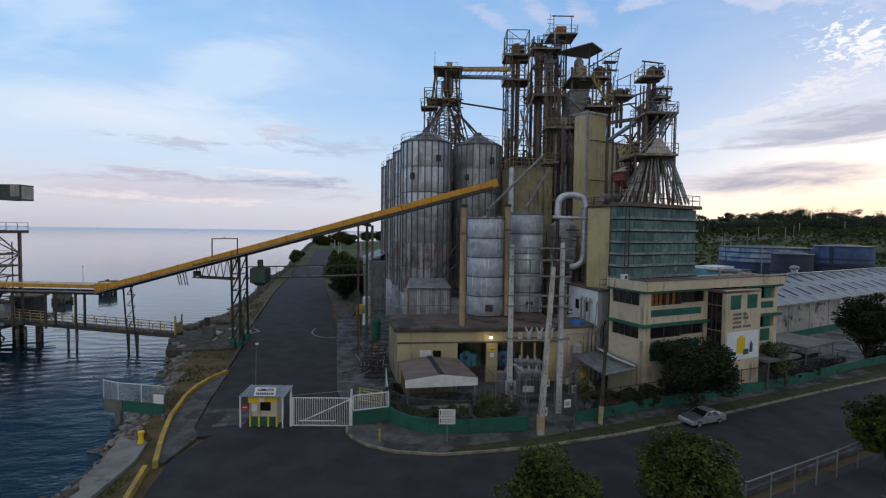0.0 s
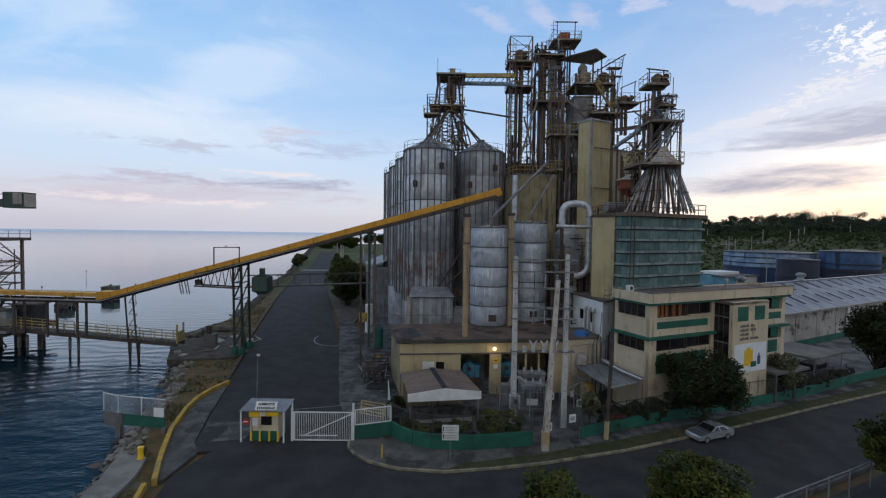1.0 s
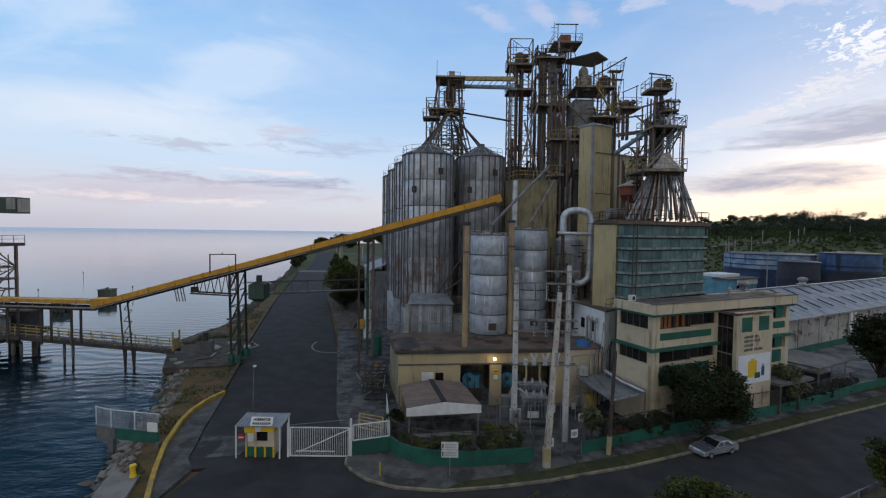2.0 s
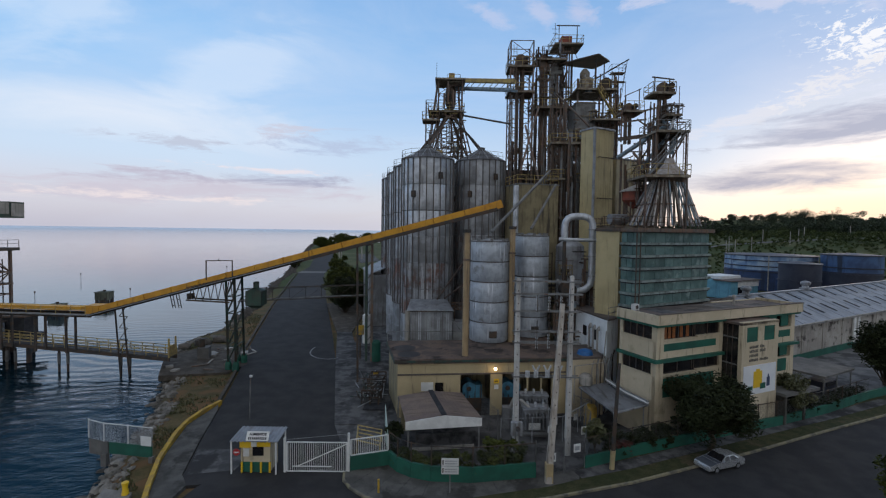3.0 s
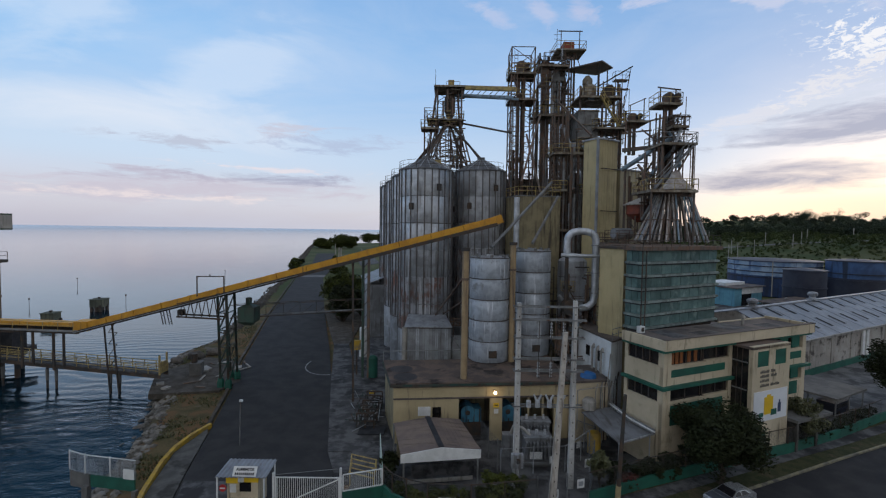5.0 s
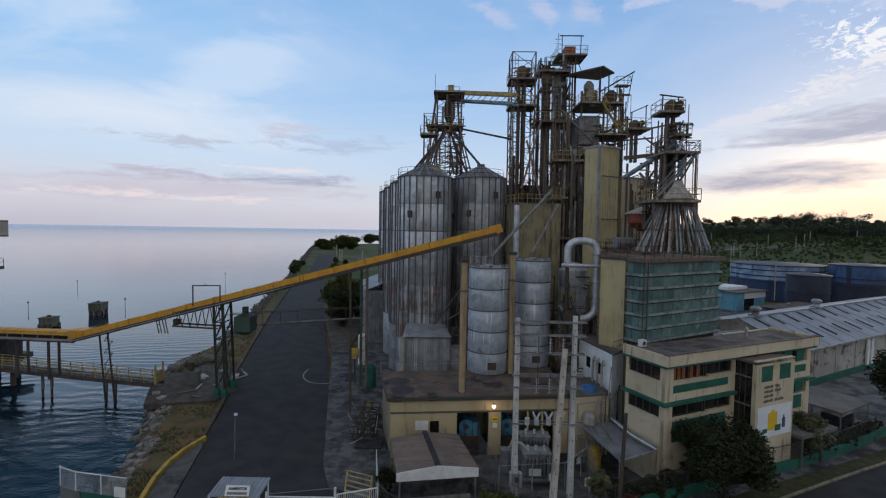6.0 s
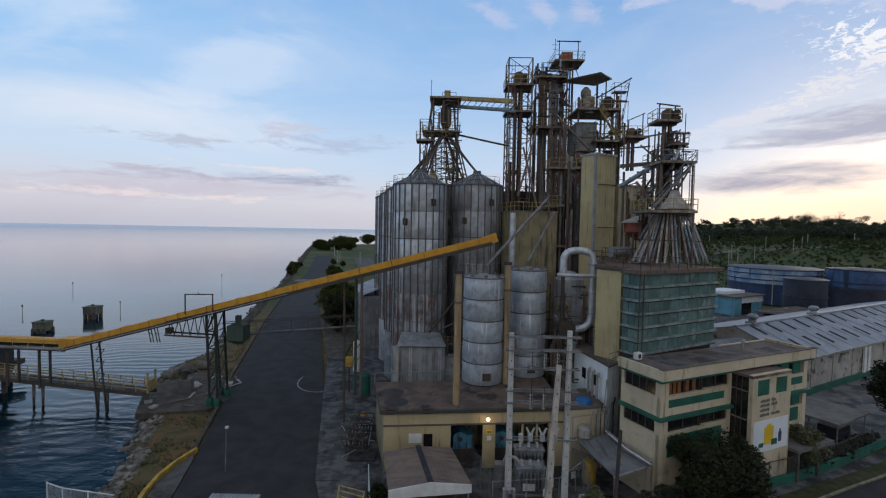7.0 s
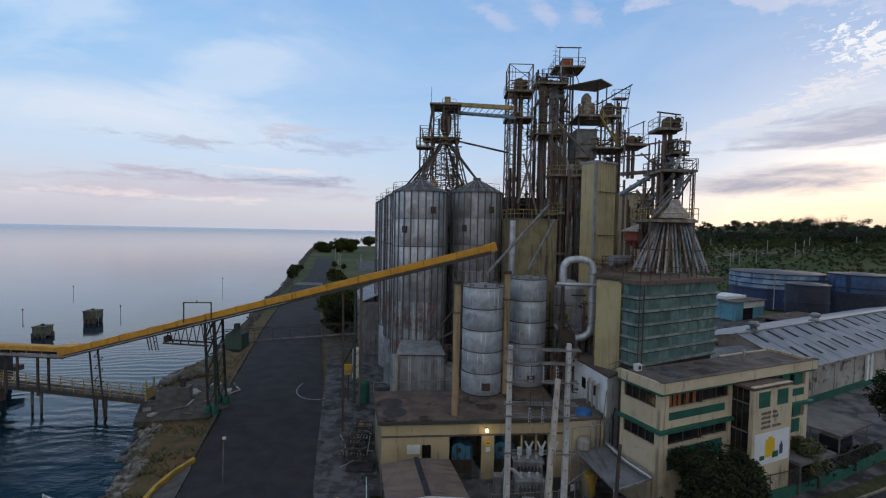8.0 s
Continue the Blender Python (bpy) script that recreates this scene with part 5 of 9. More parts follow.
# ---- office block, set parallel to the street ----
CURTAIN = material("orange_curtain", (0.30, 0.10, 0.025), (0.20, 0.07, 0.02), 3.0, rough=0.9, streak=(0.12, 0.04, 0.015), streak_scale=(9, 9, 0.1), bump=0)
BOARD = material("white_billboard", (0.74, 0.76, 0.78), (0.68, 0.70, 0.72), 0.6, rough=0.5, grain=0.03, bump=0)
SIGN_YELLOW = material("bright_yellow_print", (0.78, 0.50, 0.02), (0.70, 0.44, 0.02), 1.0, rough=0.5, grain=0.05, bump=0)
INK = material("grey_lettering", (0.13, 0.12, 0.10), (0.10, 0.09, 0.08), 2.0, rough=0.7, bump=0)
OFF = turned(17.2, 38.95, 0.05, 24.0) @ Matrix.Diagonal((0.832, 1, 1, 1))
office = thing("office_building", (25, 46, 0.05), "cream three-storey office block with green bands and dark windows", "building")


def og():
    return Geo(OFF)


# walls in pieces round the window strips, front face at v = 0
part("wall", og().span((0.25, 0.4, 0), (22.0, 3.6, 9.7)), GLASS_DARK, office, "dark rooms behind the windows")
for z0, z1 in ((0, 5.35), (6.5, 8.25), (9.45, 9.75)):
    part("wall", og().span((0, 0, z0), (9.7, 0.3, z1)), CREAM, office)
    part("wall", og().span((15.6, 0, z0), (22.25, 0.3, z1)), CREAM, office)
    part("wall", og().span((0, 0.3, z0), (0.25, 3.9, z1)), CREAM, office)
for u in (0, 0.55, 9.2):
    part("pier", og().span((u, -0.04, 0), (u + (0.45 if u else 0.5), 0.34, 9.72)), CREAM, office)
for u in (15.6, 21.6):
    part("pier", og().span((u, -0.02, 0), (u + 0.65, 0.34, 9.72)), CREAM, office)
for v0, v1 in ((0.3, 0.45), (3.55, 3.9)):
    part("pier", og().span((-0.03, v0, 0), (0.3, v1, 9.72)), CREAM, office)
part("wall", og().span((22.0, 0.3, 0), (22.25, 3.9, 9.75)), CREAM, office)
part("wall", og().span((0.25, 3.65, 0), (22.0, 3.9, 9.75)), CREAM, office)
# window strips with mullions
for z in (5.38, 8.28):
    part("window", og().span((1.0, 0.18, z), (9.2, 0.22, z + 1.16)), GLASS_DARK, office, "dark strip window")
    for u in (1.0, 3.2, 5.3, 5.6, 7.5, 9.15):
        part("mullion", og().span((u - 0.05, 0.12, z), (u + 0.05, 0.26, z + 1.16)), DARK_STEEL, office)
    part("window_sill", og().span((0.95, -0.1, z - 0.08), (5.2, 0.2, z + 0.02)), CREAM, office)
    part("window_sill", og().span((5.7, -0.1, z - 0.02), (9.2, 0.2, z + 0.1)), CREAM, office)
    part("window", og().span((0.14, 0.45, z), (0.2, 3.55, z + 1.15)), GLASS_DARK, office, "dark strip window")
    part("window_sill", og().span((-0.08, 0.45, z - 0.08), (0.2, 3.55, z + 0.02)), CREAM, office)
    for v in (0.5, 1.4, 2.1, 2.8, 3.5):
        part("mullion", og().span((0.08, v - 0.05, z), (0.22, v + 0.05, z + 1.15)), DARK_STEEL, office)
for u in (1.15, 1.75, 2.35, 3.4, 4.3):
    part("curtain", og().span((u, 0.13, 8.36), (u + 0.42, 0.165, 9.4)), CURTAIN, office, "orange-brown window curtain")
# green painted bands and ledges
part("green_band", og().span((1.0, -0.03, 7.35), (8.6, 0.02, 7.95)), GREEN, office, "green painted band")
part("green_band", og().span((0.9, -0.03, 3.5), (8.4, 0.02, 5.1)), GREEN, office, "green painted panel")
for u0, u1, z0, z1 in ((15.9, 21.4, 7.3, 7.95), (15.9, 20.9, 4.0, 5.2)):
    part("green_band", og().span((u0, -0.03, z0), (u1, 0.02, z1)), GREEN, office, "green painted panel")
for z in (8.35, 5.5):
    for u in (17.5, 19.6):
        part("window", og().span((u, -0.04, z), (u + 1.35, 0.03, z + 1.0)), GREEN, office, "small green shuttered window")
    part("window", og().span((15.75, -0.02, z - 0.2), (16.6, 0.04, z + 1.1)), GLASS_DARK, office, "narrow dark window")
for u0, u1 in ((-0.45, 9.6), (15.6, 22.6)):
    part("ledge", og().span((u0, -0.35, 6.5), (u1, 0.1, 6.74)), GREEN, office, "green floor ledge")
    part("ledge", og().span((u0, -0.35, 9.45), (u1, 0.1, 9.68)), GREEN, office, "green ledge under the roof")
part("ledge", og().span((-0.4, 0.1, 6.5), (0.1, 4.0, 6.74)), GREEN, office, "green floor ledge")
part("ledge", og().span((-0.35, 0.1, 9.45), (0.1, 4.0, 9.68)), GREEN, office, "green ledge under the roof")
# roof slab with parapet
for a, b in (((-0.5, -0.5, 9.66), (22.7, -0.2, 10.5)), ((-0.5, -0.2, 9.66), (-0.25, 3.9, 10.45)), ((22.45, -0.2, 9.66), (22.7, 3.9, 10.45)), ((14.3, 3.9, 9.66), (22.7, 4.1, 10.3))):
    part("parapet", og().span(a, b), CREAM, office, "cream roof parapet")
part("roof", og().span((-0.25, -0.2, 9.7), (22.45, 3.9, 10.2)), FELT, office, "dark stained flat roof")
for u0, u1, v0, v1 in ((2.6, 4.8, 0.5, 3.4), (6.2, 9.4, 0.4, 2.0), (11.5, 14.4, 1.4, 3.6), (17.0, 19.5, 0.6, 2.2)):
    part("roof_patch", og().span((u0, v0, 10.19), (u1, v1, 10.212)), APRON, office, "pale repaired patch of roof")
part("coping", og().span((-0.55, -0.55, 10.5), (22.75, -0.15, 10.56)), FELT, office, "dirty coping")
# stair tower with the sign panel
part("stair_wall", og().span((9.75, -1.35, 0), (10.0, 0.0, 9.3)), GLASS_DARK, office, "dark glazed stair side")
for i in range(4):
    part("mullion", og().span((9.68, -1.3, 1.2 + i * 2.3), (9.76, 0.0, 1.3 + i * 2.3)), GREY_STEEL, office)
for v in (-0.9, -0.45):
    part("mullion", og().span((9.69, v, 0.3), (9.75, v + 0.06, 9.2)), DARK_STEEL, office)
part("stair_core", og().span((10.0, -1.3, 0), (15.4, 0.0, 9.3)), GLASS_DARK, office)
part("stair_roof", og().span((9.6, -1.75, 9.3), (15.7, 0.0, 9.5)), RED_FELT, office, "dark stair roof")
for u0, u1, z0, z1 in ((9.7, 15.6, 0, 0.9), (9.7, 10.4, 0.9, 9.55), (10.4, 12.2, 2.2, 7.8), (12.2, 13.2, 0.9, 9.55), (13.2, 15.0, 0.9, 7.8), (15.0, 15.6, 0.9, 9.55), (10.4, 12.2, 9.1, 9.55), (13.2, 15.0, 9.1, 9.55)):
    part("sign_panel", og().span((u0, -1.75, z0), (u1, -1.4, z1)), CREAM, office, "tall cream sign panel")
for u0, u1, z0, z1 in ((10.4, 12.2, 7.8, 9.1), (13.2, 15.0, 7.8, 9.1), (10.4, 12.2, 0.9, 2.2)):
    part("window", og().span((u0, -1.7, z0), (u1, -1.6, z1)), GREEN, office, "square green shuttered window")
bars = ((10.9, 13.4, 7.25), (10.9, 13.7, 6.88), (10.9, 12.6, 6.5), (10.9, 14.4, 6.1))
for u0, u1, z in bars:
    n_b = int((u1 - u0) / 0.24)
    g = og()
    for i in range(n_b):
        if i % 7 != 6:
            g.span((u0 + 0.24 * i, -1.77, z), (u0 + 0.24 * i + 0.17, -1.745, z + (0.24 if i % 3 else 0.18)))
    tagged(part("lettering", g, INK, office), "weathered grey lettering", kind="stuff")
sign = part("billboard", og().span((10.0, -1.8, 3.2), (15.3, -1.755, 5.75)), BOARD, office, "white printed billboard")
part("print", og().span((11.6, -1.82, 3.75), (13.0, -1.803, 5.2)).span((12.0, -1.82, 5.2), (12.6, -1.803, 5.4)), SIGN_YELLOW, sign, "yellow printed bag shape")
part("print", og().span((10.8, -1.82, 3.6), (11.5, -1.804, 3.95)).span((12.7, -1.822, 3.6), (13.6, -1.806, 4.1)), GREEN, sign)
part("print", og().span((13.8, -1.82, 3.75), (14.3, -1.804, 4.55)).span((13.95, -1.82, 4.55), (14.15, -1.804, 4.8)), material("blue_print", (0.05, 0.08, 0.16), rough=0.5, bump=0), sign)
# roof things
ac = thing("air_conditioner", (17.5, 43.2, 10.25), "white air conditioning unit on the office roof edge", "air conditioner")
part("body", Geo(OFF).span((1.1, 3.2, 10.2), (1.75, 3.6, 10.75)), WHITE, ac)
part("fan_grille", Geo(OFF).cyl((1.42, 3.19, 10.48), (1.42, 3.15, 10.48), 0.18, n=16), DARK_STEEL, ac)
vent = thing("roof_vent", (32, 49, 10.25), "small pale roof vent on the office", "vent")
part("pipe", Geo(OFF).cyl((15.8, 2.5, 10.2), (15.8, 2.5, 10.9), 0.12), PALE_CONCRETE, vent)
part("cowl", Geo(OFF).cyl((15.8, 2.5, 10.9), (15.8, 2.5, 11.15), 0.25, 0.1), PALE_CONCRETE, vent)
# entrance roof and shrubs' side
entry = thing("entrance_canopy", (32.5, 46, 0.05), "flat grey concrete canopy over the side entrance", "canopy")
part("roof", og().span((15.6, -2.6, 2.75), (21.8, -0.05, 3.0)), CONCRETE, entry)
part("wall", og().span((16.2, -2.3, 0.05), (16.5, -0.1, 2.75)), PAVING, entry)
part("wall", og().span((19.6, -2.3, 0.05), (19.9, -0.1, 2.75)), PAVING, entry)
part("door", og().span((16.5, -2.0, 0.05), (18.4, -1.9, 2.5)), GLASS_DARK, entry, "dark doorway")
part("vent_unit", og().span((18.6, -1.6, 3.0), (20.4, -0.8, 3.5)), GREY_STEEL, entry)

# ---- teal cooler house ----
OFF = turned(17.2, 38.95, 0.05, 29.0)
cool = thing("cooler_house", (22, 48.5, 0.05), "teal mesh-clad cooler house with pale horizontal bands", "building")
part("core", og().span((2.4, 4.3, 0), (13.2, 5.6, 17.15)), DARK_STEEL, cool)
tiers = [10.2, 11.35, 12.5, 13.65, 14.8, 15.95, 17.1]
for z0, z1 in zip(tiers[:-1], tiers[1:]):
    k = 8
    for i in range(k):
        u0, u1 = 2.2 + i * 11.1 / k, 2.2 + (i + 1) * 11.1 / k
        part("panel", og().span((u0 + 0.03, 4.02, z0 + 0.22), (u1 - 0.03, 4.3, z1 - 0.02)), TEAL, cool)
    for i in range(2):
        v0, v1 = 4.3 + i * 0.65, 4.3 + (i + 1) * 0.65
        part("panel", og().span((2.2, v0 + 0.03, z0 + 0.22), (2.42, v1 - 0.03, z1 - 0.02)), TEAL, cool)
    # matt dark strips below each ledge paint in its shadow
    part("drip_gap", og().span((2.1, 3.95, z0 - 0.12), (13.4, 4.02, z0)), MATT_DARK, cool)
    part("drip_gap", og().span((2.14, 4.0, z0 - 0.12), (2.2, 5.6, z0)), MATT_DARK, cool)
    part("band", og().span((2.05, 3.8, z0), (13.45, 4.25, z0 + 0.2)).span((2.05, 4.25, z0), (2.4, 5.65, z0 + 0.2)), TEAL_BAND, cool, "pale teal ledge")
for u in (1.98, 2.5):
    part("downpipe", og().cyl((u, 3.72, 10.2), (u, 3.72, 17.5), 0.05, n=8), DARK_STEEL, cool)
part("roof_deck", og().span((1.95, 3.6, 17.15), (13.6, 5.75, 17.5)).span((4.2, 5.75, 17.15), (13.6, 10.6, 17.5)), RUSTY, cool, "rusty roof deck edge")
part("railing", og().rail([(2.1, 5.6, 17.5), (2.1, 3.8, 17.5), (13.5, 3.8, 17.5), (13.5, 10, 17.5)], 1.0, 1.2, 0.025), DARK_STEEL, cool)
annex = thing("yellow_annex", (16.2, 48, 0.05), "narrow yellow clad annex beside the cooler house", "building")
AN = [(15.2, 48.3), (16.75, 46.3), (18.2, 47.4), (16.9, 49.6)]
part("wall", Geo().prism(AN, 0.05, 17.2), PALE_YELLOW, annex)
for i in range(7):
    p = Vector(AN[0]).lerp(Vector(AN[1]), (i + 0.5) / 7)
    part("seam", Geo().beam((p.x + 0.004, p.y + 0.003, 0.05), (p.x + 0.004, p.y + 0.003, 17.2), 0.03), PALE_YELLOW, annex)
part("roof", Geo().prism([(15.05, 48.3), (16.7, 46.1), (18.4, 47.4), (16.9, 49.8)], 17.2, 17.4), DARK_STEEL, annex)

# ---- white hut and pipe rack beside it ----
hut = thing("plant_hut", (14, 47, 0.05), "small pale blue-white hut with flat felt roof", "building")
HUT = [(15.3, 44.9), (16.9, 46.4), (15.7, 53.0), (13.9, 52.4)]
part("wall", Geo().prism(HUT, 0.05, 8.8), material("pale_blue_wall", (0.76, 0.80, 0.82), (0.66, 0.70, 0.72), 0.6, rough=0.85, streak=(0.22, 0.24, 0.24), streak_at=(0.58, 0.75)), hut)
part("roof", Geo().prism([(15.35, 44.7), (17.1, 46.35), (15.9, 53.2), (13.75, 52.5)], 8.8, 8.95), FELT, hut)
for t in (0.3, 0.55):
    p = Vector((15.3, 44.9)).lerp(Vector((13.9, 52.4)), t)
    part("window", Geo().box((p.x, p.y, 7.0), (0.12, 0.7, 1.0), 10.5), GLASS_DARK, hut)
part("railing", Geo().rail([(15.35, 44.8, 8.95), (17.0, 46.3, 8.95), (15.9, 53, 8.95)], 0.8, 1.4, 0.025), GREY_STEEL, hut)
for i, (x, y) in enumerate(((14.75, 45.9), (14.6, 46.7), (14.45, 47.5))):
    single("vent_pipe", Geo().tube([(x, y, 5.6), (x, y, 7.7), (x + 0.05, y - 0.25, 8.0), (x, y - 0.45, 7.7)], 0.11, 10), PALE_CONCRETE, (x, y, 5.6), "white bent vent pipe beside the hut", "vent", "white vent pipes", smooth=True)
ann = thing("cable_house", (13.2, 45, 0.05), "low cream cable house between hut and transformers", "building")
part("wall", Geo().prism([(11.6, 43.6), (14.9, 44.3), (14.6, 48.6), (11.2, 47.9)], 0.05, 5.4), CREAM, ann)
part("roof", Geo().prism([(11.5, 43.5), (15.0, 44.2), (14.7, 48.7), (11.1, 48.0)], 5.4, 5.6), FELT, ann)
part("pipe", Geo().tube([(11.9, 43.3, 1.5), (11.9, 43.3, 4.9), (14.7, 43.9, 5.1), (14.9, 43.9, 8.0)], 0.055, 8), PALE_CONCRETE, ann, smooth=True)
part("pipe", Geo().tube([(14.2, 43.6, 0.1), (14.2, 43.6, 4.6)], 0.05, 8), PALE_CONCRETE, ann, smooth=True)
single("blue_tarpaulin", Geo().lathe((13.3, 44.9, 5.58), [(0.75, 0), (0.65, 0.35), (0.3, 0.5), (0.02, 0.52)], 14), material("blue_plastic", (0.02, 0.13, 0.36), (0.015, 0.1, 0.28), 2.0, rough=0.5), (13.3, 44.9, 5.6), "crumpled blue tarpaulin on a roof", "tarpaulin", smooth=True)
# awning
awn = thing("awning", (14.4, 40.5, 0.05), "grey sheet-metal awning on thin posts beside the office", "awning")
AW = [(13.4, 37.6), (16.7, 39.2), (14.9, 44.0), (12.2, 43.0)]
part("roof", Geo().prism(AW, [2.85, 2.95, 3.1, 3.0], [2.95, 3.05, 3.2, 3.1]), material("dull_awning_sheet", (0.19, 0.20, 0.215), (0.135, 0.14, 0.15), 0.7, rough=0.7, metal=0.1, streak=(0.09, 0.085, 0.08), streak_scale=(3, 0.4, 3)), awn)
part("gutter", Geo().beam((13.35, 37.5, 2.9), (16.75, 39.1, 3.0), 0.1, 0.12), OLD_GALV, awn)
for p in ((13.5, 37.8), (16.5, 39.3), (12.4, 42.8)):
    part("post", Geo().cyl((*p, 0.05), (*p, 2.9), 0.05, n=8), OLD_GALV, awn)
yd = thing("yellow_drum", (12.8, 42.2, 0.05), "yellow steel drum standing under the awning", "drum")
part("body", Geo().lathe((13.0, 42.0, 0.05), [(0.02, 0), (0.55, 0), (0.55, 1.6), (0.45, 1.75), (0.02, 1.78)], 20), KERB_YELLOW, yd, smooth=True)
wall2 = thing("garden_wall", (17.4, 38.4, 0.05), "low stained concrete wall running from office to awning", "wall")
part("wall", Geo().beam((14.2, 37.0, 0.6), (17.6, 38.35, 0.6), 0.2, 1.1), APRON, wall2)
for k in range(3):
    part("pipe", Geo().tube([(16.6, 38.7, 3.2 + 0.12 * k), (15.6, 40.6 + 0.2 * k, 3.3 + 0.12 * k), (14.9, 43.7, 3.5 + 0.12 * k)], 0.07, 8), WHITE if k == 1 else GREY_STEEL, wall2, smooth=True)

# service pipes and a water tank by the cable house
wtk = thing("water_tank", (13.0, 43.4, 3.2), "small round beige water tank above the awning", "tank")
part("shell", Geo().lathe((13.0, 43.5, 3.2), [(0.02, 0), (0.6, 0), (0.6, 0.7), (0.4, 0.95), (0.02, 1.0)], 18), PALE_CONCRETE, wtk, smooth=True)
for k, (x, y) in enumerate(((13.6, 43.7), (14.1, 43.8), (14.5, 43.95), (15.2, 44.6), (15.7, 45.0), (16.1, 45.4))):
    single("service_pipe", Geo().tube([(x, y, 0.1), (x, y, 4.6 + 0.3 * (k % 3)), (x + 0.3, y + 0.4, 5.2 + 0.3 * (k % 3))], 0.05 + 0.02 * (k % 2), 8), (PALE_CONCRETE, GREY_STEEL, DARK_STEEL)[k % 3], (x, y, 0.1), "service pipe climbing the grimy wall", "pipe", "wall service pipes", smooth=True)
pr = thing("pipe_rack", (13.5, 48, 5.6), "rack of thin pipes between hut and office", "rack")
tangle(pr, (11.4, 49.0, 5.6), (13.6, 52.0, 10.0), 8, 14, 3, 83, 1)

# ---- pump house ----
PF = turned(-4.2, 42.9, 0.05, 5.86)
pump = thing("transformer_house", (3, 48, 0.05), "low cream transformer house with flat stained roof", "building")


def pg():
    return Geo(PF)


HOUSE_TAN = material("tan_painted_wall", (0.47, 0.38, 0.225), (0.40, 0.325, 0.19), 0.4, rough=0.85, grain=0.06, streak=(0.2, 0.16, 0.11), streak_at=(0.58, 0.76), streak_scale=(2.2, 2.2, 0.25), bump=0.1)
L = 15.7
for s0, s1, z0, z1 in ((0, 3.4, 0, 3.95), (4.2, 5.75, 0, 3.95), (3.4, 4.2, 3.15, 3.95), (8.55, 9.65, 0, 3.95), (14.4, L, 0, 3.95), (0, L, 3.95, 5.0)):
    part("wall", pg().span((s0, 0, z0), (s1, 0.25, z1)), HOUSE_TAN, pump)
part("band", pg().span((0, -0.06, 3.86), (L, 0.0, 4.0)), FELT, pump, "grimy string course")
# side wall darker than the front: grime plus shade put into the colour
part("wall", Geo().prism([(-4.17, 43.15), (-3.9, 43.2), (-5.45, 49.4), (-5.75, 49.4)], 0.05, 5.0), DULL_YELLOW, pump, "grimy side wall with shade in its colour")
part("wall", Geo().prism([(11.2, 44.7), (11.5, 44.7), (11.0, 56), (10.7, 56)], 0.05, 5.0), HOUSE_TAN, pump)
part("wall", Geo().prism([(-5.7, 49.2), (2.5, 50.2), (2.5, 50.4), (-5.7, 49.4)], 0.05, 5.0), HOUSE_TAN, pump)
part("wall", Geo().prism([(2.5, 50.4), (2.7, 50.4), (2.7, 55.9), (2.5, 55.9)], 0.05, 5.0), HOUSE_TAN, pump)
part("wall", Geo().prism([(2.5, 55.9), (11.0, 56.6), (11.0, 56.8), (2.5, 56.1)], 0.05, 5.0), HOUSE_TAN, pump)
# darker yellow puts the bay's shade into this wall
part("wall", pg().span((0.2, 4.0, 0), (L - 0.3, 4.2, 5.0)), DULL_YELLOW, pump, "inner wall with shade in its colour")
part("floor", pg().span((0.2, 0.2, 0.0), (L - 0.3, 4.0, 0.1)), APRON, pump)
part("door", pg().span((3.45, 0.1, 0), (4.15, 0.16, 3.1)), GLASS_DARK, pump, "dark doorway")
part("window", pg().span((2.15, -0.04, 2.4), (3.25, 0.02, 3.2)), WHITE, pump, "white shuttered window")
part("roof", Geo().prism([(-4.4, 42.7), (2.4, 43.4), (2.4, 50.6), (-6.0, 49.65)], 5.0, 5.42).prism([(2.4, 43.4), (11.6, 44.35), (11.1, 57.3), (2.4, 56.4)], 5.0, 5.42), RED_FELT, pump, "rusty stained flat roof")
part("roof_edge", pg().span((-0.2, -0.24, 5.06), (L + 0.1, -0.18, 5.26)), GREEN_STEEL, pump, "green painted roof edge")
part("roof_edge", Geo().beam((-4.45, 42.7, 5.2), (-6.05, 49.65, 5.2), 0.08, 0.3), GREEN_STEEL, pump, "green painted roof edge")
STAIN = material("wet_stain", (0.025, 0.022, 0.022), (0.035, 0.03, 0.03), 1.5, rough=0.7, blot=(0.05, 0.04, 0.035))
for x, y, r in ((-3.3, 44.6, 0.95), (-3.9, 46.9, 0.95)):
    part("roof_stain", Geo().lathe((x, y, 5.424), [(0.01, 0.004), (r * 0.7, 0.004), (r * 1.15, 0.0)], 18), STAIN, pump, "dark round damp stain")
part("railing", Geo().rail([(-5.95, 49.4, 5.42), (2.2, 50.35, 5.42)], 1.0, 4.2, 0.035, rails=(1.0,)), GREY_STEEL, pump)
lamp = thing("wall_lamp", (4.7, 43.7, 4.5), "glowing wall lamp above the transformer openings", "lamp")
glow_m = bpy.data.materials.new("lit_lamp_glass")
glow_m.use_nodes = True
gb = glow_m.node_tree.nodes["Principled BSDF"]
gb.inputs["Emission Color"].default_value = (1.0, 0.72, 0.38, 1)
gb.inputs["Emission Strength"].default_value = 5.0
part("bracket", Geo().beam((4.7, 43.78, 4.62), (4.7, 43.45, 4.66), 0.08), DARK_STEEL, lamp)
part("bulb", Geo().lathe((4.7, 43.4, 4.5), [(0.01, -0.14), (0.12, -0.09), (0.16, 0.02), (0.1, 0.13), (0.01, 0.16)], 14), glow_m, lamp, "lit warm bulb", smooth=True)
lamp_d = bpy.data.lights.new("wall_lamp_light", "POINT")
lamp_d.energy, lamp_d.color, lamp_d.shadow_soft_size = 9, (1.0, 0.72, 0.4), 0.15
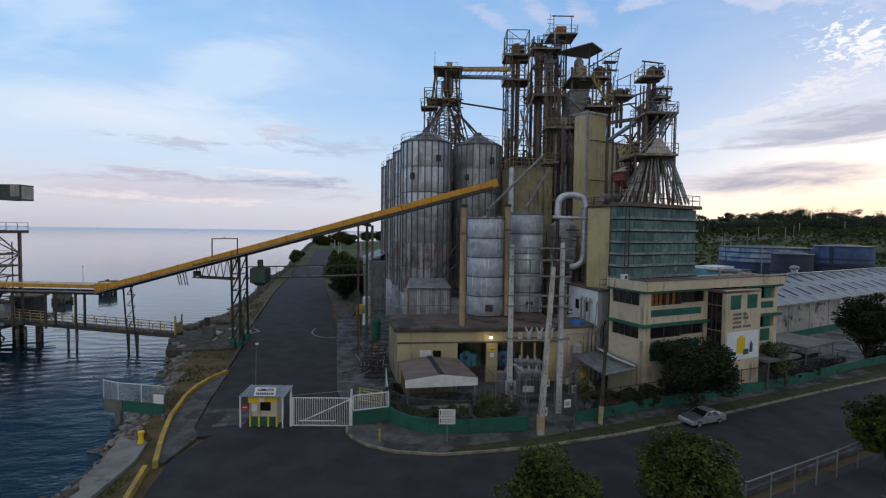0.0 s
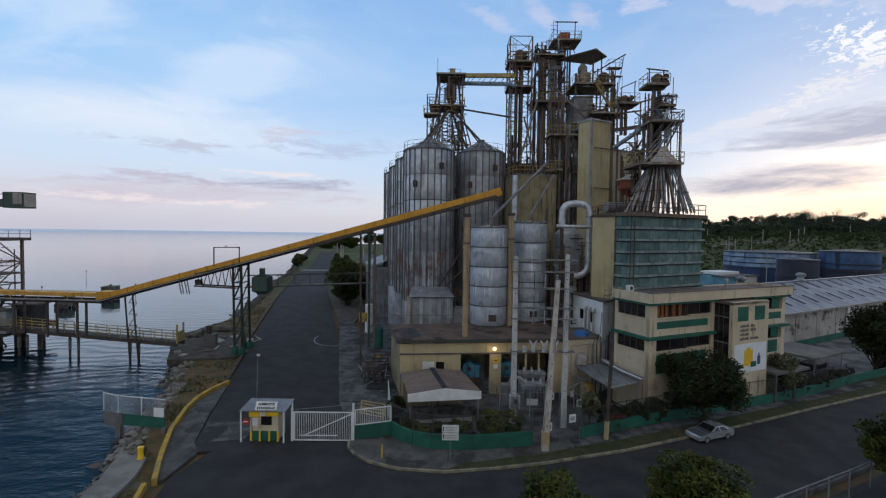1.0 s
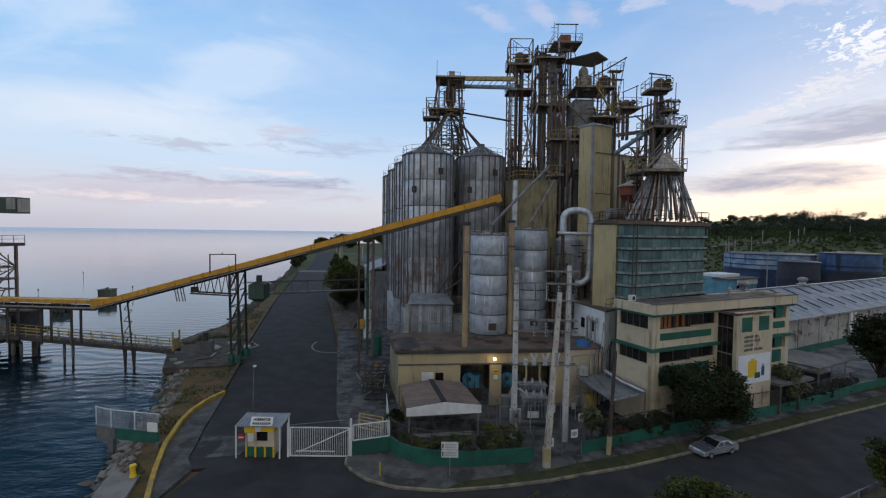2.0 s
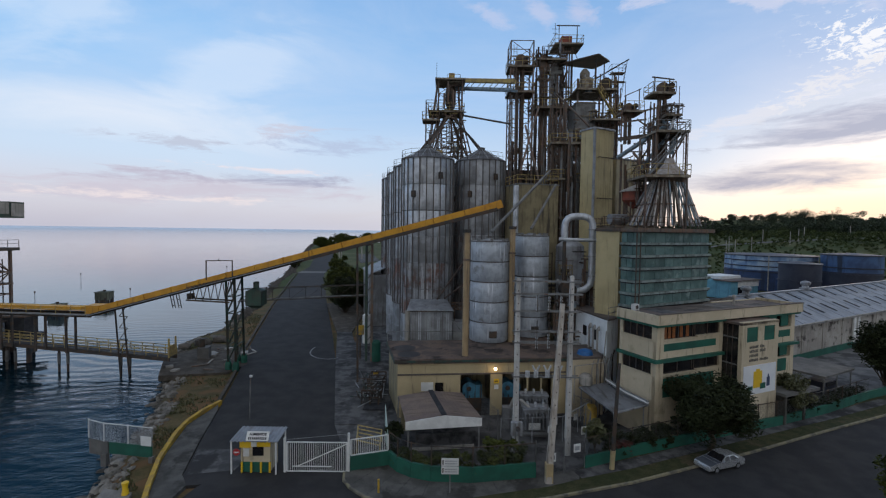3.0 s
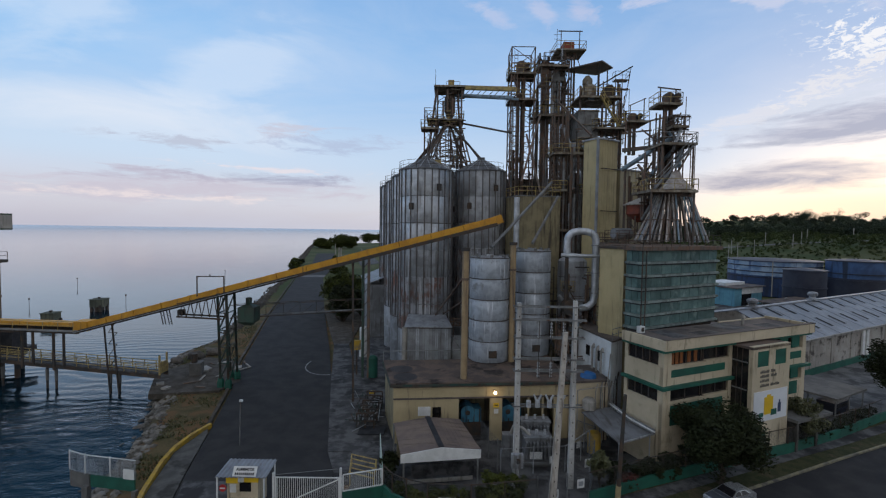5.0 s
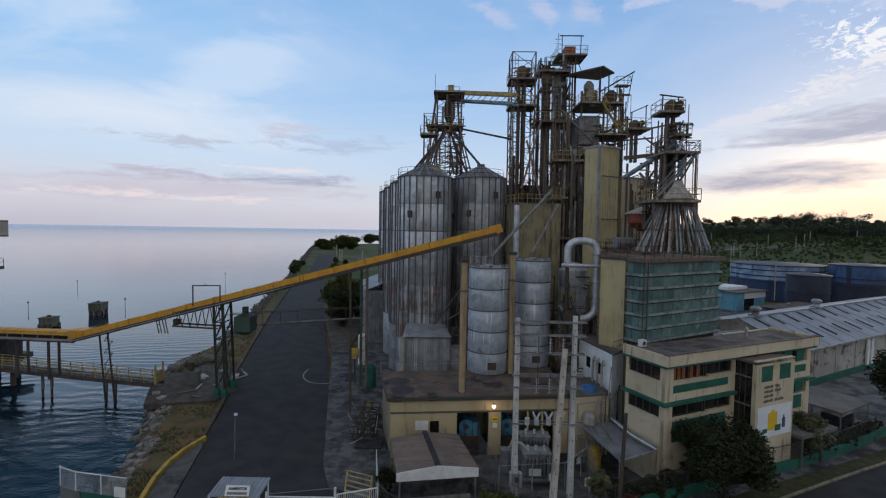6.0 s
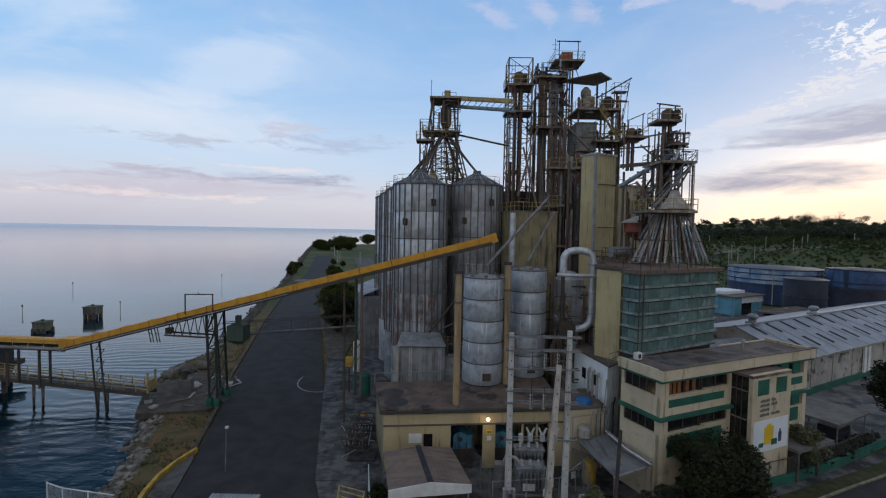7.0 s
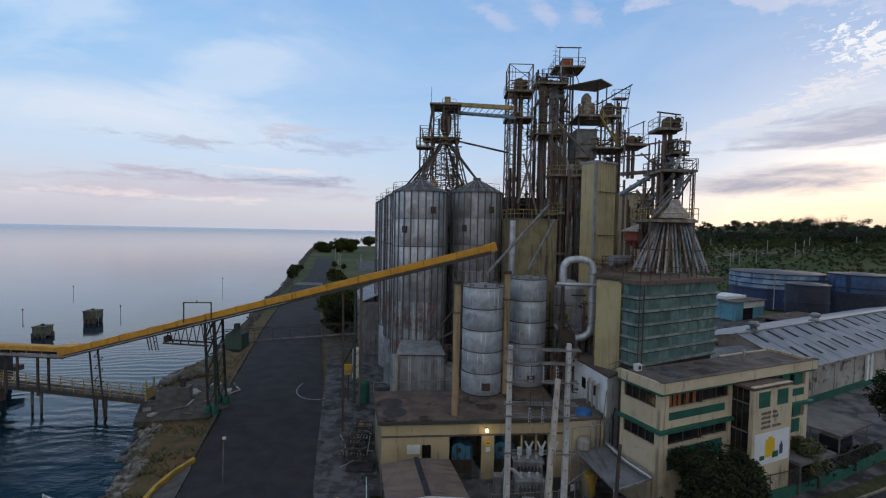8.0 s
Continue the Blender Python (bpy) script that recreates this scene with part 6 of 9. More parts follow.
lamp_l = new("wall_lamp_light", lamp_d)
lamp_l.location = (4.7, 43.2, 4.4)
sgn = thing("warning_sign", (5.2, 43.8, 3.0), "small yellow warning sign on the wall pier", "sign")
part("plate", pg().span((8.85, -0.03, 3.0), (9.35, -0.005, 3.4)), SIGN_YELLOW, sgn)
part("marking", pg().span((8.93, -0.04, 3.15), (9.27, -0.032, 3.25)), DARK_STEEL, sgn)
part("plate", pg().span((8.9, -0.03, 2.45), (9.3, -0.005, 2.85)), WHITE, sgn)
BLUE_M = material("blue_machine_paint", (0.07, 0.24, 0.36), (0.05, 0.17, 0.26), 1.5, rough=0.5, streak=(0.02, 0.04, 0.06))
for s in (7.0, 10.7):
    mc = thing("motor_generator", tuple(PF @ Vector((s, 1.6, 0.1))), "round blue electric machine inside the open bay", "machine", "blue machines")
    part("drum", pg().cyl((s - 0.3, 0.9, 2.2), (s - 0.3, 2.4, 2.2), 0.62, n=24), BLUE_M, mc, smooth=True)
    part("housing", pg().span((s - 0.9, 1.0, 1.3), (s + 0.95, 2.4, 2.5)), BLUE_M, mc, "blue painted housing")
    for k in range(4):
        part("housing_rib", pg().span((s - 0.75 + 0.5 * k, 0.94, 1.32), (s - 0.67 + 0.5 * k, 1.0, 2.48)), DARK_STEEL, mc)
    part("end_ring", pg().cyl((s - 0.3, 0.84, 2.2), (s - 0.3, 0.9, 2.2), 0.22, n=20), DARK_STEEL, mc)
    part("base", pg().span((s - 0.9, 0.9, 0.1), (s + 0.9, 2.4, 1.3)), DARK_STEEL, mc)
for s in (12.0, 13.3):
    part("bay_post", pg().span((s, 0.05, 0), (s + 0.15, 0.2, 3.95)), HOUSE_TAN, pump)

# beige columns on the roof
for (x, y, z1) in ((1.95, 44.4, 16.9), (7.0, 50.0, 17.3)):
    c = thing("pipe_column", (x, y, 5.42), "tall beige painted pipe column on the roof", "column", "beige columns")
    part("shaft", Geo().cyl((x, y, 5.42), (x, y, z1), 0.3, n=16), material("beige_pipe_paint", (0.37, 0.265, 0.145), (0.30, 0.215, 0.12), 0.8, rough=0.6, streak=(0.12, 0.085, 0.06)), c, smooth=True)
    part("collar", Geo().cyl((x, y, z1 - 2.6), (x, y, z1 - 2.4), 0.36, n=16), RUSTY, c)
    part("cap", Geo().cyl((x, y, z1), (x, y, z1 + 0.3), 0.4, n=12), DARK_STEEL, c)

# corrugated shed at the foot of the silos
sh = thing("corrugated_shed", (-1.6, 56.8, 0.05), "low grey corrugated shed at the foot of the silos", "shed")
part("wall", Geo().span((-4.2, 55.6, 0.05), (0.95, 58.1, 7.6)), OLD_GALV, sh)
for i in range(14):
    part("wall_sheet", Geo().span((-4.2 + i * 0.368, 55.52, 0.05), (-3.85 + i * 0.368, 55.6, 7.55)), OLD_GALV if i % 3 else GALV, sh)
    part("sheet_rib", Geo().beam((-4.03 + i * 0.368, 55.5, 0.05), (-4.03 + i * 0.368, 55.5, 7.55), 0.06), OLD_GALV, sh)
part("roof", Geo().add([(-4.4, 55.2, 7.62), (1.05, 55.2, 7.66), (0.3, 58.15, 8.5), (-4.2, 58.15, 8.5), (-4.4, 55.2, 7.7), (1.05, 55.2, 7.74), (0.3, 58.15, 8.58), (-4.2, 58.15, 8.58)], [(3, 2, 1, 0), (4, 5, 6, 7), (0, 1, 5, 4), (1, 2, 6, 5), (2, 3, 7, 6), (3, 0, 4, 7)]), GALV, sh)
# dark strip stands in for the shadow of the eave
part("eave_shadow_board", Geo().beam((-4.4, 55.24, 7.56), (1.05, 55.24, 7.6), 0.06, 0.12), DARK_STEEL, sh)
part("downpipe", Geo().cyl((-4.35, 55.35, 0.05), (-4.35, 55.35, 7.6), 0.32, n=12), PALE_CONCRETE, sh, "pale round downpipe", smooth=True)
lean_to = thing("lean_to_shed", (1.7, 55.8, 0.05), "dark open lean-to beside the corrugated shed", "shed")
part("wall", Geo().span((1.0, 55.9, 0.05), (2.4, 57.8, 6.2)), OLD_GALV, lean_to)
part("brace", Geo().beam((0.95, 55.5, 6.6), (2.5, 55.5, 4.6), 0.12), OLD_GALV, lean_to)
for a, b, r in (((2.2, 50.0, 14.2), (-0.9, 57.4, 8.7), 0.1), ((2.2, 50.2, 11.6), (0.0, 57.6, 8.8), 0.1), ((13.0, 60.0, 24.7), (4.9, 51.2, 17.0), 0.17), ((13.8, 60.0, 23.0), (9.6, 53.6, 17.4), 0.15)):
    single("spout_pipe", Geo().cyl(a, b, r, n=10), TOWER_STEEL if r < 0.12 else GREY_STEEL, b, "sloping grain spout pipe between tank and tower", "pipe", "sloping spout pipes", smooth=True)
bin_deck = thing("roof_rack", (2.0, 53, 5.42), "dark steel rack beside the shed roof", "rack")
part("frame", Geo().rail([(0.9, 57.0, 7.5), (3.4, 57.0, 7.4)], 0.9, 0.35, 0.05, rails=(0.1, 0.5, 0.9)), RUSTY, bin_deck)
part("leg", Geo().beam((1.2, 57.0, 6.2), (1.2, 57.0, 7.7), 0.12), RUSTY, bin_deck)
part("leg", Geo().beam((3.3, 57.0, 0.05), (3.3, 57.0, 7.6), 0.12), RUSTY, bin_deck)

# ---- big looping duct before the yellow tower ----
duct = thing("looping_duct", (14, 51.6, 5.42), "large galvanised duct looping over in front of the tower", "duct")
pts = [(12.85, 51.6, 16.3), (12.85, 51.6, 17.6)] + [(14.35 - 1.5 * math.copysign(abs(math.cos(radians(a))) ** 0.75, math.cos(radians(a))), 51.6, 17.6 + 1.2 * math.sin(radians(a)) ** 0.75) for a in range(15, 180, 15)] + [(15.85, 51.6, 17.6), (15.85, 51.6, 12.2)]
pts += [(15.7, 51.6, 11.4), (15.2, 51.6, 10.9), (14.4, 51.6, 10.7), (13.6, 51.6, 10.7)]
part("tube", Geo().tube(pts, 0.37, 18), GALV, duct, smooth=True)
part("crossbar", Geo().cyl((12.2, 51.4, 16.3), (16.9, 51.4, 16.2), 0.2, n=14), GALV, duct, smooth=True)
for z in (17.3, 14.4, 12.3):
    part("flange", Geo().cyl((15.85, 51.6, z), (15.85, 51.6, z + 0.12), 0.48, n=18), OLD_GALV, duct)
part("fan_casing", Geo().cyl((13.3, 51.0, 10.8), (13.3, 52.3, 10.8), 0.85, n=20), DARK_STEEL, duct, smooth=True)
part("drop_pipe", Geo().tube([(12.85, 51.6, 16.3), (12.85, 51.6, 5.42)], 0.2, 12), DARK_STEEL, duct, smooth=True)
for x, y in ((12.6, 51.0), (14.0, 51.0), (12.6, 52.3), (14.0, 52.3)):
    part("fan_leg", Geo().beam((x, y, 5.42), (x, y, 10.4), 0.14), DARK_STEEL, duct)
tangle(duct, (12.2, 51.8, 5.5), (16.4, 53.5, 15.0), 14, 22, 6, 81, 3)
cyc = thing("cyclone", (14.5, 56, 8), "tall grey cyclone vessel behind the duct", "cyclone")
part("shell", Geo().lathe((14.6, 55.8, 0.05), [(1.6, 0), (1.6, 15.4), (0.6, 16.2), (0.02, 16.3)], 28), OLD_GALV, cyc, smooth=True)

# ---- shelter with brown roof behind the hedge ----
shel = thing("open_shelter", (-0.4, 38, 0.05), "open shelter with brown sheet roof and white fascia", "shelter")
fl, fr, bl, br = Vector((-2.8, 35.1)), Vector((2.9, 36.05)), Vector((-3.85, 40.3)), Vector((1.55, 41.3))
fm, bm_ = fl.lerp(fr, 0.5), bl.lerp(br, 0.5)
z_e, z_r = 2.95, 3.3
part("roof", Geo().add([(*fl, z_e), (*fm, z_r), (*bm_, z_r), (*bl, z_e), (*fl, z_e + 0.05), (*fm, z_r + 0.05), (*bm_, z_r + 0.05), (*bl, z_e + 0.05)], [(3, 2, 1, 0), (4, 5, 6, 7), (0, 1, 5, 4), (1, 2, 6, 5), (2, 3, 7, 6), (3, 0, 4, 7)]), BROWN_SHEET, shel)
part("roof", Geo().add([(*fm, z_r), (*fr, z_e), (*br, z_e), (*bm_, z_r), (*fm, z_r + 0.05), (*fr, z_e + 0.05), (*br, z_e + 0.05), (*bm_, z_r + 0.05)], [(3, 2, 1, 0), (4, 5, 6, 7), (0, 1, 5, 4), (1, 2, 6, 5), (2, 3, 7, 6), (3, 0, 4, 7)]), BROWN_SHEET, shel)
part("ridge_cap", Geo().beam((*fm, z_r + 0.08), (*bm_, z_r + 0.08), 0.4, 0.05), MATT_DARK, shel)
for k in range(9):
    for a0, b0, a1, b1, za, zb in ((fl, fm, bl, bm_, z_e, z_r), (fm, fr, bm_, br, z_r, z_e)):
        p, q = a0.lerp(b0, (k + 0.5) / 9), a1.lerp(b1, (k + 0.5) / 9)
        z = za + (zb - za) * (k + 0.5) / 9 + 0.065
        part("sheet_rib", Geo().beam((*p, z - 0.012), (*q, z - 0.012), 0.035, 0.02), BROWN_SHEET, shel)
part("fascia", Geo().add([(fl.x, fl.y - 0.08, z_e - 0.55), (fr.x, fr.y - 0.08, z_e - 0.55), (fr.x, fr.y - 0.08, z_e + 0.04), (fm.x, fm.y - 0.08, z_r + 0.04), (fl.x, fl.y - 0.08, z_e + 0.04),
     (fl.x, fl.y, z_e - 0.55), (fr.x, fr.y, z_e - 0.55), (fr.x, fr.y, z_e + 0.04), (fm.x, fm.y, z_r + 0.04), (fl.x, fl.y, z_e + 0.04)],
     [(0, 1, 2, 3, 4), (9, 8, 7, 6, 5), (0, 5, 6, 1), (1, 6, 7, 2), (2, 7, 8, 3), (3, 8, 9, 4), (4, 9, 5, 0)]), WHITE, shel, "white corrugated fascia")
for p in (fl + Vector((0.2, 0.2)), fr + Vector((-0.2, 0.2)), bl, br):
    part("post", Geo().beam((*p, 0.05), (*p, z_e), 0.12), GREY_STEEL, shel)
part("low_wall", Geo().beam((-2.2, 37.6, 0.5), (2.6, 38.4, 0.5), 0.15, 0.9), APRON, shel)
part("back_wall", Geo().beam((-3.6, 40.2, 1.4), (1.5, 41.2, 1.4), 0.15, 2.7), DULL_YELLOW, shel)
part("beam", Geo().beam((-2.4, 36.3, 0.35), (2.4, 37.1, 0.35), 0.12, 0.25), PALE_CONCRETE, shel)
note = thing("notice_board", (-0.9, 39, 1.6), "small cream notice board on a post under the shelter", "notice board")
part("plate", Geo().box((-0.9, 38.2, 2.0), (0.75, 0.05, 0.7)), CREAM, note)
part("post", Geo().beam((-0.9, 38.25, 0.05), (-0.9, 38.25, 1.7), 0.07), GREY_STEEL, note)

# ---- substation ----
POLE_GREY = material("pale_grey_concrete", (0.52, 0.51, 0.49), (0.42, 0.41, 0.395), 1.2, rough=0.9, streak=(0.25, 0.24, 0.225), bump=0.2, spec=0.25)


def concrete_pole(base, top, w0, w1, label, group="", mat=POLE_GREY):
    ob = thing("concrete_pole", base, label, "utility pole", group)
    b, t = Vector(base), Vector(top)
    pts = []
    for p, w in ((b, w0), (t, w1)):
        h, c = w / 2, w / 2 * 0.7
        pts += [p + Vector(o) for o in ((-c, -h, 0), (c, -h, 0), (h, -c, 0), (h, c, 0), (c, h, 0), (-c, h, 0), (-h, c, 0), (-h, -c, 0))]
    part("shaft", Geo().add(pts, [tuple(reversed(range(8))), tuple(range(8, 16))] + [(i, (i + 1) % 8, (i + 1) % 8 + 8, i + 8) for i in range(8)]), mat, ob)
    for i in range(1, 14):
        p = b.lerp(t, i / 14)
        w = w0 + (w1 - w0) * i / 14
        part("bolt_hole", Geo().box((p.x, p.y - w / 2 - 0.004, p.z), (0.06, 0.02, 0.1)), DARK_STEEL, ob)
    return ob


concrete_pole((5.5, 36.5, 0.05), (5.5, 36.5, 13.6), 0.46, 0.32, "square concrete pole of the transformer frame", "transformer frame poles")
concrete_pole((9.5, 36.5, 0.05), (9.55, 36.5, 13.8), 0.44, 0.3, "square concrete pole of the transformer frame", "transformer frame poles")
lean = concrete_pole((7.13, 32.4, 0.1), (8.3, 34.3, 12.0), 0.46, 0.31, "leaning square concrete utility pole with yellow foot", mat=POLE_TAN)
part("painted_foot", Geo().box((7.19, 32.5, 0.75), (0.48, 0.5, 1.35)), material("faded_yellow_band", (0.42, 0.32, 0.16), (0.36, 0.28, 0.16), 1.5, rough=0.85), lean, "faded yellow painted foot")
PORC = material("porcelain", (0.46, 0.47, 0.48), (0.34, 0.35, 0.36), 3.0, rough=0.3, bump=0)


def insulator(ob, x, y, z, h, r=0.09):
    prof = []
    k = 5
    for i in range(k):
        prof += [(r * 0.5, h * i / k), (r * 1.25, h * (i + 0.4) / k), (r * 0.5, h * (i + 0.8) / k)]
    part("insulator", Geo().lathe((x, y, z), prof + [(0.01, h)], 10), PORC, ob, smooth=True)


for z, over in ((13.35, 0.8), (12.4, 0.8), (11.1, 0.7), (9.55, 0.7), (8.7, 0.7), (6.1, 0.7)):
    b = thing("crossarm", (7.5, 36.5, z), "grey steel crossarm across the twin concrete poles", "crossarm", "steel crossarms")
    for dy in (-0.22, 0.22):
        part("angle_bar", Geo().beam((5.5 - over * 0.5, 36.5 + dy, z), (9.55 + over, 36.5 + dy, z), 0.07, 0.1), GREY_STEEL, b)
    if z in (12.4, 9.55):
        for x in (6.9, 7.8, 8.7):
            insulator(b, x, 36.2, z - 1.25, 1.15)
            part("switch_blade", Geo().beam((x, 36.1, z - 1.3), (x, 36.1, z + 0.9 if z < 10 else z), 0.05), DARK_STEEL, b)
    if z == 6.1:
        for x in (6.9, 7.75, 8.6):
            for dx in (-0.3, 0.3):
                g = Geo().tube([(x + dx * 0.2, 36.1, z + 0.5), (x + dx * 0.9, 36.1, z + 0.95)], [0.08, 0.07], 10)
                part("bushing", g, PORC, b, "pale slanted bushing", smooth=True)
            part("regulator_can", Geo().cyl((x, 36.1, z + 0.05), (x, 36.1, z + 0.55), 0.17, n=14), PORC, b, smooth=True)
        part("regulator_can", Geo().cyl((6.25, 36.1, z + 0.05), (6.25, 36.1, z + 0.5), 0.17, n=14), PORC, b, smooth=True)
meter = thing("meter_box", (5.5, 36.2, 1.9), "grey meter box strapped to a concrete pole", "meter box")
part("case", Geo().span((5.1, 35.9, 1.7), (5.95, 36.25, 2.7)), OLD_GALV, meter)
part("dial", Geo().cyl((5.55, 35.9, 2.25), (5.55, 35.86, 2.25), 0.2, n=14), DARK_STEEL, meter)


TANK_GREY = material("weathered_grey_paint", (0.24, 0.25, 0.26), (0.165, 0.17, 0.175), 1.0, rough=0.6, metal=0.2, streak=(0.09, 0.085, 0.08), bump=0.1, vary=0.15)


def transformer(x0, x1, y0, y1, z0, z1, label):
    ob = thing("power_transformer", ((x0 + x1) / 2, (y0 + y1) / 2, 0.05), label, "transformer")
    part("plinth", Geo().span((x0 - 0.2, y0 - 0.2, 0.05), (x1 + 0.2, y1 + 0.2, z0)), CONCRETE, ob)
    part("tank", Geo().span((x0, y0, z0), (x1, y1, z1)), TANK_GREY, ob)
    part("lid", Geo().span((x0 - 0.1, y0 - 0.1, z1), (x1 + 0.1, y1 + 0.1, z1 + 0.12)), TANK_GREY, ob)
    part("rail", Geo().beam((x0 - 0.3, y0 - 0.5, z0 + 0.02), (x1 + 0.5, y0 - 0.5, z0 + 0.02), 0.16), GREY_STEEL, ob)
    k = int((x1 - x0) / 0.28)
    for i in range(k):
        part("cooling_fin", Geo().span((x0 + 0.1 + i * 0.28, y0 - 0.35, z0 + 0.2), (x0 + 0.2 + i * 0.28, y0, z1 - 0.2)), TANK_GREY, ob)
    for i in range(3):
        insulator(ob, x0 + (x1 - x0) * (i + 0.6) / 3.2, (y0 + y1) / 2, z1, 0.55, 0.1)
    part("name_plate", Geo().span((x0 + 0.35, y0 - 0.4, z0 + 0.3), (x0 + 1.3, y0 - 0.36, z0 + 0.85)), WHITE, ob, "white warning plate")
    return ob


transformer(6.7, 8.8, 39.6, 40.8, 0.45, 2.2, "grey oil transformer with cooling fins")
transformer(6.9, 9.2, 42.0, 43.0, 0.4, 2.5, "larger grey oil transformer behind the first")
tv = thing("transformer_cabinet", (5.6, 41.2, 0.05), "grey switch cabinet beside the transformers", "cabinet")
part("case", Geo().span((5.1, 40.8, 0.05), (6.0, 41.6, 1.9)), TANK_GREY, tv)
part("pipe", Geo().tube([(5.8, 41.2, 1.9), (6.0, 41.0, 2.6), (6.6, 40.4, 2.75), (7.2, 40.0, 2.3)], 0.13, 10), PALE_CONCRETE, tv, smooth=True)


# ---- wire fences ----
WIRE = material("fence_wire", (0.14, 0.145, 0.15), (0.10, 0.10, 0.10), 2.0, rough=0.5, metal=0.5, bump=0)


def wire_fence(name, pts, z0, z1, label, post_mat, step=2.5, pitch=0.16, thin=0.006, top_rail=True, kind="", wire=None):
    ob = thing(name, (*pts[0], z0), label, "fence", kind=kind)
    mesh_g = Geo()
    for a, b in zip(pts[:-1], pts[1:]):
        a, b = Vector((*a, 0)), Vector((*b, 0))
        ln = (b - a).length
        d = (b - a) / ln
        k = max(1, round(ln / step))
        for i in range(k + 1):
            p = a + d * (ln * i / k)
            if i < k or (b.x, b.y) == tuple(pts[-1]):
                part("post", Geo().cyl((p.x, p.y, z0), (p.x, p.y, z1 + 0.08), 0.04, n=8), post_mat, ob)
        if top_rail:
            part("top_rail", Geo().beam((a.x, a.y, z1), (b.x, b.y, z1), 0.05), post_mat, ob)
        h = z1 - z0
        i = -int(h / pitch)
        while i * pitch < ln:
            for sgn in (1, -1):
                s0 = i * pitch if sgn > 0 else i * pitch + h
                s1 = s0 + sgn * h
                lo, hi = (s0, z0), (s1, z1)
                cut = []
                for s, z in (lo, hi):
                    t = min(max(s, 0.0), ln)
                    cut.append((t, z0 + (t - s0) * sgn))
                if abs(cut[0][0] - cut[1][0]) > 0.02:
                    p, q = (a + d * cut[0][0], a + d * cut[1][0])
                    n_ = Vector((-d.y, d.x, 0)) * thin
                    t_ = Vector((0, 0, thin))
                    pp, qq = Vector((p.x, p.y, cut[0][1])), Vector((q.x, q.y, cut[1][1]))
                    mesh_g.add([pp - t_, pp + t_, qq + t_, qq - t_, pp + n_, qq + n_], [(0, 1, 2, 3), (0, 4, 5, 3), (1, 4, 5, 2)])
            i += 1
    part("wire_mesh", mesh_g, wire or WIRE, ob)
    return ob


wire_fence("enclosure_fence", [(4.6, 38.0), (9.7, 38.7), (13.2, 42.3), (12.0, 43.6)], 0.05, 2.1, "grey wire enclosure round the transformers", OLD_GALV, 2.6, 0.2)
for x, y in ((11.4, 41.0), (8.6, 38.45)):
    single("warning_sign", Geo().box((x, y - 0.12, 1.2), (0.5, 0.03, 0.55), 30), WHITE, (x, y, 1.2), "small white warning sign wired to the fence", "sign", "white fence signs")


wall_g = thing("green_wall", (*FENCE[0], 0.1), "low green-painted wall curving round the corner", "wall", kind="structure")
for p, q in zip(FENCE[:-1], FENCE[1:]):
    part("wall_section", Geo().beam((*p, 0.6), (*q, 0.6), 0.2, 1.1), GREEN, wall_g)
wall_h = thing("green_wall", (*FENCE2[0], 0.1), "long low green-painted wall along the street", "wall", kind="structure")
for p, q in zip(FENCE2[:-1], FENCE2[1:]):
    part("wall_section", Geo().beam((*p, 0.5), (*q, 0.5), 0.2, 0.9), GREEN, wall_h)
wire_fence("chain_link_fence", FENCE[1:], 1.15, 2.5, "chain-link fence on the curved green wall", DARK_STEEL, 2.2)
wire_fence("chain_link_fence", FENCE2[:6], 0.95, 2.3, "chain-link fence along the street wall", DARK_STEEL, 2.6)
wire_fence("chain_link_fence", [(6.4, 33.1), (4.4, 38.5), (3.4, 42.6)], 0.1, 2.6, "chain-link fence of the transformer yard", GREY_STEEL, 2.4, top_rail=False)
wire_fence("chain_link_fence", [(6.4, 33.1), (8.5, 33.6), (10.2, 34.4)], 0.15, 2.6, "chain-link gate of the transformer yard", GREY_STEEL, 1.9, top_rail=False)
wire_fence("chain_link_fence", [(10.2, 34.4), (11.9, 38.5), (12.2, 42.0)], 0.1, 2.6, "chain-link fence beside the awning", GREY_STEEL, 2.2, top_rail=False)
for x, y, z in ((7.6, 33.35, 1.1), (9.5, 34.0, 1.5), (8.9, 38.3, 1.6), (10.6, 36.0, 1.9)):
    wsn = thing("warning_sign", (x, y, z), "small white warning sign wired to the fence", "sign", "white fence signs")
    part("plate", Geo().box((x, y - 0.06, z + 0.3), (0.55, 0.03, 0.6), 18), WHITE, wsn)
    part("marking", Geo().box((x, y - 0.082, z + 0.3), (0.36, 0.01, 0.3), 18), OLD_GALV, wsn)

# ---- belt conveyor from the quay ----
B0, B1, B2 = Vector((-60, 57.6, 6.75)), Vector((-41.2, 55.7, 6.85)), Vector((5.4, 51.0, 19.6))
conv = thing("belt_conveyor", (-24.5, 55, 0.05), "long inclined yellow belt conveyor from quay to plant", "conveyor")
side = Vector((0, 1, 0))
k = 14
for i in range(k):
    p, q = B1.lerp(B2, i / k), B1.lerp(B2, (i + 0.985) / k)
    part("cover", Geo().beam(p + Vector((0, 0, 0.28)), q + Vector((0, 0, 0.28)), 1.25, 0.62), YELLOW, conv, "yellow hood section")
    part("hood_joint", Geo().beam(q + Vector((0, 0, 0.28)) - (q - p).normalized() * 0.06, q + Vector((0, 0, 0.28)), 1.33, 0.7), YELLOW, conv)
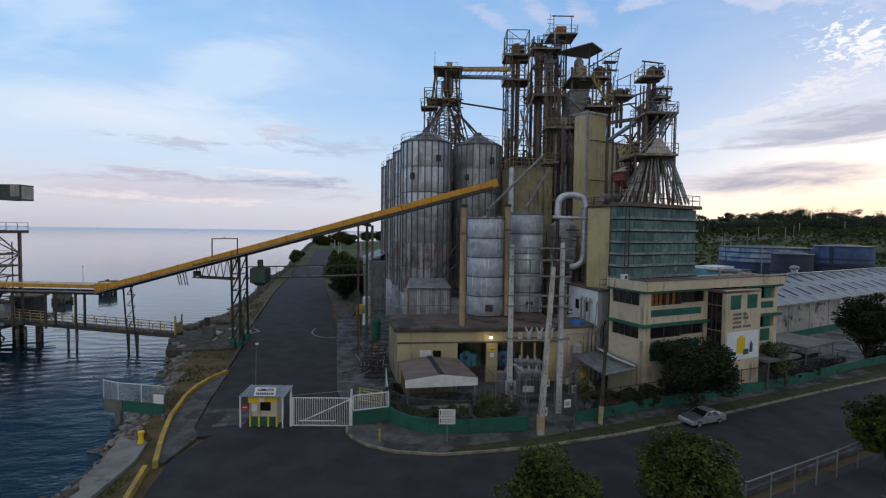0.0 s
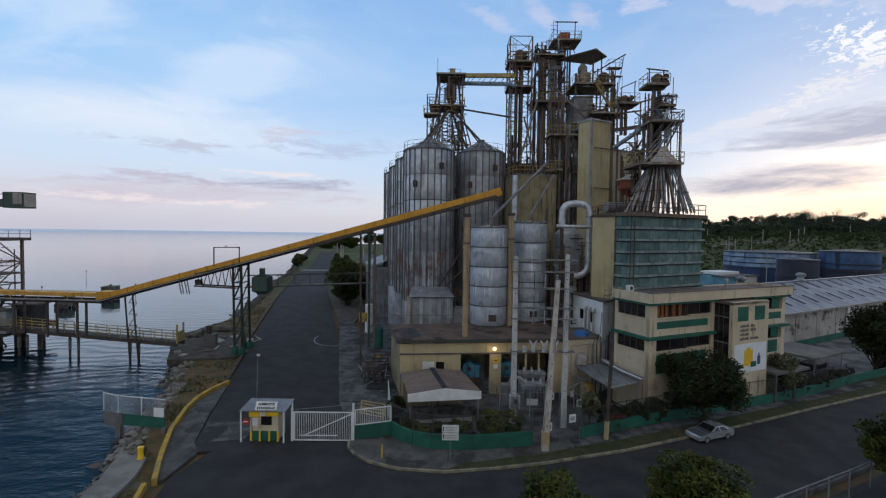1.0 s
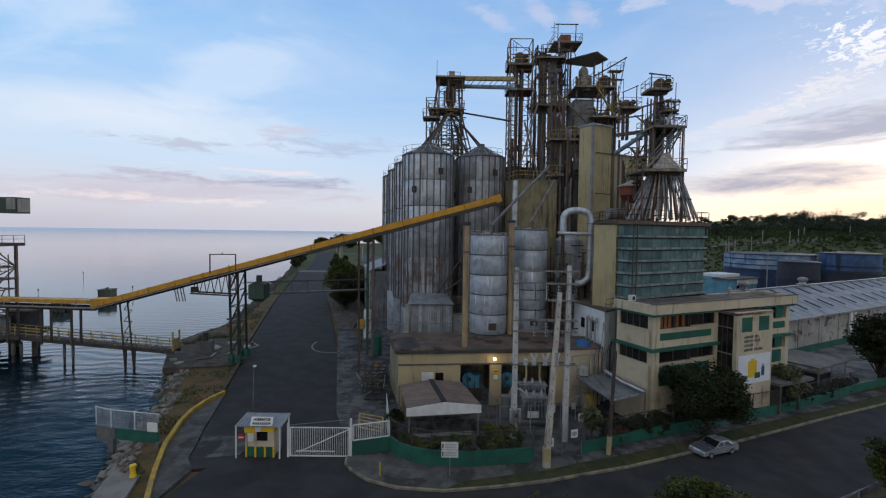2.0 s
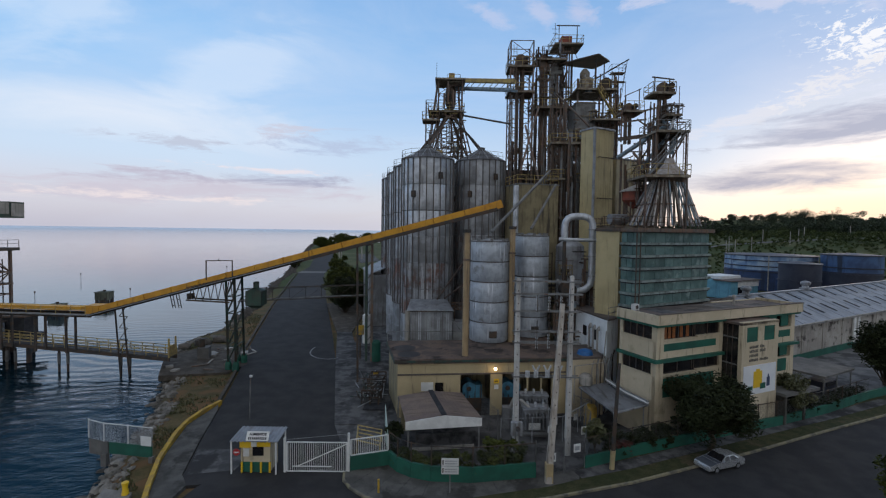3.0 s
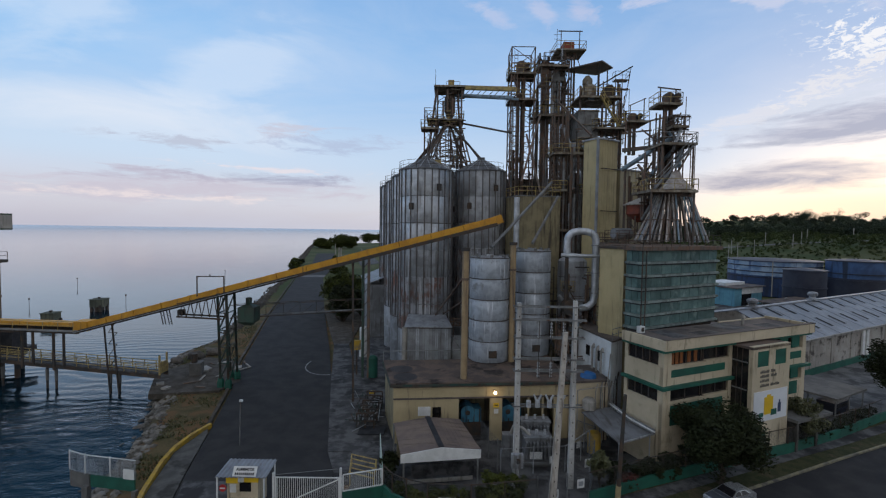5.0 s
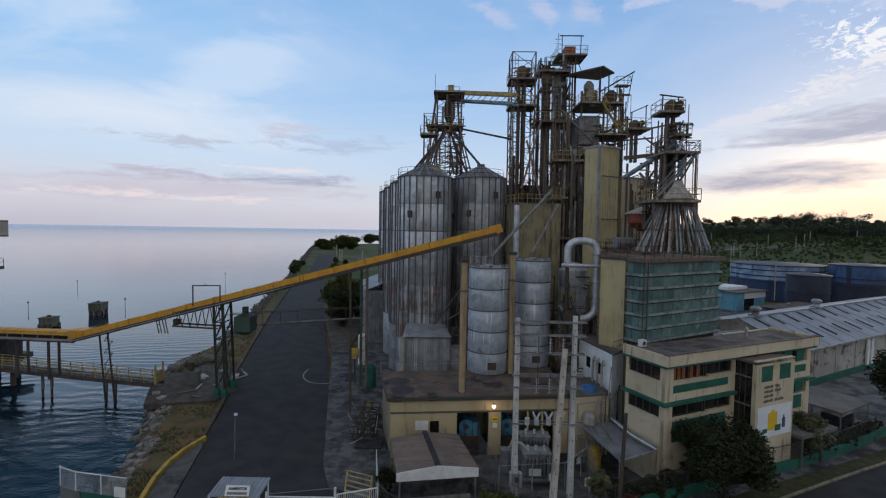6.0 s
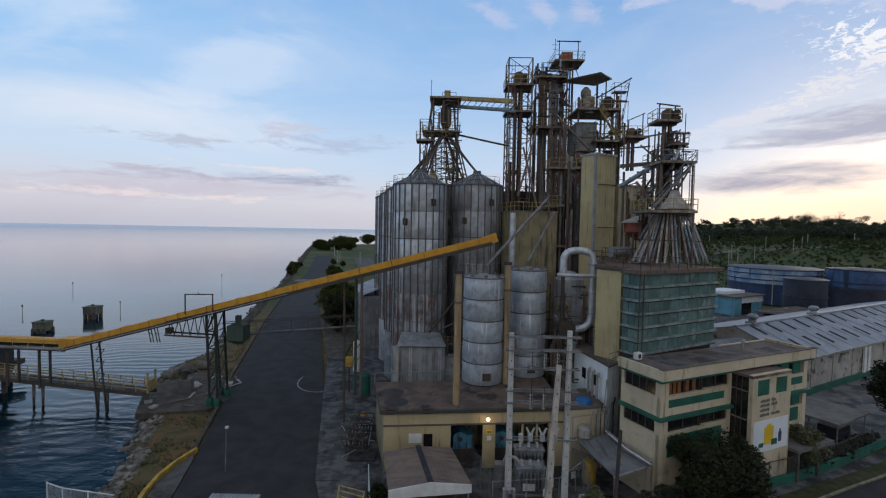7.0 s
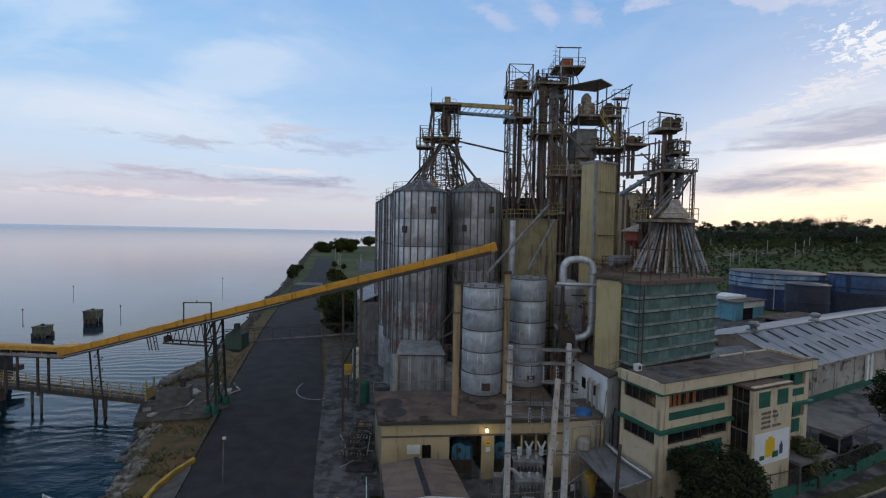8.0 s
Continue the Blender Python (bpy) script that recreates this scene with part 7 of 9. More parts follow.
for dy in (-0.75, 0.75):
    part("girder", Geo().beam(B1 + side * dy + Vector((0, 0, -0.22)), B2 + side * dy + Vector((0, 0, -0.22)), 0.14, 0.36), DARK_STEEL, conv, "dark steel girder")
part("walkway", Geo().beam(B1 + Vector((0, -1.2, -0.2)), B1.lerp(B2, 0.55) + Vector((0, -1.2, -0.2)), 0.7, 0.08), OLD_GALV, conv)
g = Geo()
for i in range(40):
    p = B1.lerp(B2, i / 40)
    g.beam(p + Vector((0, -0.75, -0.32)), p + Vector((0, 0.75, -0.32)), 0.1)
part("cross_members", g, DARK_STEEL, conv)
part("head_box", Geo().beam(B2 - Vector((0.7, 0, 0.0)), B2 + Vector((0.5, 0, 0.4)), 1.35, 0.85), YELLOW, conv, "yellow head box")
part("tail_box", Geo().box((-41.1, 55.7, 7.2), (1.6, 1.6, 1.1)), YELLOW, conv)
conv2 = thing("quay_conveyor", (-50, 56.8, 2.0), "level yellow conveyor on the quay with dark girders", "conveyor")
for i in range(5):
    p, q = B0.lerp(B1, i / 5), B0.lerp(B1, (i + 0.98) / 5)
    part("cover", Geo().beam(p + Vector((0, 0, 0.45)), q + Vector((0, 0, 0.45)), 1.2, 0.45), YELLOW, conv2, "yellow hood section")
for dy in (-0.8, 0.8):
    part("girder", Geo().beam(B0 + side * dy + Vector((0, 0, -0.3)), B1 + side * dy + Vector((0, 0, -0.3)), 0.16, 0.4), DARK_STEEL, conv2)
part("walkway", Geo().beam(B0 + Vector((0, -1.3, -0.1)), B1 + Vector((0, -1.3, -0.1)), 0.7, 0.08), GREY_STEEL, conv2)
part("railing", Geo().rail([B0 + Vector((0, -1.6, 0)), B1 + Vector((0, -1.6, 0))], 0.9, 1.8, 0.025), YELLOW_RAIL, conv2)
for x in (-57.5, -53.0, -48.5, -44.5):
    y = 57.6 - (x + 60) * 0.1
    for dy in (-0.7, 0.7):
        part("leg", Geo().beam((x, y + dy, 2.0), (x, y + dy, 6.4), 0.2), DARK_STEEL, conv2)

# trestle over the shore
tr = thing("conveyor_trestle", (-25, 56, 0.05), "dark steel trestle with green concrete feet under the conveyor", "trestle")
feet = [(-25.9, 56.4), (-26.2, 59.6), (-24.9, 56.2), (-25.3, 59.4)]
tops = [(-24.6, 53.2), (-24.5, 54.9), (-23.6, 53.1), (-23.5, 54.8)]
for f, t in zip(feet, tops):
    part("leg", Geo().beam((*f, 0.6), (*t, 11.4), 0.26), GREEN_STEEL, tr)
    part("footing", Geo().lathe((*f, -0.1), [(0.4, 0), (0.4, 0.75), (0.26, 1.2), (0.02, 1.2)], 8), GREEN, tr, "green painted footing")
for i in range(5):
    z0, z1 = 1.0 + 2.05 * i, 1.0 + 2.05 * (i + 1)
    for (fa, ta), (fb, tb) in (((feet[0], tops[0]), (feet[1], tops[1])), ((feet[2], tops[2]), (feet[3], tops[3])), ((feet[0], tops[0]), (feet[2], tops[2]))):
        def at_z(f, t, z):
            s = (z - 0.6) / 10.8
            return (f[0] + (t[0] - f[0]) * s, f[1] + (t[1] - f[1]) * s, z)
        part("brace", Geo().beam(at_z(fa, ta, z0), at_z(fb, tb, z1), 0.1), GREEN_STEEL, tr)
        part("brace", Geo().beam(at_z(fa, ta, z1), at_z(fb, tb, z1), 0.1), GREEN_STEEL, tr)
fr_ = thing("portal_frame", (-25, 52.6, 10.6), "thin dark steel portal frame standing over the conveyor", "frame")
part("bar", Geo().beam((-26.5, 52.6, 11.2), (-26.5, 52.6, 13.35), 0.1), DARK_STEEL, fr_)
part("bar", Geo().beam((-23.6, 52.6, 11.6), (-23.6, 52.6, 13.4), 0.1), DARK_STEEL, fr_)
part("bar", Geo().beam((-26.55, 52.6, 13.35), (-23.55, 52.6, 13.4), 0.1), DARK_STEEL, fr_)
part("bar", Geo().beam((-25.1, 52.6, 13.4), (-25.1, 52.6, 13.6), 0.08), DARK_STEEL, fr_)
pl = thing("truss_platform", (-27, 54, 8.7), "hanging lattice platform beside the trestle", "platform")
part("chord", Geo().beam((-29.2, 53.4, 8.8), (-24.3, 53.4, 8.6), 0.16), DARK_STEEL, pl)
part("chord", Geo().beam((-29.2, 54.8, 8.8), (-24.3, 54.8, 8.6), 0.16), DARK_STEEL, pl)
g = Geo()
for i in range(6):
    x = -29.0 + i * 0.85
    g.beam((x, 53.4, 8.8), (x + 0.5, 53.4, 10.3 + 0.24 * i), 0.07).beam((x + 0.5, 53.4, 10.3 + 0.24 * i), (x + 0.85, 53.4, 8.8), 0.07)
part("lattice", g, DARK_STEEL, pl)
part("rail", Geo().beam((-29.2, 53.4, 10.2), (-24.4, 53.4, 11.4), 0.09), DARK_STEEL, pl)
part("box", Geo().box((-28.9, 53.8, 9.2), (0.6, 0.6, 0.6)), DARK_STEEL, pl)
for x in (-31.3, -30.6):
    single("hanging_frame", Geo().rail([(x, 54.4, 7.7), (x - 0.35, 54.4, 9.4)], 0.0, 1, 0.04, rails=(0,), post=False).rail([(x + 0.3, 54.4, 7.7), (x - 0.05, 54.4, 9.5)], 0.0, 1, 0.04, rails=(0,), post=False).beam((x, 54.4, 8.0), (x + 0.3, 54.4, 8.0), 0.05).beam((x - 0.2, 54.4, 8.7), (x + 0.15, 54.4, 8.7), 0.05), GREY_STEEL, (x, 54.4, 7.7), "short ladder frame hanging under the conveyor", "ladder", "hanging ladders")
hop = thing("transfer_hopper", (-21.4, 54.2, 8.0), "dark green transfer hopper hung under the conveyor", "hopper")
GREEN_OLD = material("faded_green_steel", (0.035, 0.075, 0.055), (0.05, 0.065, 0.05), 1.0, rough=0.7, streak=(0.03, 0.03, 0.025))
part("body", Geo().lathe((-21.6, 54.2, 7.9), [(0.5, 0), (1.25, 0.4), (1.25, 2.0), (0.35, 2.3), (0.35, 3.0)], 4, 45, 405), GREEN_OLD, hop)
part("bottom", Geo().box((-21.6, 54.2, 7.9), (0.85, 0.85, 0.1)), GREEN_OLD, hop)
bridge = thing("pipe_bridge", (-16, 57, 9), "dark steel truss bridge carrying pipes over the road", "bridge")
pa, pb = Vector((-23.6, 54.4, 0)), Vector((-9.9, 60.4, 0))
for z in (8.6, 10.0):
    for dv in (-0.5, 0.5):
        part("chord", Geo().beam(pa + Vector((0, dv, z)), pb + Vector((0, dv, z)), 0.07), DARK_STEEL, bridge)
for i in range(8):
    p, q = pa.lerp(pb, i / 8), pa.lerp(pb, (i + 1) / 8)
    part("diagonal", Geo().beam(p + Vector((0, -0.5, 8.6)), q + Vector((0, -0.5, 10.0)), 0.035), DARK_STEEL, bridge)
    part("upright", Geo().beam(q + Vector((0, -0.5, 8.6)), q + Vector((0, -0.5, 10.0)), 0.05), DARK_STEEL, bridge)
for dv in (-0.2, 0.25):
    part("pipe", Geo().cyl(pa + Vector((0, dv, 8.7)), pb + Vector((0, dv, 8.7)), 0.05, n=8), GREY_STEEL, bridge, smooth=True)
# roadside support column
sc = thing("conveyor_support", (-9.7, 60.6, 0.05), "tall twin-leg support column, green below and rusty above", "column")
for dx, m_ in ((-0.35, GREEN_OLD), (0.35, RUSTY)):
    part("leg", Geo().beam((-9.7 + dx, 60.6, 0.05), (-9.7 + dx, 60.6, 15.2), 0.3), m_, sc)
g = Geo()
for i in range(9):
    g.beam((-10.05, 60.6, 1 + 1.6 * i), (-9.35, 60.6, 1.8 + 1.6 * i), 0.08)
part("lacing", g, DARK_STEEL, sc)
part("head_beam", Geo().beam((-9.7, 52.0, 15.4), (-9.7, 61.0, 15.2), 0.3, 0.4), DARK_STEEL, sc)
part("leg", Geo().beam((-9.6, 52.4, 0.07), (-9.7, 52.4, 15.3), 0.2), DARK_STEEL, sc)

# catwalk over the water
cw = thing("catwalk", (-46, 58, SEA), "narrow yellow-railed catwalk on piles over the water", "catwalk")
c0, c1 = Vector((-60, 59.4, 2.7)), Vector((-33.0, 57.2, 1.3))
n_seg = 10
for i in range(n_seg):
    p, q = c0.lerp(c1, i / n_seg), c0.lerp(c1, (i + 0.99) / n_seg)
    part("deck_plank", Geo().beam(p, q, 1.5, 0.12), APRON, cw)
for dy in (-0.75, 0.75):
    part("girder", Geo().beam(c0 + Vector((0, dy, -0.25)), c1 + Vector((0, dy, -0.25)), 0.14, 0.4), DARK_STEEL, cw)
    part("railing", Geo().rail([c0 + Vector((0, dy, 0)), c1 + Vector((0, dy, 0))], 1.1, 1.5, 0.035, rails=(1.1, 0.75, 0.4)), YELLOW_RAIL, cw, "faded yellow railing")
for x in (-54.5, -47.4, -39.2):
    y = 59.4 - (x + 60) * 0.0815
    for dx in (-0.55, 0.55):
        part("support_leg", Geo().cyl((x + dx, y, SEA - 2.5), (x + dx, y, 1.5), 0.13, n=10), DARK_STEEL, cw, smooth=True)
        part("leg_sleeve", Geo().cyl((x + dx, y, -0.2), (x + dx, y, 1.2), 0.17, n=10), CONCRETE, cw, smooth=True)
part("gate_post", Geo().beam((-33.1, 56.5, 1.2), (-33.1, 56.5, 3.6), 0.16), YELLOW_RAIL, cw)
part("gate_post", Geo().beam((-33.1, 57.9, 1.2), (-33.1, 57.9, 3.6), 0.16), YELLOW_RAIL, cw)
part("gate", Geo().span((-33.1, 56.6, 1.4), (-33.0, 57.8, 2.7)), YELLOW_RAIL, cw)
cl = thing("steel_bent", (-38, 57, SEA), "tall twin-leg steel bent from water to conveyor", "leg")
for dx in (-0.55, 0.55):
    part("post", Geo().beam((-38.6 + dx, 57.0, SEA - 2.5), (-38.5 + dx * 0.85, 55.7, 7.6), 0.14), DARK_STEEL, cl)
for z in (2.0, 3.4, 4.8, 6.2):
    part("tie", Geo().beam((-39.1, 56.6, z), (-38.1, 56.6, z), 0.07), DARK_STEEL, cl)
    part("tie", Geo().beam((-39.1, 56.6, z), (-38.1, 56.6, z + 1.4), 0.06), DARK_STEEL, cl)

# gantry at the quay
LAY.append(Matrix.Translation((-2.8, 0, 0)))
gt = thing("ship_loader_tower", (-58.5, 62, 1.6), "dark steel ship loader tower with yellow and green arm", "tower")
lattice(gt, -62.5, -56.5, 60.6, 64.2, 1.6, 13.6, 3.0, 0.3)
part("platform", Geo().span((-64, 60.0, 13.5), (-55.9, 65, 13.9)), DARK_STEEL, gt)
part("platform", Geo().span((-63, 60.3, 8.9), (-56.3, 64.4, 9.1)), RUSTY, gt)
part("railing", Geo().rail([(-64, 60.1, 13.9), (-56, 60.1, 13.9), (-56, 65, 13.9)], 1.0, 1.6, 0.03), GREY_STEEL, gt)
part("mast", Geo().span((-60.4, 61.4, 13.9), (-59.3, 62.6, 18.4)), RUSTY, gt, "rusty slewing mast")
part("arm", Geo().beam((-64, 62, 18.5), (-54.0, 62, 18.6), 1.1, 1.0), GREEN_OLD, gt, "green loader arm")
part("counterweight", Geo().span((-56.0, 61.0, 17.9), (-53.3, 63.0, 20.0)), GREEN_OLD, gt, "green end box of the arm")
part("end_plate", Geo().span((-54.6, 60.93, 18.4), (-53.4, 60.99, 19.9)), PALE_CONCRETE, gt, "pale weathered plate")
part("end_plate", Geo().span((-53.29, 61.1, 18.1), (-53.22, 62.9, 19.8)), PALE_CONCRETE, gt)
lattice(gt, -63.5, -58.5, 61.3, 62.7, 17.4, 19.4, 1.2, 0.12, PALE_CONCRETE)
tangle(gt, (-62.5, 60.6, 2.0), (-56.6, 64.0, 13.0), 10, 26, 6, 71, 4)
tangle(gt, (-62.5, 60.6, 14.0), (-59.0, 63.0, 17.5), 6, 10, 2, 72, 2)
ladder(gt, -57.0, 60.5, 1.6, 13.6)
part("yellow_guard", Geo().rail([(-63, 60.2, 9.1), (-56.4, 60.2, 9.1)], 1.0, 0.9, 0.03), YELLOW_RAIL, gt)
part("stay_cable", Geo().beam((-59.8, 62, 19.6), (-53.6, 62, 19.98), 0.08), DARK_STEEL, gt)
part("turntable", Geo().cyl((-59.8, 62, 17.2), (-59.8, 62, 19.6), 1.1, n=18), YELLOW, gt, "yellow turntable", smooth=True)
for i in range(4):
    part("brace", Geo().beam((-62.5 + 1.5 * i, 60.5, 1.8 + (i % 2) * 5), (-60.5 + 1.2 * i, 60.5, 8.8 - (i % 2) * 4), 0.22), DARK_STEEL, gt)
qd = thing("quay_deck", (-60, 61, SEA), "dark concrete quay deck on thick piles", "quay")
part("deck", Geo().span((-70, 58.4, 0.9), (-55.0, 68, 1.6)), APRON, qd)
for x in (-66, -62.5, -59, -56.2):
    for y in (59.4, 63, 66.8):
        part("support_leg", Geo().cyl((x, y, SEA - 3), (x, y, 1.0), 0.4, n=12), DARK_STEEL, qd, smooth=True)
part("fender_wall", Geo().span((-64, 58.3, -1.2), (-57.2, 58.5, 0.9)), RUSTY, qd)
LAY.pop()
hb = thing("quay_cabin", (-57, 59.2, 1.6), "grey weathered cabin on the quay", "cabin")
part("wall", Geo().span((-58.6, 58.8, 1.6), (-56.6, 60.4, 4.5)), OLD_GALV, hb)
part("roof", Geo().span((-58.8, 58.6, 4.5), (-56.4, 60.6, 4.65)), DARK_STEEL, hb)
hb2 = thing("quay_shed", (-54, 62, 1.6), "dark low shed behind the quay conveyor", "shed")
part("wall", Geo().span((-57.8, 60.9, 1.6), (-54.6, 63, 5.0)), MATT_DARK, hb2)
part("roof", Geo().span((-58.0, 60.7, 5.0), (-54.4, 63.2, 5.2)), RUSTY, hb2)
part("support_leg", Geo().cyl((-55, 62, SEA - 2), (-55, 62, 1.6), 0.3, n=10), DARK_STEEL, hb2)

# mooring dolphins
MOSSY = material("mossy_concrete", (0.12, 0.125, 0.095), (0.085, 0.09, 0.07), 0.8, rough=0.9, streak=(0.05, 0.055, 0.045), spec=0.25)
for x, y, w, top in ((-78.6, 94.4, 2.3, 0.9), (-79.5, 108.5, 2.7, 1.5)):
    dl = thing("mooring_dolphin", (x, y, SEA), "square concrete mooring dolphin standing in the sea", "dolphin", "mooring dolphins")
    part("cap", Geo().box((x, y, top - 0.85), (w, w, 1.7), 8).box((x, y, top + 0.05), (w + 0.25, w + 0.25, 0.14), 8), MOSSY, dl)
    for dx in (-1.0, 0, 1.0):
        for dy in (-1.0, 1.0):
            part("support_leg", Geo().cyl((x + dx, y + dy, SEA - 3), (x + dx, y + dy, top - 1.2), 0.38, n=10), DARK_STEEL, dl, smooth=True)
    part("bollard", Geo().cyl((x, y, top), (x, y, top + 0.5), 0.2, 0.3, n=10), DARK_STEEL, dl)
for (x, y, h) in ((-99, 112, 1.7), (-118, 150, 2.2), (-80, 118, 2.0), (-80, 170, 3.5)):
    mk = thing("mooring_marker", (x, y, SEA), "thin marker pole with small lamp in the sea", "marker", "sea markers")
    part("pole", Geo().cyl((x, y, SEA - 2), (x, y, SEA + h), 0.05, n=8), DARK_STEEL, mk)
    part("lamp", Geo().cyl((x, y, SEA + h), (x, y, SEA + h + 0.4), 0.16, n=10), DARK_STEEL, mk)

# ---- gate, guard booth, signs ----
booth = thing("guard_booth", (-13.0, 34.4, 0.02), "small cream guard booth with tin roof and sign board", "guard booth")
for a, b, m_, nm in (((-14.15, 33.35, 0.02), (-12.1, 33.5, 0.75), GREEN, "front_panel"), ((-14.15, 33.35, 0.75), (-13.35, 33.5, 2.2), CREAM, "front_panel"),
                     ((-12.55, 33.35, 0.75), (-12.1, 33.5, 2.2), CREAM, "front_panel"), ((-13.35, 33.35, 0.75), (-12.55, 33.5, 1.15), CREAM, "front_panel"), ((-13.35, 33.35, 1.85), (-12.55, 33.5, 2.2), CREAM, "front_panel"),
                     ((-14.15, 33.5, 0.02), (-14.0, 34.7, 2.2), CREAM, "side_wall"), ((-12.25, 33.5, 0.02), (-12.1, 34.7, 2.2), CREAM, "side_wall"), ((-14.15, 34.7, 0.02), (-12.1, 34.85, 2.2), CREAM, "back_wall")):
    part(nm, Geo().span(a, b), m_, booth)
part("window", Geo().span((-13.35, 33.42, 1.15), (-12.55, 33.46, 1.85)), GLASS_DARK, booth, "dark service window")
part("yellow_board", Geo().span((-14.2, 33.28, 1.78), (-13.4, 33.34, 2.2)), SIGN_YELLOW, booth, "yellow printed board")
part("yellow_board", Geo().span((-13.0, 33.28, 1.86), (-12.05, 33.34, 2.2)), SIGN_YELLOW, booth, "yellow printed board")
part("white_board", Geo().span((-13.4, 33.27, 1.86), (-13.02, 33.33, 2.2)), WHITE, booth)
part("notice", Geo().span((-13.95, 33.29, 1.15), (-13.55, 33.345, 1.7)), WHITE, booth)
for x in (-14.05, -13.4, -12.72, -12.1):
    part("stripe", Geo().span((x - 0.06, 33.25, 0.02), (x + 0.06, 33.34, 0.75)), SIGN_YELLOW, booth, "yellow painted stripe")
g = Geo()
k = 25
rows = []
for y, z, drop in ((33.0, 2.32, 0.0), (35.1, 2.47, 0.0), (33.0, 2.32, 0.03), (35.1, 2.47, 0.03)):
    rows += [(-14.8 + 0.139 * i, y, z - drop + (0.07 if i % 2 else 0.0)) for i in range(k)]
quads = []
for i in range(k - 1):
    quads += [(i, i + 1, k + i + 1, k + i), (3 * k + i, 3 * k + i + 1, 2 * k + i + 1, 2 * k + i), (2 * k + i, 2 * k + i + 1, i + 1, i), (k + i, k + i + 1, 3 * k + i + 1, 3 * k + i)]
quads += [(0, k, 3 * k, 2 * k), (2 * k - 1, k - 1, 3 * k - 1, 4 * k - 1)]
g.add(rows, quads)
part("roof", g, ROOF_METAL, booth, "corrugated tin roof")
for x in (-14.7, -11.6):
    part("post", Geo().cyl((x, 33.1, 0.02), (x, 33.1, 2.35), 0.06, n=8), WHITE, booth, "white post")
for x in (-14.7, -11.6):
    part("post", Geo().cyl((x, 35.0, 0.02), (x, 35.0, 2.42), 0.06, n=8), WHITE, booth, "white post")
board = part("sign_board", Geo().add([(-13.65, 32.98, 2.42), (-12.1, 32.98, 2.42), (-12.1, 33.28, 2.95), (-13.65, 33.28, 2.95), (-13.65, 33.04, 2.40), (-12.1, 33.04, 2.40), (-12.1, 33.34, 2.93), (-13.65, 33.34, 2.93)],
     [(0, 1, 2, 3), (7, 6, 5, 4), (0, 4, 5, 1), (1, 5, 6, 2), (2, 6, 7, 3), (3, 7, 4, 0)]), WHITE, booth, "white lettered sign board")


def lettering(text, at, size, turn, mat, parent):
    cu = bpy.data.curves.new("lettering", "FONT")
    cu.body, cu.size, cu.extrude, cu.align_x = text, size, 0.004, "CENTER"
    cu.offset = 0.012
    tmp = bpy.data.objects.new("lettering_tmp", cu)
    scene.collection.objects.link(tmp)
    bpy.context.view_layer.update()
    me = bpy.data.meshes.new_from_object(tmp.evaluated_get(bpy.context.evaluated_depsgraph_get()))
    bpy.data.objects.remove(tmp)
    me.transform(Matrix.Translation(Vector(at) - root_at(parent)) @ turn)
    me.materials.clear()
    me.materials.append(mat)
    ob = new("lettering", me)
    ob.parent = parent
    return ob


lettering("ALIMENTOS", (-12.87, 33.15, 2.73), 0.22, Matrix.Rotation(radians(60), 4, "X"), MATT_DARK, board)
g = Geo()
for i in range(10):
    g.add([(-13.5 + 0.13 * i, 33.005, 2.49), (-13.41 + 0.13 * i, 33.005, 2.49), (-13.41 + 0.13 * i, 33.085, 2.63), (-13.5 + 0.13 * i, 33.085, 2.63)], [(0, 1, 2, 3)])
part("lettering", g, MATT_DARK, board)
stop = thing("no_entry_sign", (-14.5, 33.3, 1.5), "round red and white no-entry sign on the booth", "sign")
part("disc", Geo().cyl((-14.42, 33.3, 1.45), (-14.42, 33.26, 1.45), 0.24, n=20), material("sign_red", (0.45, 0.03, 0.03), rough=0.5, bump=0), stop)
part("bar", Geo().box((-14.42, 33.25, 1.45), (0.34, 0.02, 0.09)), WHITE, stop)


def barred_gate(name, a, b, z0, z1, bars, label, diag=True):
    ob = thing(name, (*a, z0), label, "gate")
    a, b = Vector((*a, 0)), Vector((*b, 0))
    up = Vector((0, 0, 1))
    for p, q in ((a + up * z0, b + up * z0), (a + up * z1, b + up * z1)):
        part("rail", Geo().beam(p, q, 0.065), WHITE, ob)
    for p in (a, b):
        part("stile", Geo().beam(p + up * z0, p + up * z1, 0.09), WHITE, ob)
    for i in range(1, bars):
        p = a.lerp(b, i / bars)
        part("bar", Geo().beam(p + up * z0, p + up * z1, 0.026), WHITE, ob)
    if diag:
        part("brace", Geo().beam(a.lerp(b, 0.15) + up * (z0 + 0.3), b + up * (z1 - 0.1), 0.06), WHITE, ob)
        part("brace", Geo().beam(a.lerp(b, 0.1) + up * (z0 + 0.35), a.lerp(b, 0.75) + up * (z0 + 0.35), 0.06), WHITE, ob)
    return ob


barred_gate("sliding_gate", (-10.95, 33.45), (-6.75, 33.5), 0.08, 2.15, 32, "white barred sliding gate closed across the drive")
for x, h in ((-11.1, 2.45), (-6.62, 2.85)):
    gp = thing("gate_post", (x, 33.45, 0), "white square steel gate post", "post", "white gate posts")
    part("shaft", Geo().beam((x, 33.45, 0.0), (x, 33.45, h), 0.14), WHITE, gp)
barred_gate("picket_fence", (-6.5, 33.62), (-4.0, 34.48), 1.18, 2.3, 20, "white barred fence panel on the green wall", False)
single("cable_stay", Geo().beam((-11.0, 33.5, 2.3), (-6.9, 33.7, 2.65), 0.03), GREY_STEEL, (-11, 33.5, 2.3), "thin white stay bar from the gate post", "bar")
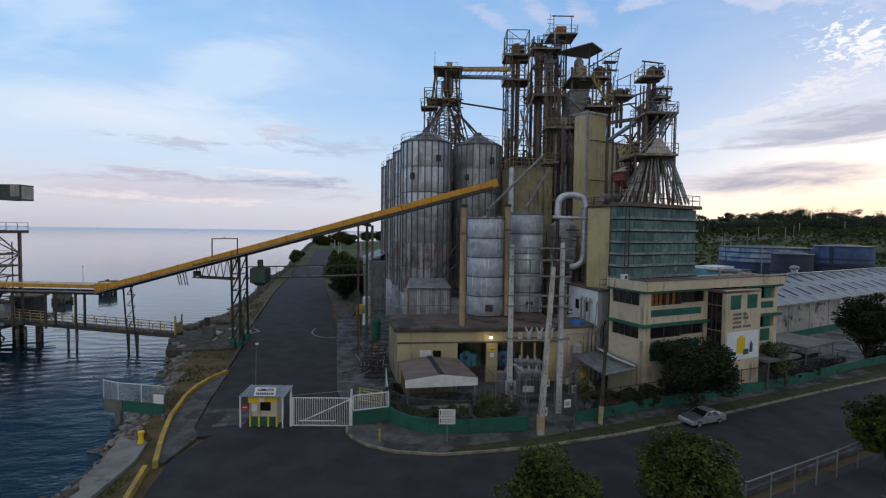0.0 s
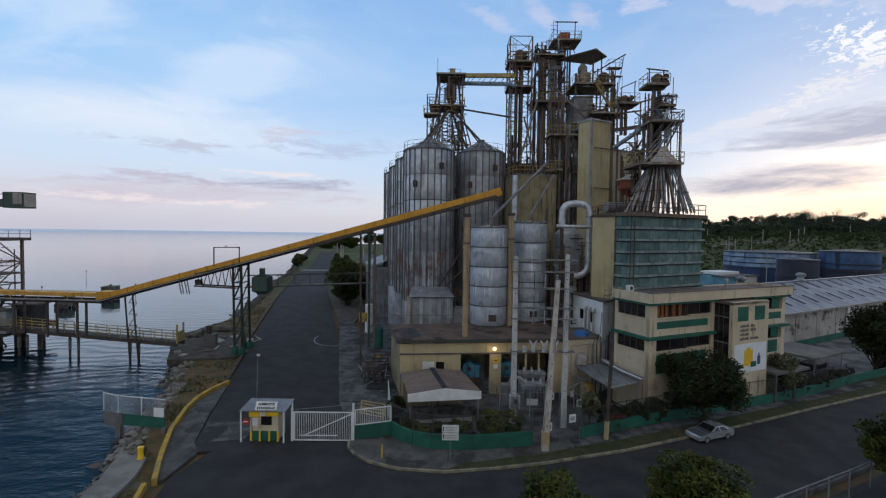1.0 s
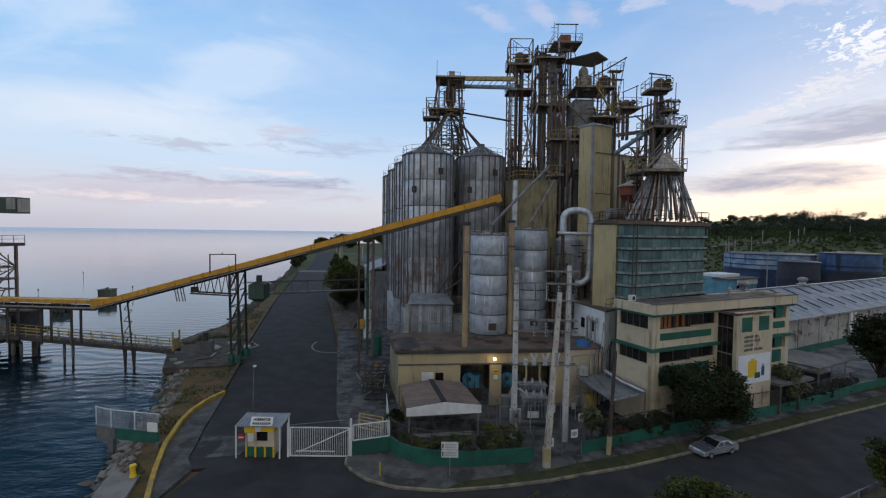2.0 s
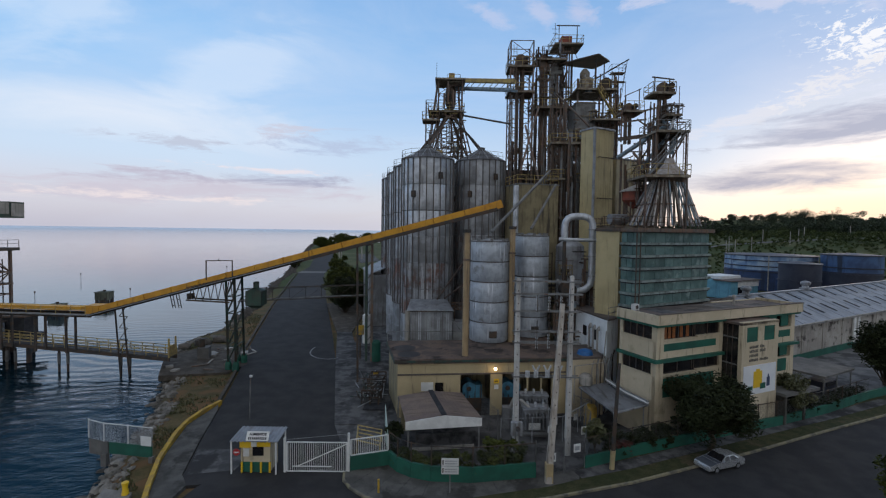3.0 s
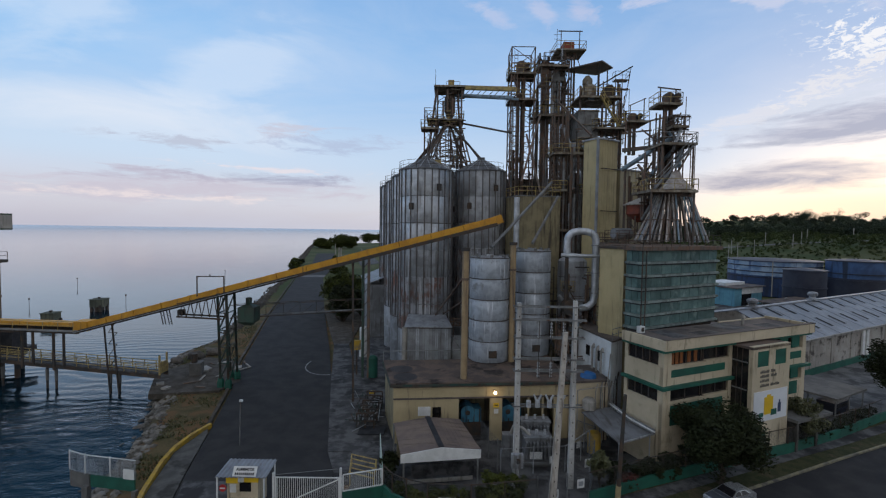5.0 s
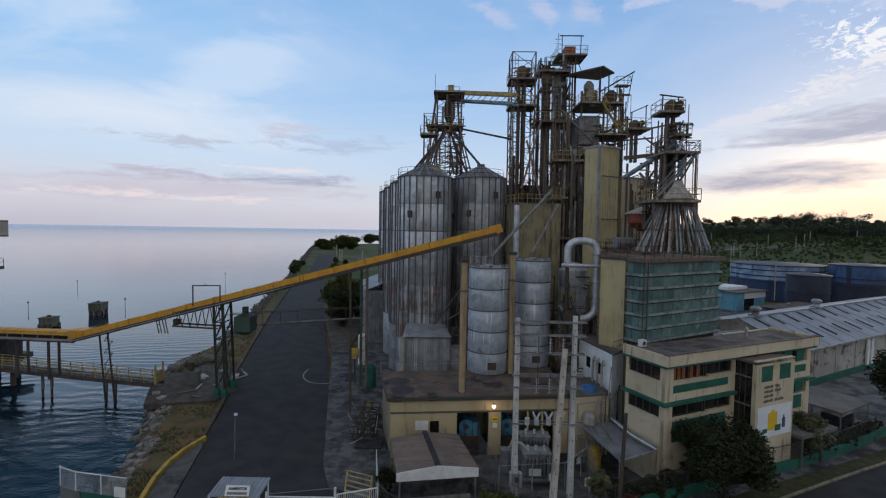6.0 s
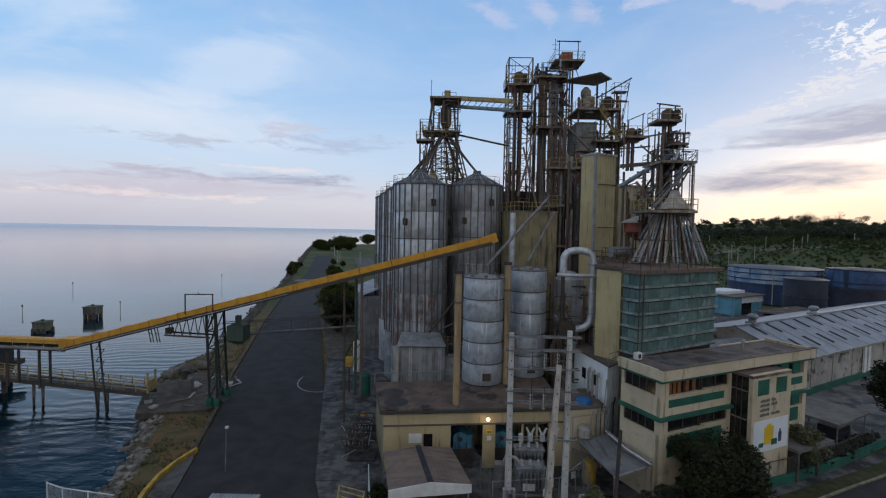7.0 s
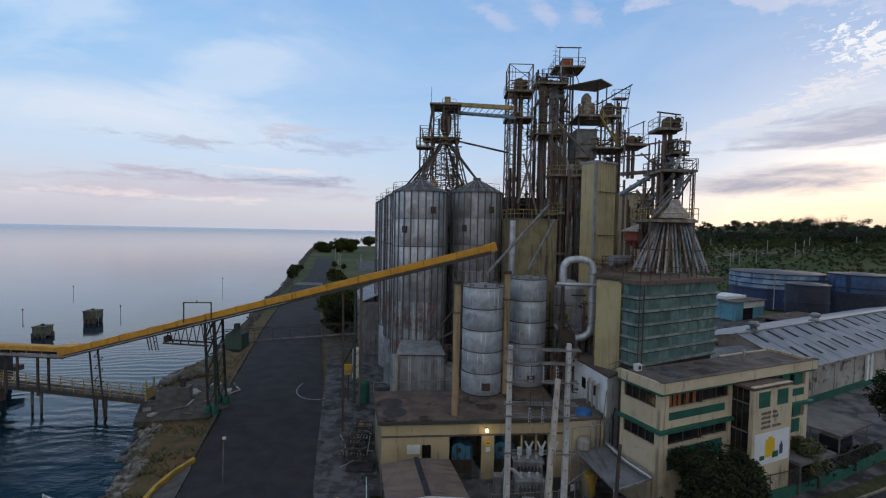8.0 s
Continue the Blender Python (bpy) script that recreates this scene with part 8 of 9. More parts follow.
leaf = thing("open_gate_leaf", (-3.95, 34.8, 0.05), "white and green gate leaf standing open", "gate")
part("leaf", Geo().add([(-3.95, 34.8, 0.1), (-4.75, 38.6, 0.1), (-4.75, 38.6, 2.9), (-3.95, 34.8, 1.0), (-3.9, 34.8, 0.1), (-4.7, 38.6, 0.1), (-4.7, 38.6, 2.9), (-3.9, 34.8, 1.0)], [(0, 1, 2, 3), (7, 6, 5, 4), (0, 4, 5, 1), (1, 5, 6, 2), (2, 6, 7, 3), (3, 7, 4, 0)]), material("pale_green_sheet", (0.42, 0.50, 0.46), (0.30, 0.42, 0.36), 0.8, rough=0.6), leaf)
rk = thing("pipe_barrier", (-6.0, 37.3, 0.05), "yellow tubular steel barrier lying behind the fence", "barrier")
for i in range(5):
    part("tube", Geo().cyl((-7.0 + 0.08 * i, 39.0 - 0.66 * i, 1.0), (-4.95 + 0.05 * i, 38.2 - 0.66 * i, 1.0), 0.05, n=8), YELLOW_RAIL, rk, smooth=True)
for p, q in (((-7.0, 39.0), (-6.6, 36.3)), ((-4.95, 38.2), (-4.72, 35.5))):
    part("side_tube", Geo().cyl((*p, 1.0), (*q, 1.0), 0.06, n=8), YELLOW_RAIL, rk, smooth=True)
    part("leg", Geo().cyl((*p, 0.05), (*p, 1.0), 0.05, n=8), YELLOW_RAIL, rk)
    part("leg", Geo().cyl((*q, 0.05), (*q, 1.0), 0.05, n=8), YELLOW_RAIL, rk)
sb = thing("street_sign", (0.41, 31.0, 0.13), "white two-panel sign board on a grey post", "sign")
part("post", Geo().beam((0.45, 31.05, 0.13), (0.45, 31.05, 2.3), 0.08), GREY_STEEL, sb)
for z in (1.36, 1.9):
    pn = part("panel", Geo().span((-0.12, 30.98, z), (1.0, 31.02, z + 0.5)), WHITE, sb, "white lettered panel")
    g = Geo()
    for r_ in range(2):
        for i in range(8):
            g.span((0.1 + 0.1 * i, 30.97, z + 0.13 + 0.16 * r_), (0.17 + 0.1 * i, 30.978, z + 0.2 + 0.16 * r_))
    part("lettering", g, OLD_GALV, pn)
    part("marking", Geo().span((-0.06, 30.97, z + 0.1), (0.02, 30.978, z + 0.4)), DARK_STEEL, pn)
bd = thing("bollard", (-4.16, 30.9, 0.13), "thin yellow bollard on the pavement", "bollard")
part("shaft", Geo().cyl((-4.16, 30.9, 0.13), (-4.16, 30.9, 1.0), 0.07, n=10), KERB_YELLOW, bd, smooth=True)
yb = thing("mooring_bollard", (-20.2, 30.4, 0.06), "yellow cast mooring bollard on the concrete slab", "bollard")
part("body", Geo().lathe((-20.2, 30.4, 0.06), [(0.22, 0), (0.2, 0.1), (0.16, 0.35), (0.17, 0.6), (0.21, 0.68), (0.2, 0.78), (0.02, 0.8)], 18), SIGN_YELLOW, yb, smooth=True)
ls = thing("lamp_post", (-17.3, 42.2, 0.02), "thin grey lamp post beside the road", "lamp post")
part("shaft", Geo().cyl((-17.3, 42.2, 0.02), (-17.2, 42.2, 3.9), 0.045, n=8), GREY_STEEL, ls)
part("head", Geo().box((-17.15, 42.2, 3.9), (0.25, 0.2, 0.16)), WHITE, ls)

# shore fence
sf = wire_fence("shore_fence", [(-27.0, 36.2), (-25.4, 35.6), (-21.3, 34.9)], 0.95, 2.35, "white-posted wire fence across the shore strip", WHITE, 1.9, 0.1, 0.012, wire=OLD_GALV)
part("low_panel", Geo().beam((-24.9, 35.5, 0.55), (-21.4, 34.95, 0.55), 0.12, 0.85), GREEN, sf, "green sheet panel")
part("low_panel", Geo().beam((-26.9, 36.15, 0.35), (-25.0, 35.5, 0.45), 0.12, 1.1), CONCRETE, sf)
part("sign_plate", Geo().box((-21.8, 34.9, 1.35), (0.85, 0.05, 0.7), -9), WHITE, sf, "white plate")
part("footing", Geo().box((-25.2, 35.4, -0.3), (0.4, 0.4, 1.0)), CONCRETE, sf)
part("footing", Geo().box((-21.4, 34.9, -0.1), (0.3, 0.3, 0.6)), CONCRETE, sf)

# dark timber pole on the verge
dp = thing("timber_pole", (12.13, 34.3, 0.12), "dark timber utility pole with pale foot", "utility pole")
part("shaft", Geo().cyl((12.13, 34.3, 0.12), (12.45, 34.3, 7.8), 0.16, 0.11, n=12), DARK_STEEL, dp, smooth=True)
part("painted_foot", Geo().cyl((12.13, 34.3, 0.12), (12.19, 34.3, 1.5), 0.18, n=12), material("cream_pole_foot", (0.40, 0.32, 0.17), (0.34, 0.27, 0.15), 2, rough=0.8), dp, "pale painted foot", smooth=True)

# clutter on the apron
cr = thing("machine_frame", (-7.6, 48.6, 0.07), "dark stacked machine frames and pipes on the apron", "scrap")
rnd = random.Random(5)
for i in range(60):
    x, y = -7.6 + rnd.random() * 1.5 - 0.25 * (i / 10), 45.5 + rnd.random() * 6.5
    z = 0.1 + rnd.random() * 1.2
    d = Vector((rnd.uniform(-1, 1), rnd.uniform(-1, 1), rnd.uniform(-0.4, 0.8))).normalized() * rnd.uniform(0.7, 1.6)
    a = Vector((x, y, z))
    b = a + d
    b.z = max(0.12, b.z)
    part("bar", Geo().beam(a, b, 0.06), (DARK_STEEL, OLD_GALV, GREEN_STEEL)[i % 3], cr)
for y in (45.6, 46.6, 47.6, 48.9, 50.2, 51.4):
    part("frame", Geo().rail([(-7.9, y, 0.07), (-6.3, y, 0.07)], 1.5, 0.8, 0.06, rails=(1.5, 0.8)), DARK_STEEL, cr)
part("bed", Geo().span((-7.6, 44.4, 0.07), (-5.2, 46.0, 0.2)), MATT_DARK, cr)
for i in range(7):
    part("grid_bar", Geo().beam((-7.8 + 0.3 * i, 46.4, 0.6), (-8.2 + 0.3 * i, 50.8, 0.75), 0.08), OLD_GALV, cr)
part("seat", Geo().box((-7.4, 51.6, 1.4), (0.6, 0.4, 0.25)), KERB_YELLOW, cr, "small yellow machine cover")
gk = thing("green_tank", (-8.8, 60.8, 0.07), "upright green cylindrical tank beside the silos", "tank")
part("shell", Geo().lathe((-8.8, 60.8, 0.07), [(0.02, 0), (0.6, 0), (0.6, 2.4), (0.4, 2.65), (0.02, 2.75)], 24), GREEN, gk, smooth=True)
yk = thing("control_box", (-11.0, 61.6, 0.07), "yellow control box on a dark post", "control box")
part("post", Geo().beam((-11.0, 61.6, 0.07), (-11.0, 61.6, 3.4), 0.18), DARK_STEEL, yk)
part("box", Geo().box((-11.0, 61.5, 3.9), (1.0, 0.5, 1.2)), KERB_YELLOW, yk)
wt = thing("white_tank", (-11.2, 70, 0.07), "narrow white cylindrical tank by the roadside", "tank")
part("shell", Geo().lathe((-11.6, 70.0, 0.07), [(0.02, 0), (0.6, 0), (0.6, 4.2), (0.02, 4.5)], 16), WHITE, wt, smooth=True)
lg = thing("annex_shed", (-9.6, 84, 0.05), "grey sheet-metal shed beside the rear silos", "shed")
part("wall", Geo(turned(-13.2, 82, 0.05, 14)).span((0, 0, 0), (3.6, 14, 9)), OLD_GALV, lg)
part("roof", Geo(turned(-13.2, 82, 9.05, 14)).add([(-0.2, -0.2, 0), (3.8, -0.2, 1.6), (3.8, 14.2, 1.6), (-0.2, 14.2, 0), (-0.2, -0.2, 0.1), (3.8, -0.2, 1.7), (3.8, 14.2, 1.7), (-0.2, 14.2, 0.1)], [(3, 2, 1, 0), (4, 5, 6, 7), (0, 1, 5, 4), (1, 2, 6, 5), (2, 3, 7, 6), (3, 0, 4, 7)]), OLD_GALV, lg)
gh = thing("low_house", (-17, 116, 0.05), "low pale house beyond the bushes", "house")
part("wall", Geo().span((-20, 112, 0.05), (-13, 118, 3.2)), PALE_CONCRETE, gh)
part("roof", Geo().span((-20.6, 111.4, 3.2), (-12.4, 118.6, 3.5)), ROOF_METAL, gh)
MARK = material("worn_white_marking", (0.30, 0.30, 0.29), (0.16, 0.16, 0.16), 2.5, 0.45, 0.55, rough=0.9, bump=0)
arc = Geo()
cc = [(-15.2 + 3.4 * math.cos(radians(a)), 66.0 + 4.6 * math.sin(radians(a))) for a in range(165, 300, 9)]
for (x, y), (x2, y2) in zip(cc[:-1], cc[1:]):
    arc.beam((x, y, 0.09 if x > -14 else 0.006), (x2, y2, 0.09 if x2 > -14 else 0.006), 0.16, 0.006)
single("road_marking", arc, MARK, (0, 0, 0), "worn white curved line on the asphalt", kind="structure")

# ---- car ----
def parked_car():
    ob = thing("parked_car", (20.7, 35.25, 0.004), "silver saloon car parked by the kerb with dark bonnet", "car")
    M = turned(20.35, 35.15, 0.004, 20.5) @ Matrix.Diagonal((0.78, 0.8, 0.74, 1))       # nose towards -x
    paint = material("silver_car_paint", (0.50, 0.51, 0.52), (0.45, 0.46, 0.47), 1.0, rough=0.28, metal=0.6, grain=0.03, bump=0)
    dull = material("dark_primer_paint", (0.075, 0.085, 0.10), (0.06, 0.065, 0.08), 1.5, rough=0.45, bump=0)
    tyre = material("tyre_rubber", (0.02, 0.02, 0.02), rough=0.85)
    prof = [(-2.2, 0.32), (-2.24, 0.6), (-2.1, 0.74), (-1.2, 0.9), (-0.75, 0.95), (-0.1, 1.36), (0.25, 1.42), (0.95, 1.40), (1.55, 1.05), (2.05, 1.0), (2.2, 0.85), (2.2, 0.4), (2.1, 0.3)]

    def shell(y0, y1, inset):
        g = Geo(M)
        k = len(prof)
        pts = []
        for yy in (y0, y1):
            for x, z in prof:
                f = 1.0 if z < 0.95 else 1 - inset * (z - 0.95) / 0.47
                pts.append((x, yy * f, z))
        g.add(pts, [tuple(range(k)), tuple(reversed(range(k, 2 * k)))] + [(i, i + k, (i + 1) % k + k, (i + 1) % k) for i in range(k)])
        return g
    part("body", shell(-0.85, 0.85, 0.22), paint, ob, "silver painted body")
    part("bonnet", Geo(M).add([(-2.12, -0.78, 0.755), (-2.12, 0.78, 0.755), (-0.78, 0.8, 0.965), (-0.78, -0.8, 0.965), (-2.12, -0.78, 0.735), (-2.12, 0.78, 0.735), (-0.78, 0.8, 0.945), (-0.78, -0.8, 0.945)], [(0, 3, 2, 1), (4, 5, 6, 7), (0, 1, 5, 4), (1, 2, 6, 5), (2, 3, 7, 6), (3, 0, 4, 7)]), dull, ob, "dark dull bonnet")
    part("windscreen", Geo(M).add([(-0.74, -0.76, 0.985), (-0.74, 0.76, 0.985), (-0.12, 0.64, 1.375), (-0.12, -0.64, 1.375)], [(0, 3, 2, 1)]), GLASS_DARK, ob, "dark windscreen")
    part("rear_window", Geo(M).add([(1.52, -0.74, 1.085), (1.52, 0.74, 1.085), (0.98, 0.66, 1.405), (0.98, -0.66, 1.405)], [(0, 1, 2, 3)]), GLASS_DARK, ob)
    for sgn in (-1, 1):
        for x0, x1, x2, x3 in ((-0.55, 0.3, 0.3, -0.08), (0.38, 1.3, 0.9, 0.38)):
            part("side_window", Geo(M).add([(x0, sgn * 0.845, 1.0), (x1, sgn * 0.845, 1.0), (x2, sgn * 0.705, 1.34), (x3, sgn * 0.705, 1.34)], [(0, 1, 2, 3)]), GLASS_DARK, ob)
    for x in (-1.38, 1.32):
        for sgn in (-1, 1):
            w = part("wheel", Geo(M).cyl((x, sgn * 0.66, 0.31), (x, sgn * 0.875, 0.31), 0.31, n=20), tyre, ob, "black tyre", smooth=True)
            part("rim", Geo(M).cyl((x, sgn * 0.87, 0.31), (x, sgn * 0.89, 0.31), 0.19, n=16), OLD_GALV, w)
    part("bumper", Geo(M).span((-2.3, -0.8, 0.3), (-2.15, 0.8, 0.52)), paint, ob)
    part("bumper", Geo(M).span((2.12, -0.8, 0.32), (2.28, 0.8, 0.55)), paint, ob)
    for sgn in (-1, 1):
        part("headlight", Geo(M).box((-2.2, sgn * 0.6, 0.64), (0.12, 0.36, 0.14)), PORC, ob)
        part("tail_light", Geo(M).box((2.18, sgn * 0.62, 0.8), (0.08, 0.34, 0.15)), material("tail_red", (0.25, 0.01, 0.01), rough=0.3, bump=0), ob)
    part("mirror", Geo(M).box((-0.6, -0.93, 1.0), (0.14, 0.16, 0.12)), paint, ob)


parked_car()

# ---- warehouse and tank farm ----
STAINED = material("stained_warehouse_wall", (0.42, 0.39, 0.35), (0.33, 0.30, 0.265), 0.3, rough=0.9, blot=(0.09, 0.078, 0.07), blot_scale=0.55, blot_at=(0.52, 0.64), streak=(0.2, 0.18, 0.16), streak_at=(0.56, 0.74), spec=0.25)
ware = thing("warehouse", (60, 75, 0.05), "long warehouse with pale ridged roof and stained wall", "building")
for i in range(1, 14):
    u0, u1 = 28 + 6 * i, 34 + 6 * i
    part("wall_panel", og().span((u0 + 0.03, 6.8, 0), (u1 - 0.03, 7.1, 4.75)), STAINED, ware)
    part("pilaster", og().span((u0 - 0.12, 6.7, 0), (u0 + 0.12, 6.9, 4.75)), STAINED, ware)
part("wall_back", og().span((34, 7.3, 0), (112, 26, 4.5)), DARK_STEEL, ware)
part("plinth", og().span((34, 6.55, 0), (112, 6.8, 0.85)), GREEN, ware, "green painted plinth")
part("eave_board", og().span((35.7, 6.3, 4.72), (112.4, 6.5, 5.0)), PALE_CONCRETE, ware, "white eave gutter")
for u in (55.2, 56.6):
    part("downpipe", og().span((u, 6.5, 0.8), (u + 0.8, 6.72, 4.75)), WHITE, ware, "broad white downpipe")
for i in range(2, 21):
    u0, u1 = 27.6 + 4.04 * i, 27.6 + 4.04 * (i + 1) - 0.06
    for (v0, z0), (v1, z1) in (((6.3, 4.9), (14.2, 7.9)), ((14.2, 7.9), (26.5, 4.6))):
        part("roof_sheet", og().add([(u0, v0, z0), (u1, v0, z0), (u1, v1, z1), (u0, v1, z1), (u0, v0, z0 - 0.12), (u1, v0, z0 - 0.12), (u1, v1, z1 - 0.12), (u0, v1, z1 - 0.12)], [(0, 1, 2, 3), (7, 6, 5, 4), (4, 5, 1, 0), (5, 6, 2, 1), (6, 7, 3, 2), (7, 4, 0, 3)]), ROOF_METAL, ware)
    part("roof_seam", og().beam((u0, 6.3, 4.92), (u0, 14.2, 7.92), 0.06, 0.03), ROOF_METAL, ware)
for i in range(1, 18):
    u = 33 + 4.0 * i
    for v, w in ((8.0, 1.1), (11.6, 1.1)):
        uu = u + (0.0 if v < 10 else 1.4)
        z = 4.9 + (v - 6.3) * 0.38
        part("skylight", og().add([(uu, v, z + 0.03), (uu + 0.75, v, z + 0.03), (uu + 0.75, v + 2.2, z + 2.2 * 0.38 + 0.03), (uu, v + 2.2, z + 2.2 * 0.38 + 0.03)], [(0, 1, 2, 3)]), MATT_DARK, ware, "dark roof light")
part("gable_wall", og().add([(35.75, 6.6, 0), (35.75, 26, 0), (35.75, 26, 4.6), (35.75, 14.2, 7.8), (35.75, 6.6, 4.9), (35.95, 6.6, 0), (35.95, 26, 0), (35.95, 26, 4.6), (35.95, 14.2, 7.8), (35.95, 6.6, 4.9)], [(0, 4, 3, 2, 1), (5, 6, 7, 8, 9), (0, 1, 6, 5), (1, 2, 7, 6), (2, 3, 8, 7), (3, 4, 9, 8), (4, 0, 5, 9)]), STAINED, ware)
part("ridge_cap", og().beam((35.7, 14.2, 7.95), (112.4, 14.2, 7.95), 0.6, 0.1), ROOF_METAL, ware)
for u in (40, 58):
    vt = thing("turbine_vent", tuple(OFF @ Vector((u, 14.2, 8.0))), "round galvanised roof ventilator on the ridge", "vent", "ridge ventilators")
    part("curb", og().box((u, 14.2, 8.0), (1.3, 1.3, 0.3)), OLD_GALV, vt)
    part("neck", og().cyl((u, 14.2, 7.9), (u, 14.2, 8.5), 0.5, n=14), OLD_GALV, vt)
    part("head", og().lathe((u, 14.2, 8.5), [(0.4, 0), (0.7, 0.2), (0.75, 0.5), (0.5, 0.75), (0.02, 0.85)], 16), OLD_GALV, vt, smooth=True)
GREY_SHEET = material("dull_grey_blue_sheet", (0.16, 0.168, 0.18), (0.115, 0.118, 0.125), 0.5, rough=0.75, metal=0.1, blot=(0.09, 0.075, 0.065), blot_scale=0.3, spec=0.3)
low = thing("link_building", (36, 60, 0.05), "flat dark-roofed building between office and warehouse", "building")
part("wall", og().span((15.5, 8, 0), (34.5, 24, 5.6)), PALE_CONCRETE, low)
part("roof", og().span((15.2, 7.6, 5.6), (34.9, 24.4, 5.8)), FELT, low)
part("roof", og().add([(14.8, 6.5, 6.4), (34.8, 6.5, 5.9), (34.8, 13, 6.6), (14.8, 13, 7.2), (14.8, 6.5, 6.5), (34.8, 6.5, 6.0), (34.8, 13, 6.7), (14.8, 13, 7.3)], [(3, 2, 1, 0), (4, 5, 6, 7), (0, 1, 5, 4), (1, 2, 6, 5), (2, 3, 7, 6), (3, 0, 4, 7)]), GREY_SHEET, low, "grey sloping roof sheet")
cp = thing("carport", (38, 47, 0.05), "flat grey metal carport roof on posts", "carport")
part("roof", og().span((22.9, -2.6, 2.6), (29.5, 2.6, 2.8)), CONCRETE, cp)
for u in (23.1, 26, 29.2):
    for v in (-2.4, 2.4):
        part("post", og().cyl((u, v, 0), (u, v, 2.6), 0.07, n=8), GREY_STEEL, cp)
vh = thing("parked_van", (40, 48.6, 0.05), "dark parked van half hidden under the carport", "van")
part("body", og().span((25.4, -1.6, 0.35), (28.4, 0.1, 1.5)), NAVY, vh)
part("cab_glass", og().span((25.7, -1.63, 1.0), (28.1, 0.13, 1.4)), GLASS_DARK, vh)
for u in (26.0, 27.8):
    part("wheel", og().cyl((u, -1.65, 0.35), (u, -1.4, 0.35), 0.33, n=14), DARK_STEEL, vh)


def round_tank(x, y, r, h, mat, upper, label, bands=3):
    ob = thing("storage_tank", (x, y, 0.05), label, "tank", "blue storage tanks")
    n = 60
    part("shell", Geo().lathe((x, y, 0.05), [(r, 0), (r, h * 0.58)], n), mat, ob, smooth=True)
    part("upper_shell", Geo().lathe((x, y, 0.05), [(r, h * 0.58), (r, h)], n), upper, ob, smooth=True)
    part("roof", Geo().lathe((x, y, 0.05), [(r + 0.25, h - 0.25), (r + 0.25, h), (r - 0.1, h + 0.05), (0.05, h + 0.55)], n), NAVY, ob, "dark tank roof", smooth=True)
    for i in range(bands):
        part("stiffener", Geo().lathe((x, y, h * (0.52 + 0.16 * i)), [(r, 0), (r + 0.2, 0), (r + 0.2, 0.3), (r, 0.3)], n), NAVY, ob)
    if r > 12:
        part("ladder", Geo().rail([(x - r * 0.6, y - r * 0.83, 0.1), (x - r * 0.6, y - r * 0.83, h)], 0, 1, 0.1, rails=(0,), post=False), PALE_CONCRETE, ob)
    return ob


round_tank(104.5, 149.7, 12.3, 10.6, BLUE_TANK, PALE_BLUE, "wide blue tank with faded pale upper band")
FADED = material("faded_mid_blue_paint", (0.045, 0.10, 0.22), (0.025, 0.055, 0.13), 0.25, rough=0.6, streak=(0.015, 0.025, 0.05), streak_at=(0.5, 0.66), streak_scale=(0.6, 0.6, 0.06), bump=0.05)
round_tank(116.5, 133.5, 6.9, 11.6, NAVY, FADED, "blue storage tank with dark stained wall", 2)
round_tank(93.7, 123.0, 4.6, 9.6, NAVY, NAVY, "smaller dark navy storage tank", 1)
bh = thing("pale_blue_shed", (82, 128, 0.05), "small pale blue and white shed with grey roof", "shed")
TEAL_BLUE = material("teal_blue_wall_paint", (0.13, 0.33, 0.42), (0.10, 0.26, 0.34), 0.4, rough=0.7, streak=(0.06, 0.13, 0.17), streak_at=(0.56, 0.74))
SHEDM = turned(74.5, 121, 0.05, 29)
part("wall", Geo(SHEDM).span((0, 0, 0), (13, 9, 4.6)), TEAL_BLUE, bh)
part("front", Geo(SHEDM).span((3.2, -0.15, 3.0), (13, 0.0, 4.6)), WHITE, bh)
part("doorway", Geo(SHEDM).span((3.2, -0.12, 0), (7.5, 0.0, 3.0)), GLASS_DARK, bh)
part("roof", Geo(SHEDM).span((-0.5, -0.6, 4.6), (13.5, 4.5, 4.85)), FELT, bh)
part("roof", Geo(SHEDM).span((2.0, 3.5, 4.85), (11, 9.4, 5.6)), WHITE, bh)
ls2 = thing("open_store_roof", (86, 112, 0.05), "low rusty store roof before the tanks", "shed")
part("roof", Geo(turned(78, 104, 2.7, 29)).span((0, 0, 0), (18, 9, 0.25)), RED_FELT, ls2)
for u in (0.5, 6, 12, 17.5):
    part("post", Geo(turned(78, 104, 0.05, 29)).beam((u, 0.3, 0), (u, 0.3, 2.7), 0.2), PALE_CONCRETE, ls2)
part("wall", Geo(turned(78, 104, 0.05, 29)).span((0, 7, 0), (18, 7.3, 2.7)), DARK_STEEL, ls2)
for i, (x, y) in enumerate(((100, 116), (106, 121), (112, 122), (84, 116), (97, 112), (118, 124))):
    bp = thing("valve_post", (x, y, 0.05), "short pale concrete pipe post before the tanks", "post", "pipe posts")
    part("shaft", Geo().beam((x, y, 0.05), (x, y, 3.2), 0.5), PALE_CONCRETE, bp)
hu = thing("small_hut", (127, 124, 0.05), "small cream hut beside the tanks", "hut")
part("wall", Geo(turned(124, 121, 0.05, 29)).span((0, 0, 0), (7, 5, 3.5)), CREAM, hu)
part("roof", Geo(turned(124, 121, 3.55, 29)).span((-0.4, -0.4, 0), (7.4, 5.4, 0.2)), WHITE, hu)


def ground_z(x, y):
    return land_height(x, y, x - coast_x(y))


